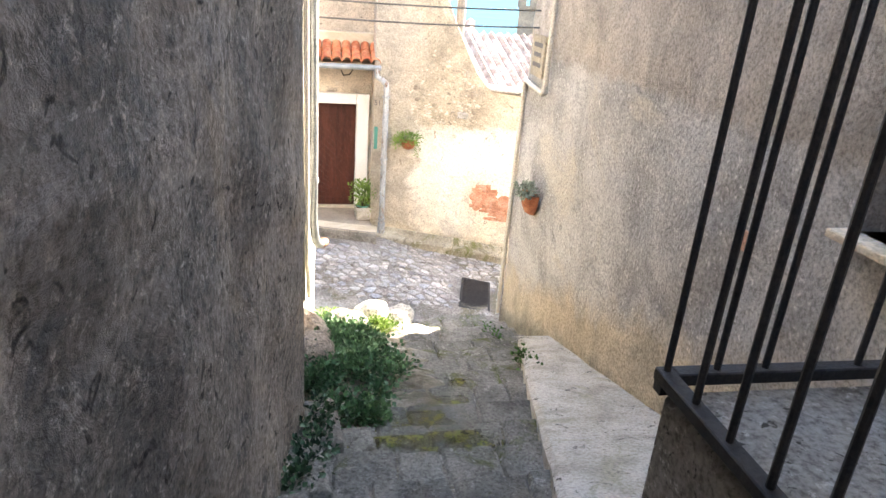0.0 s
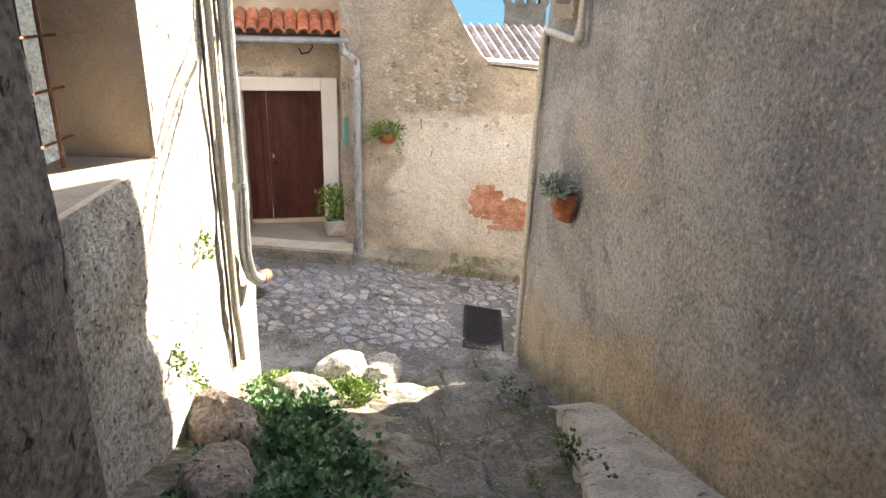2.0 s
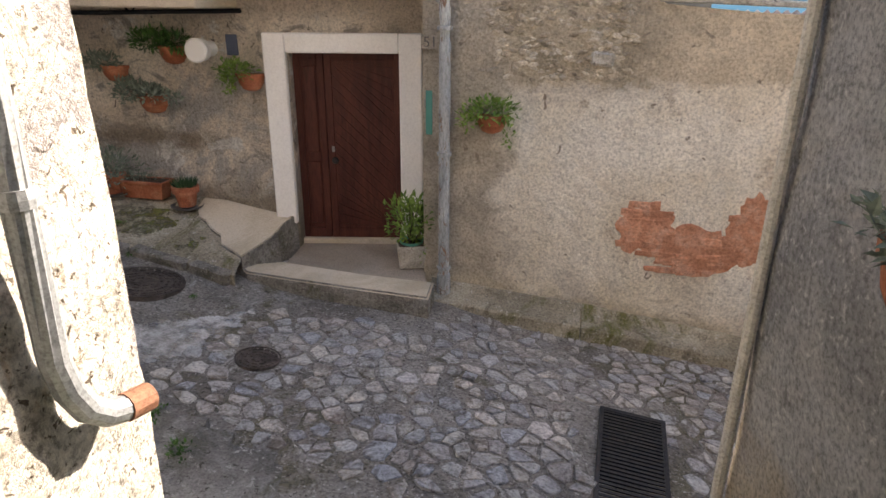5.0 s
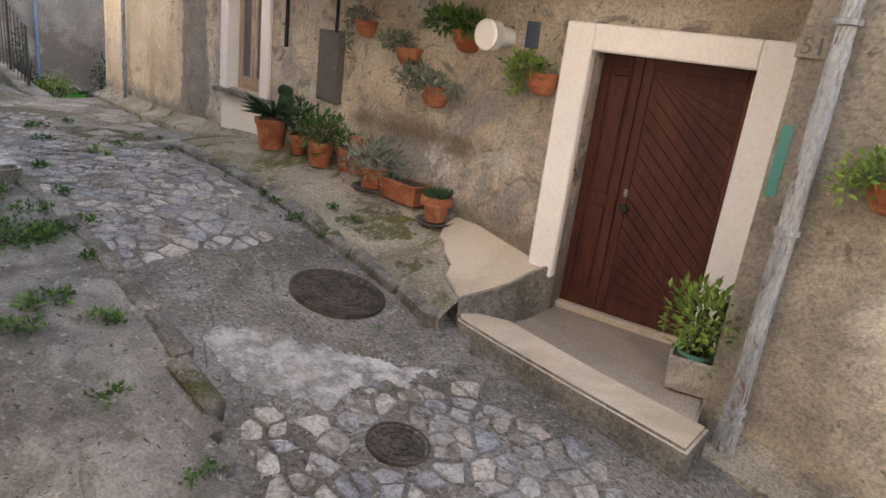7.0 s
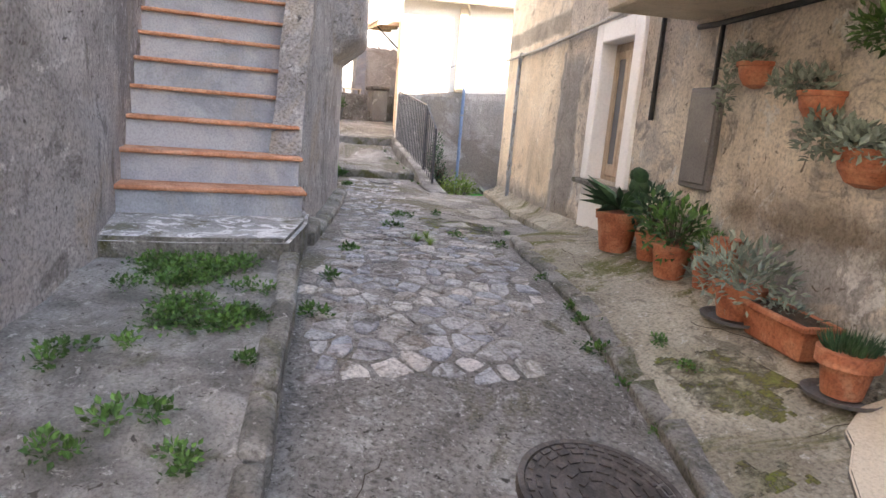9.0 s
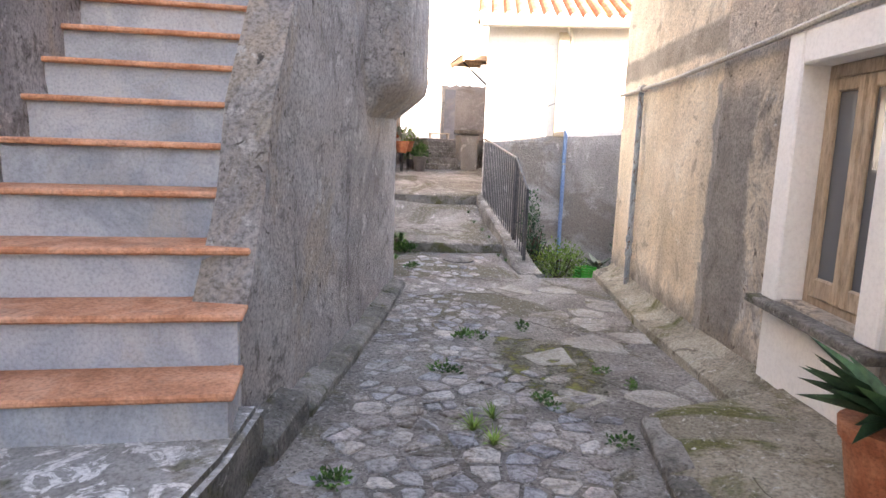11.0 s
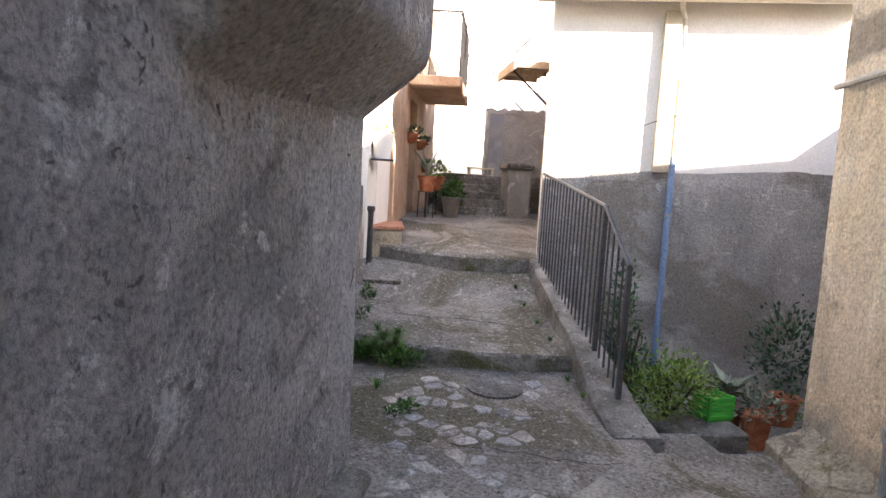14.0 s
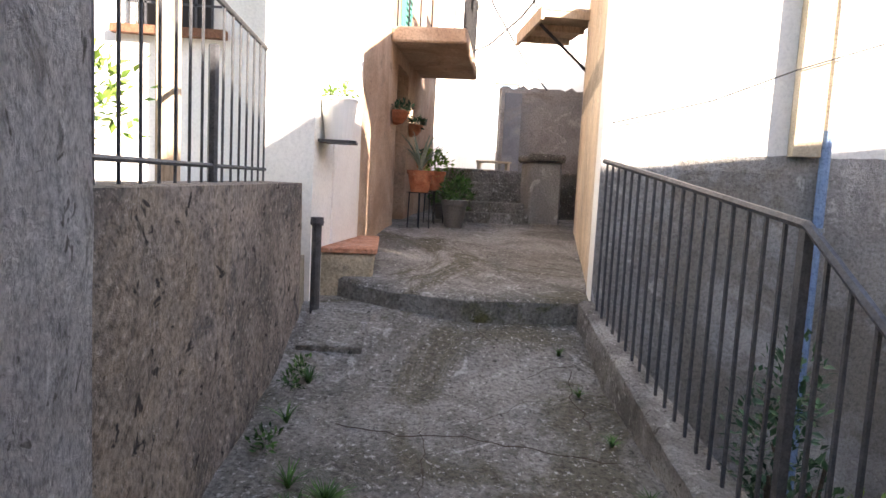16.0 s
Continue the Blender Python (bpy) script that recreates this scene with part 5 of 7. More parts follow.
for k, (x, y, m_, lab) in enumerate(((-0.02, -0.30, RED_CLOTH, "red towel hung over the balcony rail"), (0.0, -0.60, CURTAIN, "cream cloth hung over the balcony rail"), (0.22, -0.73, DARK, "black cloth hung over the balcony rail"))):
    cl = thing("cloth", lab, "laundry", tuple(facade(-5.88 + x, -y, 3.08)), FT + (80 if k < 2 else 0))
    bm = bmesh.new()
    rows = []
    for q in range(9):
        rows.append([bm.verts.new((-0.16 + 0.04 * i + 0.01 * math.sin(q + i), 0.02 * math.sin(i * 1.3 + q * 0.4 + k), 1.21 - 0.13 * q - (0.05 * math.cos(i * 0.8) if q == 8 else 0))) for i in range(9)])
    for u, v in zip(rows, rows[1:]):
        for i in range(8):
            bm.faces.new((u[i], u[i + 1], v[i + 1], v[i]))
    e = bmesh.ops.extrude_face_region(bm, geom=bm.faces[:])
    for v in e["geom"]:
        if isinstance(v, bmesh.types.BMVert):
            v.co.y -= 0.006
    part("fabric", bm, m_, cl)
bp = thing("black_pipe", "thin black pipe under the balcony and down the wall", "pipe")
part("run", tube(bmesh.new(), [tuple(facade(-5.75, 0.03, 3.05)), tuple(facade(-5.5, 0.03, 3.04)), tuple(facade(-4.3, 0.03, 3.05)), tuple(facade(-2.8, 0.03, 3.08))], 0.022, 8), IRON, bp)
part("drop", tube(bmesh.new(), [tuple(facade(-5.42, 0.03, 3.04)), tuple(facade(-5.42, 0.03, 2.58))], 0.018, 8), IRON, bp)
part("drop", tube(bmesh.new(), [tuple(facade(-6.35, 0.03, 3.6)), tuple(facade(-6.35, 0.03, 2.35))], 0.022, 8), IRON, bp)

# cement fillet at the foot of the ochre wall
bm = bmesh.new()
rows = []
for k in range(40):
    x = -12.05 + 4.75 * k / 39
    zg = lerp_table(STREET, x)
    j1 = 0.02 * fbm(x, 2, 0, 2.5)
    rows.append([bm.verts.new(tuple(facade(x, o, z))) for o, z in ((0.26 + j1, zg - 0.2), (0.25 + j1, zg + 0.07 + j1), (0.21 + j1, zg + 0.10 + j1), (0.06, zg + 0.15), (0.0, zg + 0.22 + j1), (-0.06, zg + 0.22))])
for u, v in zip(rows, rows[1:]):
    for i in range(5):
        bm.faces.new((u[i], u[i + 1], v[i + 1], v[i]))
bm.faces.new(rows[0])
bmesh.ops.recalc_face_normals(bm, faces=bm.faces[:])
setting(mesh_ob("kerb_ochre", bm, MOSSY), "worn cement fillet along the ochre wall", "kerb")
# pipes of the ochre corner
rp = thing("downpipe", "beige downpipe and long level pipe on the ochre wall", "pipe")
part("level_pipe", tube(bmesh.new(), [tuple(facade(-12.1, 0.05, 3.27)), tuple(facade(-10, 0.05, 3.27)), tuple(facade(-8.0, 0.05, 3.33)), tuple(facade(-6.9, 0.05, 3.38))], 0.022, 8), PIPE_BEIGE, rp)
part("pipe", tube(bmesh.new(), [tuple(facade(-11.1, 0.06, z)) for z in (3.3, 2.6, 1.9, 1.02)], 0.03, 12), PIPE_WORN, rp)
for z in (1.55, 1.40):
    part("joint", lathe(bmesh.new(), [(0.038, 0), (0.042, 0.01), (0.042, 0.07), (0.038, 0.08)], 14, Matrix.Translation(facade(-11.1, 0.06, z))), PIPE_WORN, rp)
part("tee", rod(bmesh.new(), tuple(facade(-11.17, 0.055, 3.27)), tuple(facade(-11.03, 0.055, 3.27)), 0.042, 12), PIPE_BEIGE, rp)

# ---- alley ----
# pale ledge along the right wall
bm = bmesh.new()
rows = []
for k in range(23):
    y = 0.9 + 5.45 * k / 22
    xl = lerp_table([(0.9, -0.95), (2.5, -0.70), (3.1, -0.53), (3.85, -0.335), (4.9, -0.07), (5.9, 0.22), (6.35, 0.34)], y) + 0.012 * fbm(0, y, 0, 2)
    z = lerp_table([(0.9, 3.0), (2.5, 2.42), (3.5, 2.06), (5.0, 1.60), (6.2, 1.23), (6.35, 1.12)], y) + 0.01 * fbm(3, y, 0, 2)
    rows.append([bm.verts.new(q) for q in ((xl + 0.02, y, z - 0.9), (xl, y, z - 0.03), (xl + 0.04, y, z), (0.25, y, z + 0.015), (0.60, y, z + 0.02))])
for u, v in zip(rows, rows[1:]):
    for i in range(4):
        bm.faces.new((u[i], u[i + 1], v[i + 1], v[i]))
bm.faces.new(rows[-1])
bmesh.ops.recalc_face_normals(bm, faces=bm.faces[:])
setting(mesh_ob("ledge", bm, LEDGE), "pale pitted stone ledge beside the alley steps", "ledge")
# raised landing with iron railing
setting(mesh_ob("landing_side", boxes((-0.93, -3.4, 1.5, 0.45, 1.50, 3.76), bevel=0.02), CONCRETE), "concrete landing raised above the alley steps", "landing")
rl = thing("iron_railing", "black iron railing with upright bars on the landing", "railing")
part("base_rail", boxes((-0.955, -3.2, 3.785, -0.905, 1.525, 3.825), (-0.905, 1.475, 3.785, 0.36, 1.525, 3.825), bevel=0.004), IRON, rl)
part("top_rail", boxes((-0.955, -3.2, 5.39, -0.905, 1.525, 5.43), (-0.905, 1.475, 5.39, 0.36, 1.525, 5.43), bevel=0.004), IRON, rl)
for k in range(9):
    part("bar", rod(bmesh.new(), (-0.93 + 0.155 * k, 1.5, 3.82), (-0.93 + 0.155 * k, 1.5, 5.4), 0.0105, 8), IRON, rl)
for k in range(1, 30):
    part("bar", rod(bmesh.new(), (-0.93, 1.5 - 0.155 * k, 3.82), (-0.93, 1.5 - 0.155 * k, 5.4), 0.0105, 8), IRON, rl)
for x, y in ((-0.93, 1.5), (-0.93, -0.6)):
    part("foot", boxes((x - 0.02, y - 0.02, 3.755, x + 0.02, y + 0.02, 3.79)), IRON, rl)
# window niche lining in the alley wall
nb = thing("window_2", "dark window niche in the alley wall", "window", kind="structure")
# Black panel stands in for the unlit depth of the niche.
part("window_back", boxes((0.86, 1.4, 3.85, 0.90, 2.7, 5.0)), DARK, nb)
part("window_sill", boxes((0.36, 1.45, 3.86, 0.86, 2.5, 3.90), bevel=0.006), OCHRE, nb, "ochre cement sill")
# window in the sunlit wall
sw = thing("window_3", "old iron-barred window in the sunlit wall", "window", kind="structure")
# Unlit room behind the bars, put in as a black panel.
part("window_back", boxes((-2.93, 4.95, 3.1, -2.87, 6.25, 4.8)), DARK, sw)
bm = boxes((2.235, 0.01, 3.15, 2.30, 0.5, 4.72), (1.12, 0.01, 3.10, 2.24, 0.5, 3.165), bevel=0.015)
bmesh.ops.transform(bm, matrix=pose(-2.62, 3.9, 0, 0, 0, math.degrees(math.atan2(3.95, 0.64))), verts=bm.verts)
part("window_reveal", bm, SILL, sw, "ochre plaster reveal")
bm = bmesh.new()
for k in range(5):
    rod(bm, (-2.80 + 0.033 * k, 5.12 + 0.2 * k, 3.16), (-2.80 + 0.033 * k, 5.12 + 0.2 * k, 4.7), 0.010, 6)
for k in range(6):
    rod(bm, (-2.82, 5.0, 3.3 + 0.25 * k), (-2.65, 6.06, 3.3 + 0.25 * k), 0.008, 6)
part("window_bars", bm, RUST, sw, "rusty iron bars")
# gutter pipes on the sunlit wall
gp = thing("gutter_pipe", "grey metal downpipe with a clay outlet at the sunlit corner", "pipe")
part("pipe", tube(bmesh.new(), [(-1.98, 7.36, z) for z in (6.8, 5.2, 4.0, 2.9, 2.1)] + [(-1.97, 7.38, 1.98), (-1.95, 7.42, 1.88), (-1.92, 7.48, 1.82), (-1.89, 7.54, 1.80)], 0.05, 12), PIPE_GREY, gp)
part("outlet", tube(bmesh.new(), [(-1.89, 7.54, 1.80), (-1.85, 7.64, 1.785)], 0.055, 12), RUST, gp, "terracotta outlet")
part("joint", lathe(bmesh.new(), [(0.058, 0), (0.06, 0.03), (0.056, 0.06)], 14, pose(-1.98, 7.36, 2.62)), PIPE_GREY, gp)
np_ = thing("waste_pipe", "narrow pale plastic pipe on the sunlit wall", "pipe")
part("pipe", tube(bmesh.new(), [(-2.05, 7.06, z) for z in (6.8, 4.5, 2.8, 1.75)] + [(-2.04, 7.08, 1.6), (-2.03, 7.10, 1.3)], 0.028, 10), PIPE_BEIGE, np_)
part("cable", tube(bmesh.new(), [(-2.08, 6.96, 6.8), (-2.09, 6.97, 3.5), (-2.08, 7.0, 1.3)], 0.012, 6), IRON, np_, "dark cable")
# left kerb stones and pale rubble
lk = thing("kerb_west", "rough grey stone kerb at the foot of the wall", "kerb", kind="structure")
for k in range(5):
    y1 = 4.2 - 0.75 * k
    bm = boxes((-0.16, -0.36, -0.35, 0.16, 0.36, 0.06), bevel=0.03)
    for v in bm.verts:
        v.co += Vector((noise.noise(v.co * 3 + Vector((k, 0, 0))), 0, noise.noise(v.co * 3 + Vector((0, k, 0))))) * 0.03
    bmesh.ops.transform(bm, matrix=pose(-1.93 - 0.08 * k, y1 - 0.36, stairs_z(y1 - 0.36) + 0.10, -14, 0, 5), verts=bm.verts)
    part("kerb_stone", bm, KERB, lk)


def boulder(at, size, seed, material=None, label="pale rough stone block beside the steps"):
    bm = bmesh.new()
    bmesh.ops.create_icosphere(bm, subdivisions=3, radius=1)
    for v in bm.verts:
        d = v.co.copy()
        v.co = d * (1 + 0.25 * noise.noise(d * 1.4 + Vector((seed, 0, 0))) + 0.10 * noise.noise(d * 4 + Vector((seed, 5, 0))))
        v.co = Vector((v.co.x * size[0], v.co.y * size[1], v.co.z * size[2]))
    ob = tagged(mesh_ob("stone_block", bm, material or RUBBLE, smooth=False), label, "stone")
    ob.matrix_world = pose(*at, 0, 0, seed * 37)
    return ob


boulder((-1.25, 7.75, 0.72), (0.27, 0.20, 0.17), 1, SUN_PLASTER)
boulder((-0.85, 7.85, 0.62), (0.30, 0.20, 0.13), 2, SUN_PLASTER)
boulder((-1.60, 6.95, 0.98), (0.30, 0.26, 0.20), 3, KERB, "dark weathered rock among the ivy")
boulder((-0.62, 7.35, 0.62), (0.33, 0.18, 0.08), 4, SUN_PLASTER)
boulder((-1.95, 5.1, 1.55), (0.25, 0.40, 0.35), 5, ROUGH_GREY, "rough rock at the foot of the wall")
boulder((-2.05, 6.0, 1.25), (0.25, 0.45, 0.40), 6, ROUGH_GREY, "rough rock at the foot of the wall")
# sloping bank of rubble and soil beside the steps
def bank_z(x, y):
    f = min(1.0, max(0.0, (-0.80 - x) / 1.3))
    return stairs_z(y) - 0.03 + (0.06 + 0.30 * f) * min(1.0, max(0.0, (8.25 - y) / 1.0)) * min(1.0, max(0.0, (y - 4.0) / 0.9)) + 0.05 * fbm(x, y, 0, 2.5)


sheet("bank", -2.5, -0.80, 4.0, 8.25, bank_z, EARTHY, 0.10, label="bank of soil and rubble beside the steps", category="ground", depth=0.5)
sheet("street_edge", -6.0, -1.2, 8.0, 9.85, lambda x, y: lerp_table([(-5.7, 1.19), (-4.5, 1.08), (-3.4, 0.86), (-2.4, 0.63), (-1.2, 0.40)], x) + 0.03 * fbm(x, y, 2, 2) - (0.05 * max(0.0, y - 9.6)), CONCRETE_WORN, 0.10, label="broken old concrete strip along the wall", category="pavement",
      inside=lambda x, y: y < lerp_table([(-5.6, 9.90), (-3.4, 9.50), (-2.2, 9.05), (-1.2, 8.55)], x))
lk2 = thing("kerb_south", "low stone kerb of the broken strip", "kerb", kind="structure")
for k in range(7):
    x = -5.97 + 0.44 * k
    y = lerp_table([(-5.6, 9.90), (-3.4, 9.50), (-2.2, 9.05)], x + 0.22)
    bm = boxes((-0.215, -0.06, -0.3, 0.215, 0.06, 0.03), bevel=0.02)
    for v in bm.verts:
        v.co += Vector((0, noise.noise(v.co * 6 + Vector((k, 0, 0))), noise.noise(v.co * 6 + Vector((0, k, 0))))) * 0.02
    bmesh.ops.transform(bm, matrix=pose(x + 0.22, y, lerp_table([(-5.7, 1.18), (-4.5, 1.07), (-3.0, 0.78)], x + 0.2), 0, 10, -10), verts=bm.verts)
    part("kerb_stone", bm, KERB, lk2)

# ivy and greens on the bank
RI = random.Random(11)
bm = bmesh.new()
for k in range(72):
    x, y = RI.uniform(-2.0, -1.15), RI.uniform(4.05, 6.9)
    if x > -1.4 and (RI.random() < 0.5 or y > 6.3):
        continue
    leafage(bm, (x, y, bank_z(x, y) + 0.06), (0.21, 0.21, 0.10), 150, 0.044, RI, up=0.5, hollow=0.1, wide=0.95)
tagged(mesh_ob("ivy", bm, LEAF_IVY), "dense dark green weeds covering the bank", "weeds", kind="stuff")
bm = bmesh.new()
for k in range(34):
    x, y = RI.uniform(-1.95, -0.95), RI.uniform(6.95, 7.9)
    leafage(bm, (x, y, bank_z(x, y) + 0.06), (0.14, 0.14, 0.07), 100, 0.028, RI, up=0.5, hollow=0.1, wide=0.9)
for y, z in ((6.55, 2.45), (5.9, 2.0), (6.1, 1.75), (6.3, 1.5)):
    xw = -2.62 + 0.162 * (y - 3.9)
    leafage(bm, (xw + 0.05, y, z), (0.05, 0.09, 0.12), 90, 0.028, RI, wide=0.8)
tagged(mesh_ob("sunlit_weeds", bm, LEAF_YELLOW), "sunlit yellow-green weeds on the rubble and wall", "weeds", kind="stuff")
bm = bmesh.new()
for k in range(9):
    y = 4.1 - 0.16 * k
    leafage(bm, (-1.93 - 0.02 * k + RI.uniform(-0.08, 0.12), y, stairs_z(y) + 0.16), (0.16, 0.14, 0.13), 80, 0.042, RI, up=0.5, hollow=0.1, wide=0.85)
tagged(mesh_ob("kerb_weeds", bm, LEAF_DEEP), "green weeds along the kerb stones", "weeds", kind="stuff")
bm = bmesh.new()
for y, n in ((5.55, 90), (5.3, 70), (5.0, 50), (6.6, 30), (7.1, 30)):
    leafage(bm, (0.12 - 0.04 * (5.5 - y), y, stairs_z(y) + 0.10), (0.11, 0.16, 0.15), int(n * 1.4), 0.04, RI, up=0.5, hollow=0.1, wide=0.85)
tagged(mesh_ob("step_weeds", bm, LEAF), "small fern-like weeds between steps and ledge", "weeds", kind="stuff")

tl = thing("wall_tile", "small orange clay tile let into the alley wall", "tile", (0.505, 3.2, 3.56), -91.7)
part("tile", boxes((-0.07, -0.012, -0.06, 0.07, 0.03, 0.06), bevel=0.004), BRICK_RED, tl)
# sign and pipes on the alley wall
sg = thing("wall_sign", "weathered street sign board on the alley wall", "sign", (0.60, 7.62, 3.90), -91.7)
part("board", boxes((-0.24, -0.03, 0.0, 0.24, 0.02, 0.46), bevel=0.006), PALE_PLASTER, sg)
for z, w in ((0.33, 0.17), (0.22, 0.14), (0.11, 0.16)):
    part("lettering", boxes((-w, -0.034, z, w, -0.028, z + 0.05)), BOX_GREY, sg, "worn dark lettering")
ap = thing("grey_conduit", "grey pipe round the sign and down the wall corner", "pipe")
part("pipe", tube(bmesh.new(), [(0.56, 7.19, 5.6), (0.56, 7.19, 3.82), (0.565, 7.25, 3.75), (0.595, 7.98, 3.79), (0.60, 8.06, 3.76), (0.605, 8.10, 3.68), (0.61, 8.13, 2.2), (0.615, 8.16, 0.5)], 0.03, 10), PIPE_BEIGE, ap)
for y, z in ((7.19, 3.80), (8.12, 3.70)):
    part("elbow", lathe(bmesh.new(), [(0.03, -0.04), (0.04, -0.03), (0.04, 0.03), (0.03, 0.04)], 12, pose(0.56 + 0.055 * (y > 8), y, z)), PIPE_BEIGE, ap)

# exposed brick and rubble in the pale wall
ED = (Vector((6.5, 10.25)) - Vector((-1.0, 11.62))).normalized()


def east(s, out, z):
    return Vector((-1.0 + ED.x * s + ED.y * out, 11.62 + ED.y * s - ED.x * out, z))


bp_ = thing("brick_patch", "patch of bare red brick where plaster fell off", "brick", kind="structure")
RB = random.Random(5)
ET = math.degrees(math.atan2(ED.y, ED.x))


def face_out(s, z):
    return 0.035 * fbm(*(east(s, 0, z) + Vector((7, 0, 0))), 1.2)


def blob(centre, half, seed):
    """An irregular flat scab on the wall, a little proud of the plaster."""
    bm = bmesh.new()
    mid = bm.verts.new(tuple(east(centre[0], face_out(*centre) + 0.012, centre[1])))
    ring = []
    for k in range(40):
        a = 2 * math.pi * k / 40
        r = 1 + 0.45 * noise.noise(Vector((2.2 * math.cos(a) + seed, 2.2 * math.sin(a), 0))) + 0.2 * noise.noise(Vector((6 * math.cos(a), 6 * math.sin(a), seed)))
        s, z = centre[0] + half[0] * r * math.cos(a), centre[1] + half[1] * r * math.sin(a)
        ring.append((bm.verts.new(tuple(east(s, face_out(s, z) + 0.011, z))), bm.verts.new(tuple(east(s, face_out(s, z) - 0.02, z)))))
    for k in range(40):
        u, v = ring[k], ring[(k + 1) % 40]
        bm.faces.new((mid, u[0], v[0]))
        bm.faces.new((u[0], u[1], v[1], v[0]))
    bmesh.ops.recalc_face_normals(bm, faces=bm.faces[:])
    return bm


for cc, hh, sd_ in (((2.10, 1.22), (0.25, 0.24), 1), ((2.55, 1.06), (0.40, 0.22), 2), ((3.00, 1.28), (0.20, 0.34), 3)):
    part("brick_bed", blob(cc, hh, sd_), BRICK_RED, bp_)
for k in range(44):
    s, z = RB.uniform(1.92, 3.1), 0.86 + 0.075 * RB.randint(0, 8)
    if not ((z > 1.0 and s < 2.25) or (z < 1.2 and 2.2 < s < 2.85) or (z > 1.0 and s > 2.88)):
        continue
    bm = boxes((-0.10, -0.005, -0.030, 0.10, 0.03, 0.030), bevel=0.008)
    for v in bm.verts:
        v.co += Vector((noise.noise(v.co * 20 + Vector((k, 0, 0))), 0.3 * noise.noise(v.co * 20 + Vector((0, k, 0))), noise.noise(v.co * 20 + Vector((0, 0, k))))) * 0.016
    q = east(s, face_out(s, z) + 0.012, z)
    bmesh.ops.transform(bm, matrix=pose(q.x, q.y, q.z, 0, RB.uniform(-3, 3), ET), verts=bm.verts)
    part("brick", bm, BRICK_RED, bp_)
rb_ = thing("rubble_patch", "bare rubble stones in the upper pale wall", "stone", kind="structure")
for k in range(900):
    s, z = RB.uniform(0.35, 2.1), RB.uniform(2.45, 4.1)
    inside = 1.0 - math.hypot((s - 1.25 + 0.30 * (z - 2.9)) / 0.62, (z - 2.95) / 0.75) + 0.5 * noise.noise(Vector((s * 2.4, z * 2.4, 3)))
    if inside < 0 or z > lerp_table(EAST, s) - 0.12 or z < 2.52:
        continue
    bm = bmesh.new()
    bmesh.ops.create_icosphere(bm, subdivisions=1, radius=1)
    for v in bm.verts:
        v.co *= 1 + 0.45 * noise.noise(v.co * 1.5 + Vector((k, 0, 0)))
    w = RB.uniform(0.018, 0.062)
    q = east(s, face_out(s, z) - 0.004, z)
    bmesh.ops.transform(bm, matrix=pose(q.x, q.y, q.z, 0, RB.uniform(-25, 25), ET) @ Matrix.Diagonal((w, RB.uniform(0.012, 0.03), w * RB.uniform(0.35, 0.7), 1)), verts=bm.verts)
    part("stone", bm, RUBBLE, rb_)
bm = boxes((-0.10, -0.02, -0.06, 0.10, 0.04, 0.06), bevel=0.02)
bmesh.ops.transform(bm, matrix=pose(*east(1.57, face_out(1.57, 2.73) + 0.01, 2.73), 0, 6, ET), verts=bm.verts)
part("stone", bm, LEDGE, rb_, "larger pale squared stone")
# kerb at the foot of the pale wall
ek = thing("kerb_east", "mossy cement kerb along the pale wall", "kerb", kind="structure")
EK = [(-0.9, 0.50), (-0.5, 0.46), (1.0, 0.31), (1.8, 0.20), (2.4, 0.10), (4.5, -0.1)]
for k in range(4):
    s0 = 0.08 + 1.5 * k
    za, zb = lerp_table(EK, east(s0, 0, 0).x), lerp_table(EK, east(s0 + 1.5, 0, 0).x)
    bm = bmesh.new()
    rows = []
    for i in range(19):
        u = 1.5 * i / 18 + (0.004 if i == 0 else -0.004 if i == 18 else 0)
        zt = za + (zb - za) * i / 18
        j1, j2 = 0.012 * fbm(s0 + u, 1, 0, 3), 0.012 * fbm(s0 + u, 5, 0, 3)
        rows.append([bm.verts.new(tuple(east(s0 + u, o, z))) for o, z in ((0.29 + j1, zt - 0.6), (0.28 + j1, zt - 0.05 + j2), (0.26 + j1, zt - 0.03 + j2), (0.13, zt - 0.015), (0.07, zt + 0.01 + j1), (0.015, zt + 0.07 + j2), (-0.05, zt + 0.07))])
    for u, v in zip(rows, rows[1:]):
        for i in range(6):
            bm.faces.new((u[i], u[i + 1], v[i + 1], v[i]))
    bm.faces.new(rows[0])
    bm.faces.new(rows[-1])
    bmesh.ops.recalc_face_normals(bm, faces=bm.faces[:])
    part("kerb_stone", bm, MOSSY, ek)
cp = setting(mesh_ob("wall_coping", boxes((0, 0, 0, 2.6, 0.5, 0.05), bevel=0.01), LEDGE), "pale coping on the low wall", "coping")
cp.matrix_world = pose(*east(1.98, 0.03, 3.19), 0, 2.2, math.degrees(math.atan2(ED.y, ED.x)))

# ---- the lane beyond ----
# kerb wall and iron railing beside the sunken yard
kw = setting(mesh_ob("rail_kerb", bmesh.new(), CONCRETE_WORN), "rough concrete kerb under the railing", "kerb")
bm = bmesh.new()
rows = []
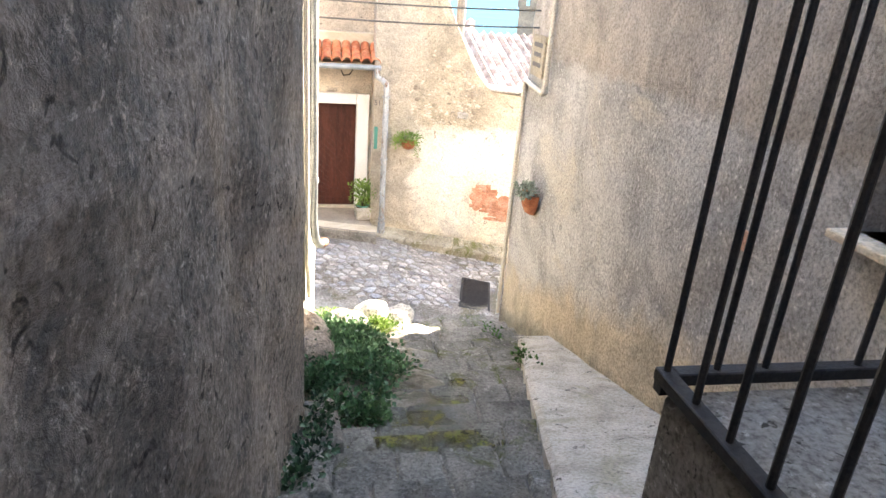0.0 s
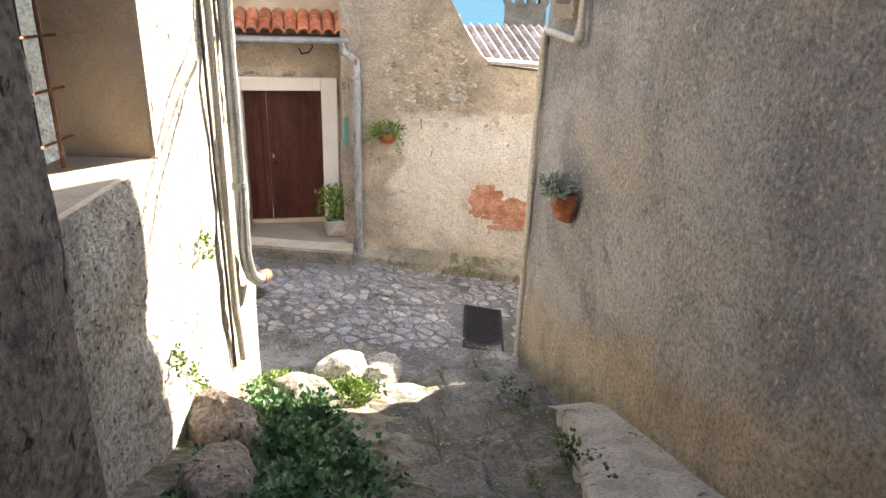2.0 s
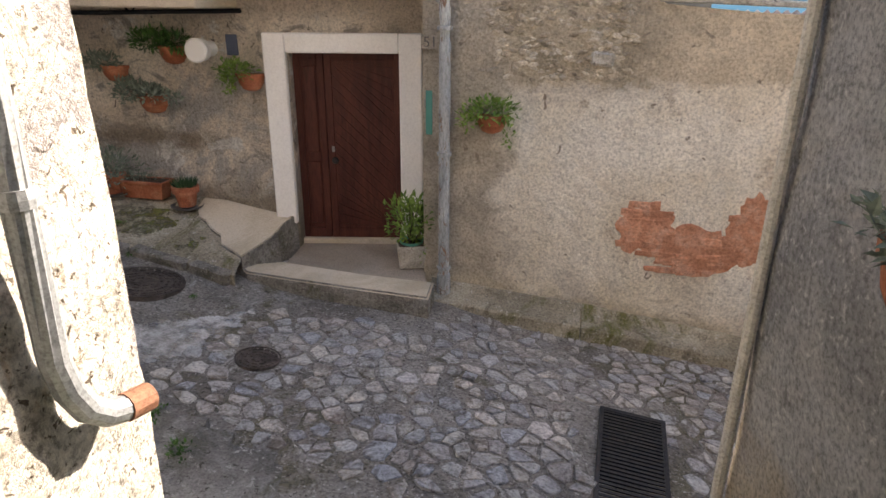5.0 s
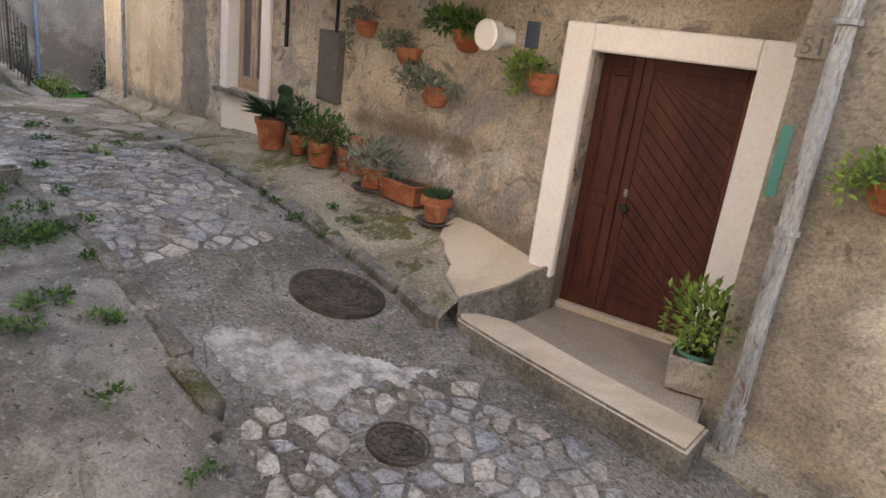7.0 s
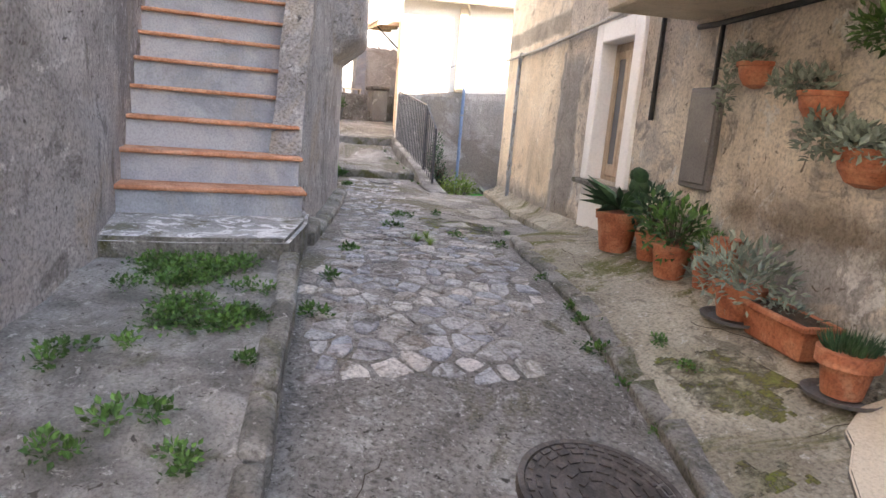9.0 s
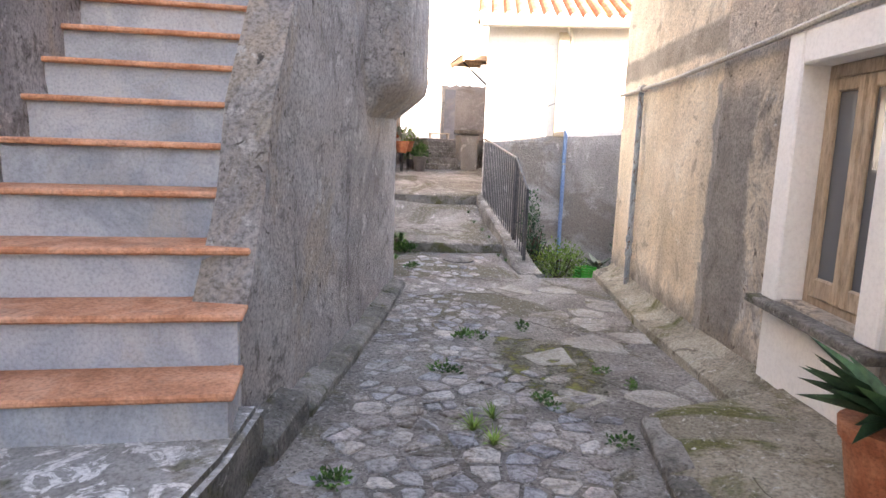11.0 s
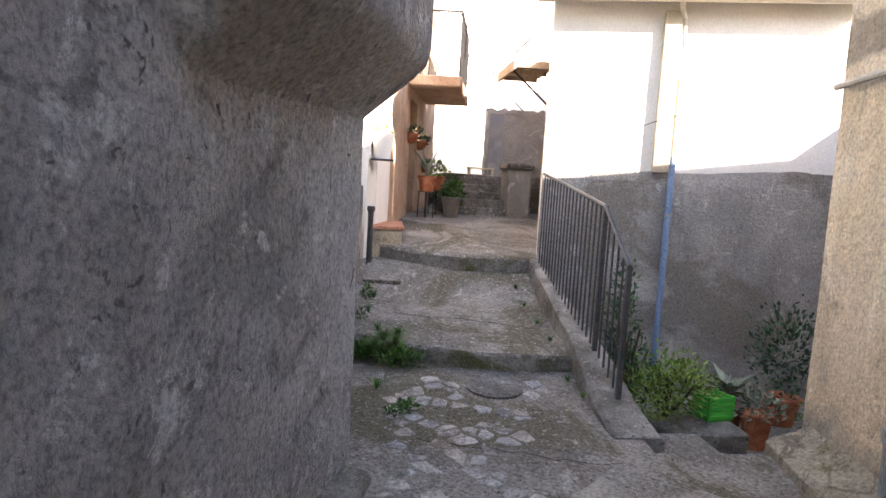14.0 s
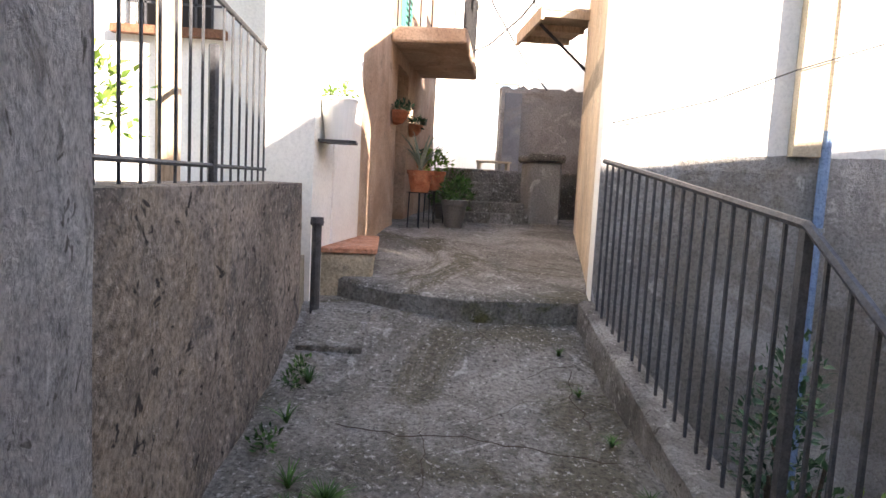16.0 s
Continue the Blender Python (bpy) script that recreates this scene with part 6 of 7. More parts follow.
for k in range(15):
    x = -12.25 - 3.65 * k / 14
    zt = lerp_table([(-15.9, 1.70), (-14.2, 1.38), (-13.4, 1.24), (-12.7, 1.02), (-12.25, 0.95)], x) + 0.012 * fbm(x, 0, 4, 3)
    yi = lerp_table([(-15.9, 13.24), (-13.6, 13.10), (-12.7, 13.02), (-12.25, 13.00)], x) + 0.015 * fbm(x, 3, 0, 2)
    rows.append([bm.verts.new(q) for q in ((x, yi - 0.01, 0.3), (x, yi, zt - 0.02), (x, yi + 0.03, zt), (x, 13.33, zt), (x, 13.36, zt - 0.03), (x, 13.40, 0.0))])
for u, v in zip(rows, rows[1:]):
    for i in range(5):
        bm.faces.new((u[i + 1], u[i], v[i], v[i + 1]))
bm.faces.new(rows[0])
bmesh.ops.recalc_face_normals(bm, faces=bm.faces[:])
bm.to_mesh(kw.data)
bm.free()


def rail_top(x):
    return lerp_table([(-15.75, 2.72), (-13.4, 2.43), (-12.77, 2.02)], x)


def rail_bottom(x):
    return lerp_table([(-15.9, 1.68), (-14.2, 1.37), (-13.4, 1.22), (-12.7, 1.0)], x)


fence = thing("metal_railing", "dark grey iron railing with upright bars beside the yard", "railing")
part("handrail", tube(bmesh.new(), [(-15.75, 13.30, 2.71), (-14.6, 13.27, 2.575), (-13.4, 13.23, 2.43), (-13.38, 13.23, 2.42), (-12.77, 13.22, 2.02)], 0.018, 6), GREY_IRON, fence)
x, k = -12.77, 0
while x > -15.8:
    y = 13.22 + 0.03 * (-12.77 - x)
    r = 0.018 if k in (0, 5) else 0.0068
    part("post" if k in (0, 5) else "bar", boxes((x - r, y - r, rail_bottom(x) - 0.03, x + r, y + r, rail_top(x))), GREY_IRON, fence)
    x -= 0.128
    k += 1

# white house: pilaster, pipe, base with painted shade, roof edge, cable shadow line
WD = (Vector(WH_A) - Vector(WH_B)).normalized()
WT = math.degrees(math.atan2(WD.y, WD.x))


def white(s, out, z):
    return Vector((WH_B[0] + WD.x * s + WD.y * out, WH_B[1] + WD.y * s - WD.x * out, z))


def white_run(name, s0, s1, d0, d1, z0, z1, material, label, bevel=0.004):
    bm = boxes((s0, -d1, z0, s1, -d0, z1), bevel=bevel)
    bmesh.ops.transform(bm, matrix=pose(WH_B[0], WH_B[1], 0, 0, 0, WT), verts=bm.verts)
    return setting(mesh_ob(name, bm, material), label, "trim")


# Upper grey paints the shadow on the white wall; the lower is rough render.
bm = bmesh.new()
rows = []
for k in range(24):
    s = 3.3 * k / 23
    zt = 2.76 + 0.085 * s + 0.015 * fbm(s, 0, 0, 4)
    rows.append([bm.verts.new(tuple(white(s, 0.022 + 0.012 * fbm(s, z, 1, 1.5), z if z < 2.7 else zt))) for z in [-0.4 + 0.22 * i for i in range(15)]] + [bm.verts.new(tuple(white(s, -0.02, zt)))])
for u, v in zip(rows, rows[1:]):
    for i in range(len(u) - 1):
        bm.faces.new((u[i], v[i], v[i + 1], u[i + 1]))
bmesh.ops.recalc_face_normals(bm, faces=bm.faces[:])
setting(mesh_ob("wall_base", bm, GREY_WHITE), "rough grey base render of the white house with painted shade above", "trim")
white_run("trim_pilaster", 1.24, 1.42, 0.0, 0.10, 2.80, 4.6, SILL, "white plaster chase for pipes")
bpp = thing("blue_pipe", "blue painted downpipe on the grey base", "pipe")
part("pipe", tube(bmesh.new(), [tuple(white(1.46, 0.07, z)) for z in (2.98, 2.2, 1.4, 0.3)], 0.035, 10), PIPE_BLUE, bpp)
part("bracket", lathe(bmesh.new(), [(0.045, 0), (0.045, 0.03)], 12, Matrix.Translation(white(1.46, 0.07, 2.3))), PIPE_GREY, bpp)
ugp = thing("upper_pipe", "pale downpipe from the roof gutter", "pipe")
part("pipe", tube(bmesh.new(), [tuple(white(1.46, 0.06, z)) for z in (2.98, 3.8, 4.5)] + [tuple(white(1.40, 0.14, 4.62)), tuple(white(1.35, 0.28, 4.7))], 0.032, 10), PIPE_BEIGE, ugp)
rf = thing("tiled_roof", "tiled roof edge of the white house with a gutter", "roof")
part("gutter", tube(bmesh.new(), [tuple(white(-0.15, 0.32, 4.68)), tuple(white(3.4, 0.32, 4.72))], 0.06, 10), PIPE_BEIGE, rf)
bm = boxes((-0.2, -0.34, 4.74, 3.5, 0.2, 4.78))
bmesh.ops.transform(bm, matrix=pose(WH_B[0], WH_B[1], 0, 0, 0, WT), verts=bm.verts)
part("roof_deck", bm, PALE_WOOD, rf)
for k in range(16):
    s = -0.1 + 0.225 * k
    bm = bmesh.new()
    seg = 6
    ring = [[bm.verts.new(tuple(white(s + rr * math.cos(math.pi * i / seg), o, z + rr * math.sin(math.pi * i / seg)))) for i in range(seg + 1)] for o, z, rr in ((0.36, 4.78, 0.10), (-1.4, 5.5, 0.10))]
    for i in range(seg):
        bm.faces.new((ring[0][i], ring[0][i + 1], ring[1][i + 1], ring[1][i]))
    part("roof_tile", bm, ROOF_TILE, rf)
# Dark rod drawn along the line of a cable's shadow.
cb = thing("cable_shadow_line", "thin dark rod in place of a cable's shadow on the white wall", "cable")
part("cable", tube(bmesh.new(), [tuple(white(0.05, 0.05, 2.98)), tuple(white(0.7, 0.09, 3.15)), tuple(white(1.2, 0.14, 3.36)), tuple(white(3.2, 0.16, 4.05))], 0.005, 5), IRON, cb)
# Eave added out of view; its height sets the white wall's shadow line.
wr = thing("unseen_shade_eave", "unseen eave added over the ochre corner house to shade the white wall", "roof", kind="structure")
part("eave", boxes((-12.35, 14.25, 4.83, -8.96, 24.0, 4.93)), ROOF_TILE, wr)

# sunken yard
st = thing("yard_step", "concrete step down into the sunken yard", "step", kind="structure")
part("step", boxes((-13.2, 13.42, 0.15, -12.3, 14.1, 0.62), bevel=0.02), CONCRETE, st)
part("step", boxes((-13.9, 13.42, 0.15, -13.2, 13.94, 0.42), bevel=0.02), CONCRETE, st)
tb = thing("stone_planter_box", "low concrete planter in the yard", "planter")
part("planter_wall", boxes((-14.0, 13.95, 0.15, -13.45, 14.72, 0.52), bevel=0.02), CONCRETE_WORN, tb)
cr = thing("crate", "bright green plastic crate on the low planter", "crate", (-13.86, 14.58, 0.52), 12)
part("crate_bottom", boxes((-0.11, -0.13, 0, 0.11, 0.13, 0.02)), GREEN_PLASTIC, cr)
for k in range(5):
    z = 0.02 + 0.042 * k
    part("slat", boxes((-0.12, -0.14, z, 0.12, -0.125, z + 0.03), (-0.12, 0.125, z, 0.12, 0.14, z + 0.03), (-0.12, -0.125, z, -0.105, 0.125, z + 0.03), (0.105, -0.125, z, 0.12, 0.125, z + 0.03)), GREEN_PLASTIC, cr)
for sx in (-1, 1):
    for sy in (-1, 1):
        part("corner_post", boxes((sx * 0.104 - 0.014, sy * 0.124 - 0.014, 0, sx * 0.104 + 0.014, sy * 0.124 + 0.014, 0.23)), GREEN_PLASTIC, cr)
RY = random.Random(8)
bu = thing("bush", "yellow-green bush with small leaves in the yard", "bush", (-13.85, 14.12, 0.5))
part("stem_cluster", stems(bmesh.new(), (0, 0, 0), 14, 0.5, 0.3, RY, 0.01), SOIL, bu)
bm = bmesh.new()
for c, s, n in (((0.0, 0.0, 0.32), (0.42, 0.42, 0.32), 900), ((-0.15, 0.25, 0.25), (0.3, 0.3, 0.25), 380), ((0.15, -0.25, 0.3), (0.28, 0.28, 0.26), 380)):
    leafage(bm, c, s, n, 0.055, RY)
part("leaves", bm, LEAF_YELLOW, bu)
b2 = thing("bush", "dark green bush behind the railing", "bush", (-14.0, 13.72, 0.42))
part("stem_cluster", stems(bmesh.new(), (0, 0, 0), 14, 0.9, 0.3, RY, 0.01), SOIL, b2)
bm = bmesh.new()
for c, s, n in (((0.0, 0.0, 0.45), (0.35, 0.25, 0.45), 800), ((-0.3, 0.05, 0.85), (0.25, 0.2, 0.45), 420), ((-0.1, 0.0, 1.25), (0.16, 0.14, 0.3), 160)):
    leafage(bm, c, s, n, 0.055, RY)
part("leaves", bm, LEAF_DEEP, b2)
p = floor_pot("terracotta pot with a silver plant in the yard", (-13.95, 15.08, 0.2), 0.15, 0.34)
part("leaves", leafage(bmesh.new(), (0, 0, 0.40), (0.24, 0.24, 0.15), 320, 0.06, RY), LEAF_GREY, p)
p = floor_pot("terracotta pot with a leafy plant in the yard", (-13.7, 15.75, 0.2), 0.16, 0.28)
part("leaves", leafage(bmesh.new(), (0, 0, 0.42), (0.36, 0.36, 0.30), 620, 0.07, RY), LEAF, p)
p = floor_pot("terracotta pot with a dark climbing plant in the yard", (-14.6, 15.75, 0.2), 0.20, 0.30)
part("leaves", leafage(bmesh.new(), (0, 0, 0.75), (0.4, 0.4, 0.6), 700, 0.07, RY), LEAF_DEEP, p)
p = floor_pot("terracotta pot with a succulent near the crate", (-14.25, 14.95, 0.2), 0.17, 0.34)
part("leaves", rosette(bmesh.new(), (0, 0, 0.42), 40, 0.3, RY, 0.25, 0.9), LEAF_GREY, p)

# corbel under the stair house
sd = (Vector((-11.75, 11.30)) - Vector((-7.25, 10.12))).normalized()
bm = bmesh.new()
rows = []
for o, z in [(-0.03, 2.80), (0.03, 2.86), (0.14, 2.95), (0.26, 3.05), (0.33, 3.12), (0.35, 3.20), (0.35, 3.8), (0.35, 7.4)]:
    row = []
    for s, f in ((2.85, 0.0), (2.95, 0.8), (3.1, 1.0), (3.9, 1.0), (4.6, 1.0)):
        c = Vector((-7.25, 10.12)) + sd * s
        row.append(bm.verts.new((c.x + sd.y * (o * f if f else -0.08), c.y - sd.x * (o * f if f else -0.08), z)))
    for a in (20, 45, 70, 95):
        ang = math.radians(105 + a)
        row.append(bm.verts.new((-11.72 + math.cos(ang) * o, 11.28 + math.sin(ang) * o, z)))
    rows.append(row)
for u, v in zip(rows, rows[1:]):
    for i in range(len(u) - 1):
        bm.faces.new((u[i], u[i + 1], v[i + 1], v[i]))
bmesh.ops.recalc_face_normals(bm, faces=bm.faces[:])
setting(mesh_ob("trim_corbel", bm, GREY_PLASTER, smooth=True), "rounded plaster corbel at the house corner", "trim")
# sloping plinth at the foot of the passage wall
pl = thing("plinth", "low sloping cement plinth along the passage wall", "plinth", kind="structure")
for k in range(7):
    s0 = 0.65 * k
    q = Vector((-7.25, 10.12)) + sd * (s0 + 0.32)
    bm = boxes((-0.33, -0.2, -0.3, 0.33, 0.17, 0.13 if k else 0.2), bevel=0.025)
    for v in bm.verts:
        if v.co.y > 0 and v.co.z > 0:
            v.co.z -= 0.05
        v.co += Vector((0, noise.noise(v.co * 5 + Vector((k, 0, 0))), noise.noise(v.co * 5 + Vector((0, k, 0))))) * 0.015
    bmesh.ops.transform(bm, matrix=pose(q.x, q.y, street_z(q.x, q.y + 0.2), 0, 0, math.degrees(math.atan2(sd.y, sd.x))+180), verts=bm.verts)
    part("plinth_stone", bm, KERB, pl)

# terrace railing and things on it
trl = thing("terrace_railing", "dark iron railing on the terrace wall", "railing")
part("top_rail", tube(bmesh.new(), [(-13.05, 10.97, 3.33), (-13.9, 10.97, 3.33), (-15.85, 10.97, 3.33)], 0.016, 6), GREY_IRON, trl)
part("bottom_rail", tube(bmesh.new(), [(-13.05, 10.97, 2.53), (-15.9, 10.97, 2.53)], 0.012, 6), GREY_IRON, trl)
for k in range(16):
    x = -13.1 - 0.183 * k
    part("post" if k in (8, 15) else "bar", rod(bmesh.new(), (x, 10.97, 2.42), (x, 10.97, 3.33 if k != 8 else 3.1), 0.025 if k == 8 else 0.007, 6), GREY_IRON, trl)
tp = thing("terrace_post", "square rusty brown post on the terrace", "post")
part("post", boxes((-15.55, 10.4, 2.35, -15.43, 10.52, 7.0), bevel=0.008), PALE_WOOD, tp)
tpl = floor_pot("yellow-green potted plant on the terrace", (-15.2, 9.9, 2.35), 0.2, 0.25)
part("leaves", leafage(bmesh.new(), (0, 0, 0.55), (0.5, 0.5, 0.4), 600, 0.08, RY), LEAF_YELLOW, tpl)
tw = thing("window_4", "barred window with a brown sill above the terrace", "window", kind="structure")
# Black panel in place of the room's shade.
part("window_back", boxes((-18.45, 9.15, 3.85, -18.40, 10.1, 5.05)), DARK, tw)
part("window_sill", boxes((-18.22, 9.05, 3.80, -18.08, 10.15, 3.88)), RUST, tw)
part("window_bars", boxes(*[(-18.16, 9.2 + 0.16 * k, 3.88, -18.14, 9.22 + 0.16 * k, 5.0) for k in range(6)], (-18.16, 9.2, 4.1, -18.14, 10.1, 4.12), (-18.16, 9.2, 4.7, -18.14, 10.1, 4.72)), GREY_IRON, tw)

# white door and pot beyond the terrace
wdv = thing("door_2", "white metal door beside the terrace", "door", (-17.50, 11.56, 1.98), 0, kind="structure")
D2 = (Vector((-17.55, 11.54)) - Vector((-16.3, 11.25))).normalized()


def along(s, out, z):
    return Vector((-16.3 + D2.x * s + D2.y * out, 11.25 + D2.y * s - D2.x * out, z))


for ob_, (s0, s1, z0, z1, m_) in zip(("leaf", "grille"), ((0.45, 1.15, 1.95, 3.35, WHITE_PAINT), (0.5, 1.1, 3.45, 3.85, GREY_IRON))):
    bm = bmesh.new()
    if ob_ == "leaf":
        box(bm, s0, -0.03, z0, s1, 0.02, z1, bevel=0.006)
    else:
        for k in range(10):
            box(bm, s0, -0.03, z0 + 0.04 * k, s1, -0.015, z0 + 0.04 * k + 0.012)
    bmesh.ops.transform(bm, matrix=pose(-16.3, 11.25, 0, 0, 0, math.degrees(math.atan2(D2.y, D2.x)) + 180) @ Matrix.Diagonal((-1, 1, 1, 1)), verts=bm.verts)
    bmesh.ops.recalc_face_normals(bm, faces=bm.faces[:])
    o = part(ob_, bm, m_, wdv)
    o.matrix_parent_inverse = wdv.matrix_world.inverted()
bk = thing("bucket", "cream bucket planter hung on the white wall", "planter", (-16.45, 11.42, 2.78))
part("pail", lathe(bmesh.new(), [(0.10, 0), (0.14, 0.30), (0.148, 0.30), (0.148, 0.315), (0.13, 0.315), (0.12, 0.25), (0.001, 0.25)], 20), WHITE_PLASTIC, bk)
part("leaves", leafage(bmesh.new(), (0, 0, 0.36), (0.13, 0.13, 0.08), 90, 0.05, RY), LEAF_YELLOW, bk)
part("bracket", boxes((-0.16, -0.14, -0.02, 0.16, 0.14, 0.0)), GREY_IRON, bk)
stp = thing("entrance_step", "low step with a brick edge before the white door", "step", kind="structure")
part("step", boxes((-17.7, 11.1, 1.45, -16.55, 11.72, 1.90), bevel=0.015), PALE_PLASTER, stp)
part("edging", boxes((-17.72, 11.08, 1.90, -16.53, 11.75, 1.945), bevel=0.008), BRICK_RED, stp)
dpp = thing("dark_pipe", "short dark downpipe at the terrace corner", "pipe")
part("pipe", tube(bmesh.new(), [(-16.05, 11.32, 1.40), (-16.05, 11.32, 2.2)], 0.035, 10), GREY_IRON, dpp)
part("collar", lathe(bmesh.new(), [(0.045, 0), (0.05, 0.02), (0.045, 0.06)], 12, pose(-16.05, 11.32, 2.15)), GREY_IRON, dpp)
cov = setting(mesh_ob("hatch", boxes((-0.30, -0.21, -0.05, 0.30, 0.21, 0.012), bevel=0.005), CONCRETE), "square cement hatch cover in the ramp", "hatch")
cov.matrix_world = pose(-15.75, 11.50, lerp_table(MIDDLE, -15.75) + 0.014, 0, 12, -4)

# balcony and pots on the orange wall
OD = (Vector((-23.5, 12.6)) - Vector((-17.55, 11.54))).normalized()
OT = math.degrees(math.atan2(OD.y, OD.x)) + 180


def orange(s, out, z):
    return Vector((-17.55 + OD.x * s + OD.y * out, 11.54 + OD.y * s - OD.x * out, z))


b = thing("balcony", "orange balcony with iron bars and green shutters behind", "balcony", tuple(orange(1.35, 0.0, 4.05)), OT)
part("slab", boxes((-2.6, 0.0, 0.0, 0.0, 0.85, 0.17), bevel=0.02), ORANGE_WALL, b)
for k in range(20):
    part("bar", boxes((-0.04 - 0.13 * k, 0.80, 0.17, -0.025 - 0.13 * k, 0.815, 1.15)), IRON, b)
for k in range(6):
    part("bar", boxes((-0.03, 0.05 + 0.13 * k, 0.17, -0.015, 0.065 + 0.13 * k, 1.15)), IRON, b)
part("handrail", boxes((-2.6, 0.79, 1.15, -0.01, 0.825, 1.18), (-0.035, 0.0, 1.15, -0.01, 0.79, 1.18)), IRON, b)
sh = thing("shutter", "dark green louvred shutter", "shutter", tuple(orange(1.9, 0.03, 4.22)), OT, kind="structure")
part("stile", boxes((-0.55, -0.02, 0, -0.48, 0.03, 2.0), (-0.07, -0.02, 0, 0.0, 0.03, 2.0)), TEAL, sh)
for k in range(26):
    part("slat", boxes((-0.48, -0.01, 0.06 + 0.075 * k, -0.07, 0.03, 0.10 + 0.075 * k)), TEAL, sh)
lc = thing("cloth", "bluish cloth hung on the balcony", "laundry", tuple(orange(2.4, 0.88, 4.75)), OT)
part("fabric", boxes((-0.25, 0.0, 0.0, 0.15, 0.02, 0.55), bevel=0.006), STAIR_PLASTER, lc)
dk = thing("door_3", "doorway in the orange wall, its shade put in as a black panel", "door", kind="structure")
# No door leaf: a black panel imitates the shade within the doorway.
bm = boxes((-2.85, -0.30, 1.85, -1.85, -0.25, 3.95))
bmesh.ops.transform(bm, matrix=pose(-17.55, 11.54, 0, 0, 0, OT), verts=bm.verts)
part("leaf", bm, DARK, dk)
for s, z in ((1.65, 3.15), (2.95, 3.10), (3.9, 2.7)):
    w = wall_pot("terracotta pot with greenery hung on the orange wall", tuple(orange(s, 0.02, z)), OT + 180, 0.17, 0.16, group="pots on the orange wall")
    part("leaves", leafage(bmesh.new(), (0, -0.1, 0.19), (0.20, 0.12, 0.08), 120, 0.06, RY), LEAF_DEEP, w)
for s, o, r, h, lab in ((1.75, 0.35, 0.16, 0.26, "terracotta pot with a spiky agave"), (2.5, 0.45, 0.14, 0.25, "terracotta pot with small leaves"), (2.15, 0.75, 0.17, 0.34, "dark plastic pot with a plant"), (3.3, 0.5, 0.15, 0.22, "low dark pot with a plant")):
    q = orange(s, o, 0)
    zz = lerp_table(UPPER, q.x)
    raised = s in (1.75, 2.5)
    if raised:
        stand = thing("plant_stand", "thin black iron plant stand", "plant stand", (q.x, q.y, zz), group="plant stands")
        part("top", lathe(bmesh.new(), [(0.15, 0.42), (0.155, 0.43), (0.001, 0.431)], 16), IRON, stand)
        for a in range(4):
            part("leg", rod(bmesh.new(), (0.13 * math.cos(a * 1.57), 0.13 * math.sin(a * 1.57), 0), (0.12 * math.cos(a * 1.57), 0.12 * math.sin(a * 1.57), 0.42), 0.008, 6), IRON, stand)
    p = floor_pot(lab + " by the orange wall", (q.x, q.y, zz + (0.431 if raised else 0)), r, h, clay=BOX_GREY if "dark" in lab else None)
    if "agave" in lab:
        part("leaves", blades(bmesh.new(), (0, 0, h), 26, 0.55, RY, 0.7, 0.022), LEAF_GREY, p)
    else:
        part("leaves", leafage(bmesh.new(), (0, 0, h + 0.10), (0.22, 0.22, 0.16), 220, 0.07, RY), LEAF_YELLOW if s == 2.5 else LEAF, p)

# wooden canopy on the right, small steps and doorway at the far end
wc = thing("wooden_canopy", "weathered wooden canopy over a doorway", "canopy")
part("deck", boxes((-20.6, 13.55, 4.58, -19.1, 14.3, 4.62)), PALE_WOOD, wc)
for x in (-20.55, -19.85, -19.15):
    part("rafter", boxes((x - 0.04, 13.53, 4.50, x + 0.04, 14.25, 4.58)), PALE_WOOD, wc)
part("fascia", boxes((-20.62, 13.51, 4.46, -19.08, 13.55, 4.62)), PALE_WOOD, wc)
part("brace", rod(bmesh.new(), (-19.4, 14.2, 3.95), (-19.4, 13.55, 4.50), 0.02, 6), IRON, wc)
ls = thing("far_steps", "grey stone steps rising at the lane's end", "stairs", kind="structure")
for k in range(5):
    part("step", boxes((-20.75 - 0.33 * k, 13.0 if k else 12.8, 1.5, -20.35 - 0.33 * k, 13.80, 2.10 + 0.145 * k), bevel=0.015), CONCRETE, ls)
part("landing", boxes((-31.4, 12.75, 1.5, -22.0, 15.6, 2.74), bevel=0.02), CONCRETE, ls)
bn = thing("bench", "sunlit yellow bench at the head of the far steps", "bench", (-22.25, 13.55, 2.74))
part("seat", boxes((-0.14, -0.28, 0.12, 0.14, 0.28, 0.15), bevel=0.005), OCHRE, bn)
part("leg", boxes((-0.12, -0.26, 0, 0.12, -0.22, 0.12)), OCHRE, bn)
part("leg", boxes((-0.12, 0.22, 0, 0.12, 0.26, 0.12)), OCHRE, bn)
fp = thing("far_pier", "dark stone pier and slab by the far steps", "pier", kind="structure")
part("pier", boxes((-21.3, 13.84, 1.6, -20.6, 14.30, 2.86), bevel=0.03), GREY_WHITE, fp)
part("slab", boxes((-21.4, 13.80, 2.86, -20.5, 14.32, 2.97), bevel=0.025), CONCRETE, fp)
fg = thing("far_bush", "green bush beside the far steps", "bush", (-20.85, 12.86, 1.97))
part("leaves", leafage(bmesh.new(), (0, 0, 0.36), (0.26, 0.20, 0.36), 360, 0.07, RY), LEAF, fg)
fd = thing("door_4", "grey door in the far house", "door", kind="structure")
part("leaf", boxes((-23.20, 13.84, 2.74, -23.12, 14.14, 4.15)), STAIR_PLASTER, fd)
wire = thing("overhead_wires", "thin overhead wires across the lane", "cable")
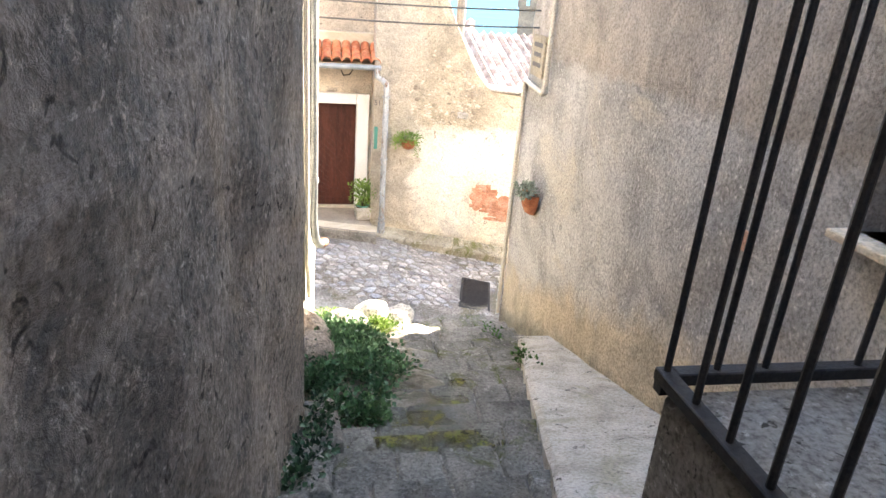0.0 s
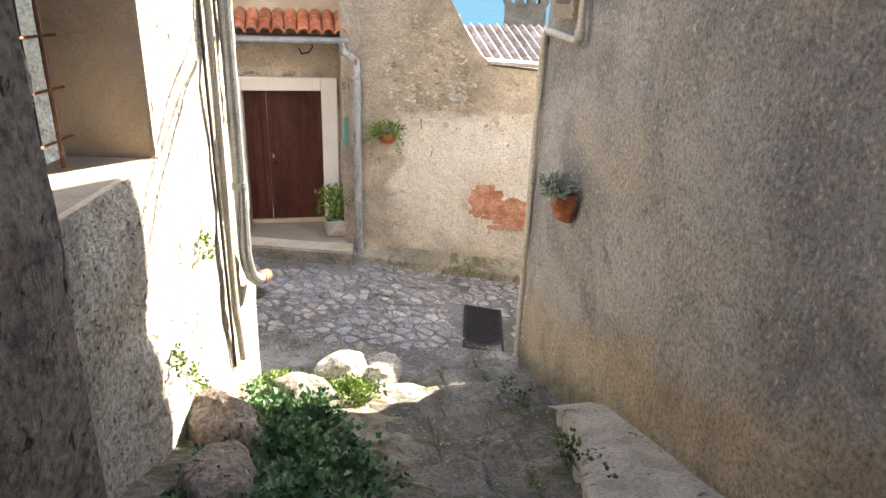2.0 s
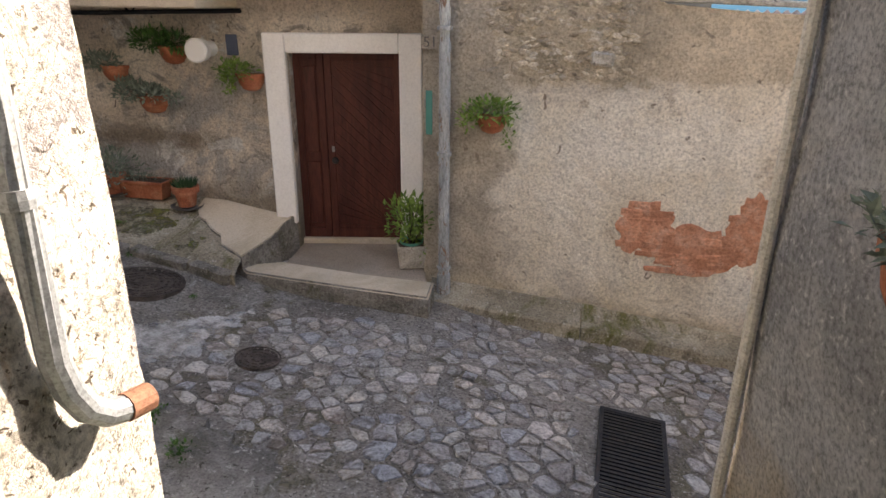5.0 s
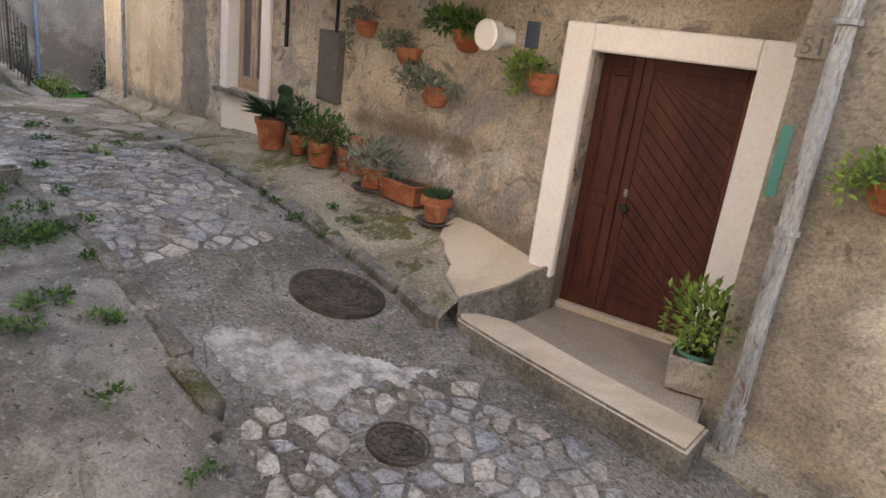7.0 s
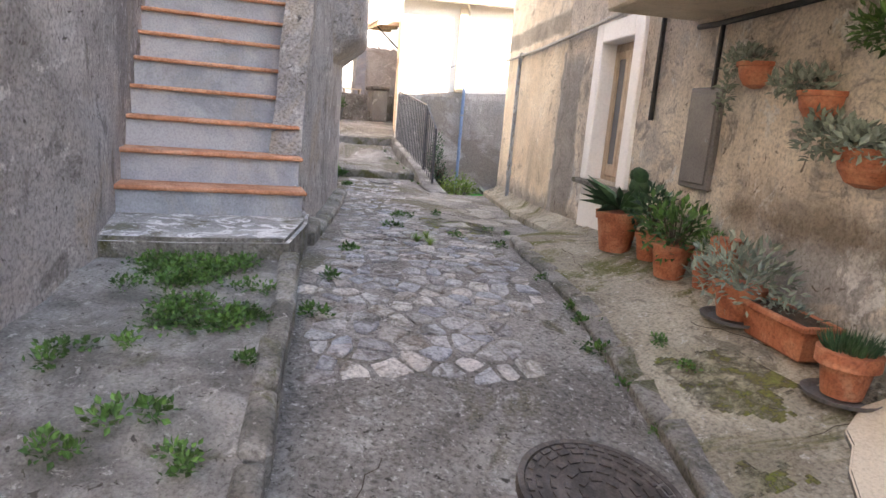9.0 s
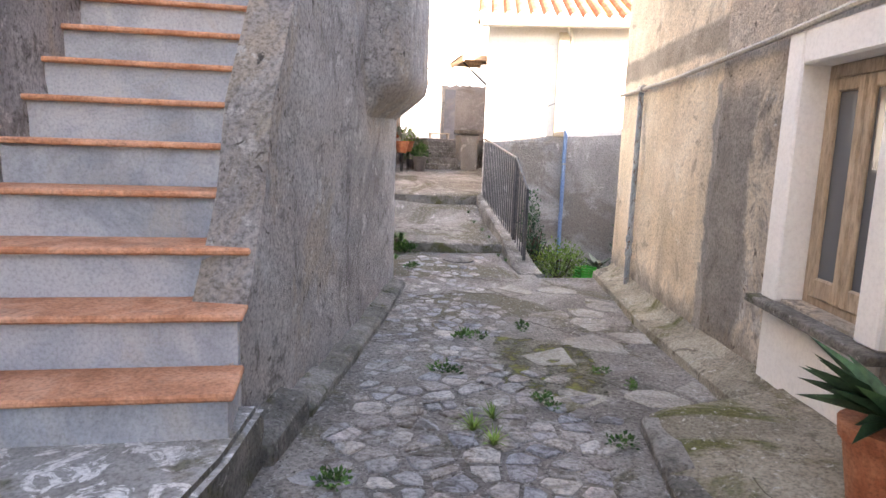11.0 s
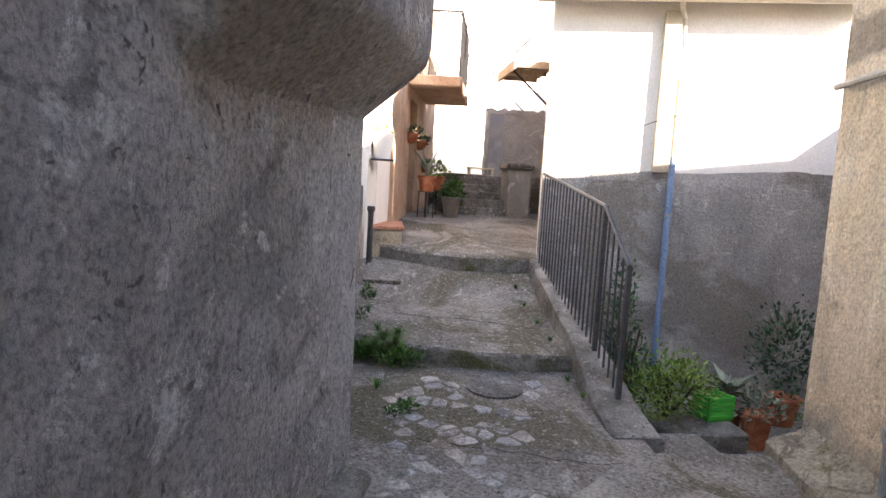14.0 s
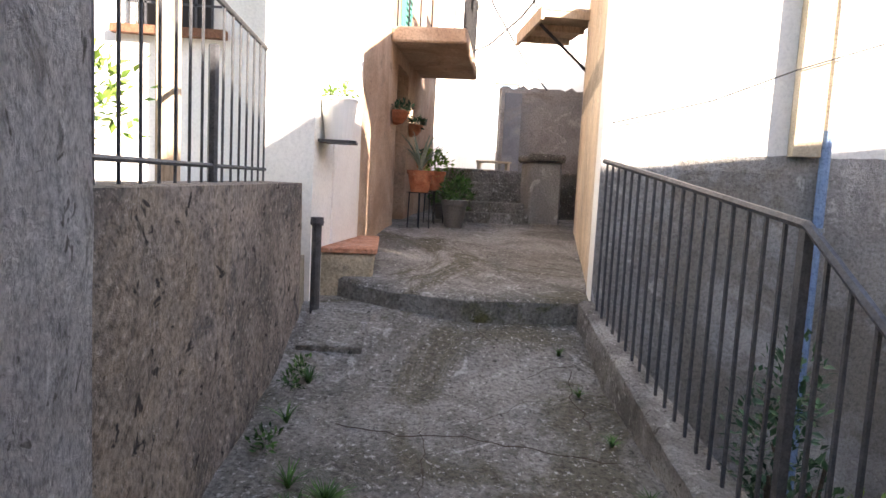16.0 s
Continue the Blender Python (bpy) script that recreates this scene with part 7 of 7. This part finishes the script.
for a_, b_ in (((-17.5, 11.7, 6.2), (-23.2, 14.6, 4.25)), ((-17.8, 11.8, 6.6), (-24, 15, 5.4)), ((-16.9, 13.3, 4.5), (-24, 12.9, 5.0))):
    a_, b_ = Vector(a_), Vector(b_)
    part("wire", tube(bmesh.new(), [a_.lerp(b_, t) - Vector((0, 0, 0.35 * 4 * t * (1 - t))) for t in (0, 0.25, 0.5, 0.75, 1)], 0.012, 5), IRON, wire)
aw = thing("alley_wires", "three wires crossing above the street", "cable")
for y, z, sag in ((7.90, 4.38, 0.02), (7.92, 4.57, 0.02), (8.6, 5.0, 0.12)):
    part("wire", tube(bmesh.new(), [Vector((-2.0, y, z)).lerp(Vector((0.66, y - 0.04, z + 0.05)), t) - Vector((0, 0, sag * 4 * t * (1 - t))) for t in (0, 0.25, 0.5, 0.75, 1)], 0.011, 6), BOX_GREY, aw)

# ---- distance: bell tower and roofs below ----
bt = thing("bell_tower", "old stone bell tower with a pointed spire", "tower", (23.6, 80, -9.9), -16)
TW = 2.35
part("shaft", boxes((-TW, -TW, -4.2, TW, TW, 13.2)), DARK_STONE, bt)
part("cornice", boxes((-TW - 0.15, -TW - 0.15, 13.2, TW + 0.15, TW + 0.15, 13.45), (-TW - 0.12, -TW - 0.12, 15.15, TW + 0.12, TW + 0.12, 15.35)), DARK_STONE, bt)
for z0, n in ((13.45, 3), (15.35, 2)):
    w = 2 * TW / (2 * n + 1) if n == 3 else 0.9
    for s in (-1, 1):
        bm = bmesh.new()
        xs = sorted([-TW, TW] + [c + d_ for c in ([-1.35, 0, 1.35] if n == 3 else [-0.75, 0.75]) for d_ in (-0.25, 0.25)])
        for u, v in list(zip(xs, xs[1:]))[::2]:
            box(bm, u, s * TW - 0.25, z0, v, s * TW + 0.25, z0 + 1.7)
        part("belfry_wall", bm, DARK_STONE, bt)
        bm = bmesh.new()
        for u, v in list(zip(xs, xs[1:]))[::2]:
            box(bm, s * (TW - 0.02) - 0.25, u, z0, s * (TW - 0.02) + 0.25, v, z0 + 1.7)
        part("belfry_wall", bm, DARK_STONE, bt)
part("crown", boxes((-TW, -TW, 17.05, TW, TW, 17.3)), DARK_STONE, bt)
bm = bmesh.new()
bmesh.ops.create_cone(bm, cap_ends=True, segments=8, radius1=TW * 1.02, radius2=0.05, depth=5.2)
bmesh.ops.transform(bm, matrix=Matrix.Translation((0, 0, 19.9)), verts=bm.verts)
part("spire", bm, DARK_STONE, bt)


def far_house(at, w, dp_, h, rise, turn):
    hs = thing("house", "distant house with a pale red tiled roof", "house", at, turn, "houses of the lower town")
    part("wall", boxes((-w / 2, -dp_ / 2, 0, w / 2, dp_ / 2, h)), PALE_PLASTER, hs)
    bm = bmesh.new()
    n = int(w / 0.45)
    for side in (-1, 1):
        for k in range(n):
            x0 = -w / 2 - 0.3 + (w + 0.6) * k / n
            x1 = x0 + (w + 0.6) / n * 0.82
            q = [bm.verts.new(p_) for p_ in ((x0, side * (dp_ / 2 + 0.4), h - 0.05), (x1, side * (dp_ / 2 + 0.4), h - 0.05), (x1, 0, h + rise), (x0, 0, h + rise), ((x0 + x1) / 2, side * (dp_ / 2 + 0.4), h + 0.1), ((x0 + x1) / 2, 0, h + rise + 0.15))]
            bm.faces.new((q[0], q[4], q[5], q[3]))
            bm.faces.new((q[4], q[1], q[2], q[5]))
    for side in (-1, 1):
        q = [bm.verts.new(p_) for p_ in ((-w / 2 - 0.3, side * (dp_ / 2 + 0.4), h - 0.06), (w / 2 + 0.3, side * (dp_ / 2 + 0.4), h - 0.06), (w / 2 + 0.3, 0, h + rise - 0.02), (-w / 2 - 0.3, 0, h + rise - 0.02))]
        bm.faces.new(q)
    for sx in (-1, 1):
        q = [bm.verts.new((sx * w / 2, y, z)) for y, z in ((-dp_ / 2, h), (dp_ / 2, h), (0, h + rise))]
        bm.faces.new(q)
    part("roof", bm, PALE_ROOF, hs)
    return hs


far_house((10, 36, -9), 18, 11, 9.0, 2.7, 8)
far_house((1, 42, -10), 12, 10, 10.5, 2.6, -12)
far_house((30, 52, -12), 18, 12, 10.5, 2.8, 20)
ap_ = thing("dark_chimney", "dark chimney pipe behind the wall", "chimney", (0.75, 13.2, 3.0))
part("stack", rod(bmesh.new(), (0, 0, -18.0), (0, 0, 3.2), 0.09, 12), BOX_GREY, ap_)

# ---- small weeds ----
RW = random.Random(21)


def weed(x, y, z, size, material, label):
    w = thing("weed", label, "weed", (x, y, z), group="weeds in the cracks")
    bm = bmesh.new()
    n = RW.randint(2, 4)
    for _ in range(n):
        leafage(bm, (RW.uniform(-1, 1) * size * 0.8, RW.uniform(-1, 1) * size * 0.8, size * 0.25), (size * 0.7, size * 0.6, size * 0.35), 34, size * 0.32, RW, up=0.5, hollow=0.1, wide=0.6)
    part("leaves", bm, material, w)


for x, y, s in ((-4.62, 11.62, 0.13), (-4.25, 11.54, 0.10), (-5.0, 11.74, 0.11), (-5.25, 11.82, 0.09), (-3.85, 11.44, 0.07), (-5.9, 11.90, 0.08), (-7.3, 12.15, 0.10), (-3.05, 10.85, 0.05), (-4.5, 11.9, 0.08), (-4.15, 11.86, 0.07)):
    zz = platform_z(x, y) if y > kerb_y(x) else street_z(x, y)
    weed(x, y, zz, s, LEAF, "small green weed in the kerb crack")
for x, y, s in ((-4.05, 9.15, 0.13), (-3.95, 8.95, 0.11), (-3.78, 9.32, 0.10), (-4.65, 9.0, 0.10), (-4.5, 8.75, 0.12), (-4.4, 9.62, 0.09), (-4.9, 9.66, 0.08), (-3.2, 9.0, 0.11), (-2.6, 9.05, 0.08), (-2.35, 8.75, 0.09), (-4.85, 9.45, 0.07)):
    zz = lerp_table([(-5.7, 1.19), (-4.5, 1.08), (-3.4, 0.86), (-2.4, 0.63), (-1.2, 0.40)], x)
    weed(x, y, zz, s, LEAF, "green weed growing in the broken concrete")
for x, y, s in ((-8.7, 11.35, 0.12), (-9.6, 11.75, 0.14), (-9.9, 12.3, 0.11), (-7.9, 11.9, 0.10), (-8.5, 12.55, 0.08), (-12.6, 11.65, 0.12), (-7.0, 10.5, 0.11), (-6.0, 10.15, 0.12), (-5.3, 10.0, 0.12), (-8.2, 12.6, 0.07)):
    weed(x, y, street_z(x, y), s, LEAF, "green weed in the stone street")
bm = bmesh.new()
for k in range(46):
    x = RW.uniform(-5.88, -4.75)
    y = 9.33 + RW.gauss(0, 0.20) * (1.0 if x < -5.2 else 0.55)
    zz = lerp_table([(-5.7, 1.19), (-4.5, 1.08)], x)
    leafage(bm, (x, y, zz + 0.025), (0.13, 0.13, 0.045), 80, 0.03, RW, up=0.1, hollow=0.1, wide=0.7)
tagged(mesh_ob("weed_patch", bm, LEAF), "low green weeds before the stair landing", "weeds", kind="stuff")
bm = bmesh.new()
for x, y, n in ((-13.55, 11.42, 90), (-13.75, 11.50, 160), (-13.85, 11.62, 120), (-13.65, 11.60, 90), (-14.0, 11.45, 30), (-14.6, 11.35, 20), (-15.1, 11.4, 34), (-12.9, 11.45, 20)):
    blades(bm, (x, y, lerp_table(MIDDLE, x) - (0.12 if x > -13.5 else 0)), n, 0.13, RW, 1.0, 0.007)
for x in (-12.9, -13.3, -13.9, -14.4, -15.0, -15.5):
    blades(bm, (x, 13.0, lerp_table(MIDDLE, x) - (0.15 if x > -13.4 else 0)), 30, 0.08, RW, 1.0, 0.005)
for k in range(26):
    y = RW.uniform(11.28, 11.78)
    x = lip_a(y) + RW.uniform(0.02, 0.22)
    leafage(bm, (x, y, street_z(x, y) + 0.07), (0.12, 0.12, 0.09), 46, 0.05, RW, up=0.7, hollow=0.1, wide=0.45)
for x, y in ((-14.3, 11.30), (-15.0, 11.32), (-15.2, 11.34)):
    leafage(bm, (x, y, lerp_table(MIDDLE, x) + 0.05), (0.12, 0.07, 0.08), 70, 0.035, RW, up=0.6, hollow=0.1, wide=0.5)
tagged(mesh_ob("grass_tufts", bm, LEAF), "grass tufts along the ramp edges", "grass", kind="stuff")
bm = bmesh.new()
for x, y, n in ((-7.55, 11.35, 40), (-7.35, 11.42, 30), (-7.7, 11.5, 24)):
    blades(bm, (x, y, street_z(x, y)), n, 0.13, RW, 1.0, 0.008)
tagged(mesh_ob("moss_grass", bm, LEAF_YELLOW), "mossy grass in the passage", "grass", kind="stuff")

# ---- cement patch, moss and cracks ----
def within(poly):
    def test(x, y):
        hit = False
        for (xa, ya), (xb, yb) in zip(poly, poly[1:] + poly[:1]):
            if (ya > y) != (yb > y) and x < xa + (y - ya) * (xb - xa) / (yb - ya) + 0.16 * noise.noise(Vector((x * 7, y * 7, 0))) + 0.07 * noise.noise(Vector((x * 23, y * 23, 5))):
                hit = not hit
        return hit
    return test


def thin_sheet(name, poly, zf, material, label, step=0.02, category="pavement"):
    xs, ys = [p_[0] for p_ in poly], [p_[1] for p_ in poly]
    return sheet(name, min(xs) - 0.1, max(xs) + 0.1, min(ys) - 0.1, max(ys) + 0.1, zf, material, step, within(poly), 0.03, label, category)


thin_sheet("cement_patch", [(-3.66, 9.80), (-3.46, 10.15), (-3.05, 10.38), (-2.45, 10.80), (-2.55, 10.42), (-2.68, 10.08), (-2.80, 9.80), (-3.12, 9.66)], lambda x, y: street_z(x, y) + 0.006, PALE_CEMENT, "pale newer cement patch in the street")
thin_sheet("moss_patch", [(-4.30, 11.75), (-4.20, 12.15), (-3.75, 12.15), (-3.62, 11.85), (-3.85, 11.70)], lambda x, y: platform_z(x, y) + 0.004, MOSS, "green moss on the raised pavement", category="moss")
thin_sheet("moss_patch_east", [(-3.5, 11.55), (-3.35, 11.75), (-3.2, 11.6), (-3.3, 11.45)], lambda x, y: platform_z(x, y) + 0.004, MOSS, "green moss near the kerb", category="moss")
thin_sheet("moss_patch_passage", [(-9.6, 12.0), (-9.2, 12.7), (-8.3, 12.5), (-7.7, 12.0), (-8.4, 11.7)], lambda x, y: street_z(x, y) + 0.004, MOSS, "moss and dirt in the passage", category="moss")
for k_, (yy, x0_, x1_) in enumerate(((4.95, -1.15, -0.55), (4.45, -1.5, -0.6), (4.05, -1.6, -0.9), (3.6, -1.7, -0.7))):
    zz_ = math.ceil((8.35 - yy) / STEP_D) - 1
    top_ = stairs_z(8.35 - zz_ * STEP_D - STEP_D / 2) + 0.038
    thin_sheet("moss_on_steps", [(x0_, yy - 0.12), (x0_ + 0.1, yy + 0.1), (x1_ - 0.1, yy + 0.12), (x1_, yy - 0.05)], lambda x, y, t_=top_: t_ + 0.004 * fbm(x, y, 0, 8), MOSS, "green moss on a worn step", category="moss")
RC = random.Random(77)
bm = bmesh.new()


def crack(x, y, a, n, zf, wander=0.45):
    a0 = a
    pts = []
    for _ in range(n):
        pts.append((x, y, zf(x, y) + 0.0005))
        a = a0 + RC.uniform(-wander, wander)
        x, y = x + 0.07 * math.cos(a), y + 0.07 * math.sin(a)
    tube(bm, pts, RC.uniform(0.0018, 0.0035), 4)


ramp_z = lambda x, y: lerp_table(MIDDLE, x) + 0.012 * fbm(x, y, 3, 1.2)
upper_z = lambda x, y: lerp_table(UPPER, x) + 0.012 * fbm(x, y, 3, 1.2)
for x, y, a, n in ((-13.7, 12.0, 3.1, 14), (-14.5, 12.25, 2.4, 10), (-14.6, 11.6, 1.3, 22), (-15.2, 12.7, 1.9, 12), (-14.6, 12.95, 3.0, 12), (-15.6, 12.6, 3.3, 8)):
    crack(x, y, a, n, ramp_z)
for x, y, a, n in ((-12.2, 11.7, 1.4, 20), (-11.2, 11.5, 1.8, 16), (-10.2, 12.4, 0.6, 18), (-8.6, 12.3, 0.4, 16), (-3.9, 10.1, -0.7, 12), (-3.2, 9.75, -1.2, 14), (-9.6, 13.3, 0.2, 16)):
    crack(x, y, a, n, street_z)
for x, y, a, n in ((-3.45, 11.9, 1.3, 9), (-4.6, 12.2, 0.2, 12), (-5.8, 12.2, 2.9, 14)):
    crack(x, y, a, n, platform_z)
tagged(mesh_ob("ground_cracks", bm, SOIL), "dark cracks in the old concrete", "cracks", kind="stuff")
rc = setting(mesh_ob("hatch_round", lathe(bmesh.new(), [(0.22, -0.04), (0.22, 0.010), (0.20, 0.014), (0.19, 0.008), (0.17, 0.012), (0.03, 0.012), (0.028, 0.004), (0.001, 0.004)], 36), CONCRETE_WORN), "round cement cover with an iron ring", "hatch")
rc.matrix_world = pose(-13.10, 12.36, street_z(-13.1, 12.36) + 0.005, 0, 3, 0)

# ---- paving stones ----
def cells(x0, x1, y0, y1, size, rng, inside):
    """Irregular polygons round jittered seeds."""
    nx, ny = int((x1 - x0) / size) + 1, int((y1 - y0) / size) + 1
    seed = {}
    for i in range(-1, nx + 1):
        for j in range(-1, ny + 1):
            seed[i, j] = Vector((x0 + (i + 0.5 + (0.5 if j % 2 else 0) + rng.uniform(-0.47, 0.47)) * size, y0 + (j + 0.5 + rng.uniform(-0.47, 0.47)) * size))
    for (i, j), c in seed.items():
        if not (x0 <= c.x <= x1 and y0 <= c.y <= y1 and inside(c.x, c.y)):
            continue
        poly = [c + Vector((u, v)) * size * 1.2 for u, v in ((-1, -1), (1, -1), (1, 1), (-1, 1))]
        for di in (-2, -1, 0, 1, 2):
            for dj in (-2, -1, 0, 1, 2):
                o = seed.get((i + di, j + dj))
                if o is None or o is c:
                    continue
                n = o - c
                lim = n.length / 2 - size * 0.035
                n.normalize()
                out = []
                for p_, q_ in zip(poly, poly[1:] + poly[:1]):
                    dp1, dq1 = (p_ - c).dot(n) - lim, (q_ - c).dot(n) - lim
                    if dp1 <= 0:
                        out.append(p_)
                    if dp1 * dq1 < 0:
                        out.append(p_.lerp(q_, dp1 / (dp1 - dq1)))
                poly = out
                if len(poly) < 3:
                    break
            if len(poly) < 3:
                break
        if len(poly) >= 3:
            yield c, poly


def stone_into(bm, c, poly, zf, rng, lift):
    pts = []
    n = len(poly)
    small = rng.uniform(0.76, 1.0)
    for k, p_ in enumerate(poly):
        q = poly[(k + 1) % n]
        pts.append(c + (p_ - c) * small * rng.uniform(0.84, 1.06))
        if (q - p_).length > 0.08:
            pts.append(c + ((p_ + q) / 2 - c) * small * rng.uniform(0.90, 1.06))
    low = [bm.verts.new((p_.x, p_.y, zf(p_.x, p_.y) - 0.03)) for p_ in pts]
    mid = [bm.verts.new((c.x + (p_.x - c.x) * 0.97, c.y + (p_.y - c.y) * 0.97, zf(p_.x, p_.y) + lift * 0.55)) for p_ in pts]
    top = [bm.verts.new((c.x + (p_.x - c.x) * 0.89, c.y + (p_.y - c.y) * 0.89, zf(p_.x, p_.y) + lift)) for p_ in pts]
    m = len(pts)
    for k in range(m):
        bm.faces.new((low[k], low[(k + 1) % m], mid[(k + 1) % m], mid[k]))
        bm.faces.new((mid[k], mid[(k + 1) % m], top[(k + 1) % m], top[k]))
    bm.faces.new(top)


def pave(x0, x1, y0, y1, size, inside, near, keep, seed, label, lift=0.014, material=None):
    rng = random.Random(seed)
    paving = thing("paving", label, "paving", kind="structure")
    rest = bmesh.new()
    left = 290
    for c, poly in cells(x0, x1, y0, y1, size, rng, inside):
        if rng.random() > keep:
            continue
        lf = lift * rng.uniform(0.4, 1.5)
        if near(c.x, c.y) and left > 0:
            left -= 1
            bm = bmesh.new()
            stone_into(bm, c, poly, street_z, rng, lf)
            part("paving_stone", bm, material or STONE, paving)
        else:
            stone_into(rest, c, poly, street_z, rng, lf)
    if len(rest.verts):
        tagged(part("outer_stones", rest, material or STONE, paving), kind="stuff")
    else:
        rest.free()


def clear(x, y):
    return (Vector((x, y)) - Vector((-2.24, 10.03))).length > 0.26 and (Vector((x, y)) - Vector((-3.53, 10.94))).length > 0.46 and not (0.18 < x < 0.88 and 8.55 < y < 9.85)


def south_edge(x):
    return lerp_table([(-5.6, 9.98), (-3.4, 9.58), (-2.6, 9.35), (-1.9, 8.95), (-1.0, 8.6), (1.0, 8.55), (5, 8.2)], x)


def north_edge(x):
    return kerb_y(x) - 0.08 if x < -2.75 else lerp_table([(-2.75, 11.12), (-0.95, 10.75), (-0.5, 11.35), (0.5, 11.4), (2, 11.15), (5, 10.6)], x)


pave(-3.3, 4.6, 8.5, 11.5, 0.15, lambda x, y: south_edge(x) + 0.05 < y < north_edge(x) - 0.1 and clear(x, y) and x > -2.95 + 0.55 * (y - 9.6), lambda x, y: x < 1.0, 0.90, 31, "grey cobble stones set in the lower street")
pave(-8.6, -4.45, 9.9, 12.6, 0.165, lambda x, y: south_edge(x) + 0.05 < y < (kerb_y(x) - 0.25 if x < -2.75 else 20) and y > lerp_table([(-8.6, 10.75), (-7.2, 10.45), (-5.5, 9.95)], x) and not (x > -5.2 and y > 11.2), lambda x, y: x > -7.6, 0.92, 32, "worn pale stones set in the upper street", 0.012)
pave(-13.3, -8.7, 10.7, 12.9, 0.14, lambda x, y: (x < -12.75 or y < 11.95 + 0.13 * (-8.7 - x) + 0.35 * noise.noise(Vector((x * 1.3, y * 1.3, 2)))) and y > lerp_table([(-13.5, 11.45), (-11.7, 11.5), (-8.7, 10.75)], x) and (Vector((x, y)) - Vector((-13.1, 12.36))).length > 0.3, lambda x, y: True, 0.62, 33, "worn small stones set in the passage", 0.006)
pave(-11.6, -7.7, 12.0, 13.7, 0.46, lambda x, y: y > 12.15 + 0.13 * (-8.7 - x) and y < facade(x).y - 0.30 and noise.noise(Vector((x * 1.1, y * 1.1, 9))) > -0.22, lambda x, y: True, 0.9, 34, "broken pale cement slabs in the passage", 0.009, SLAB)
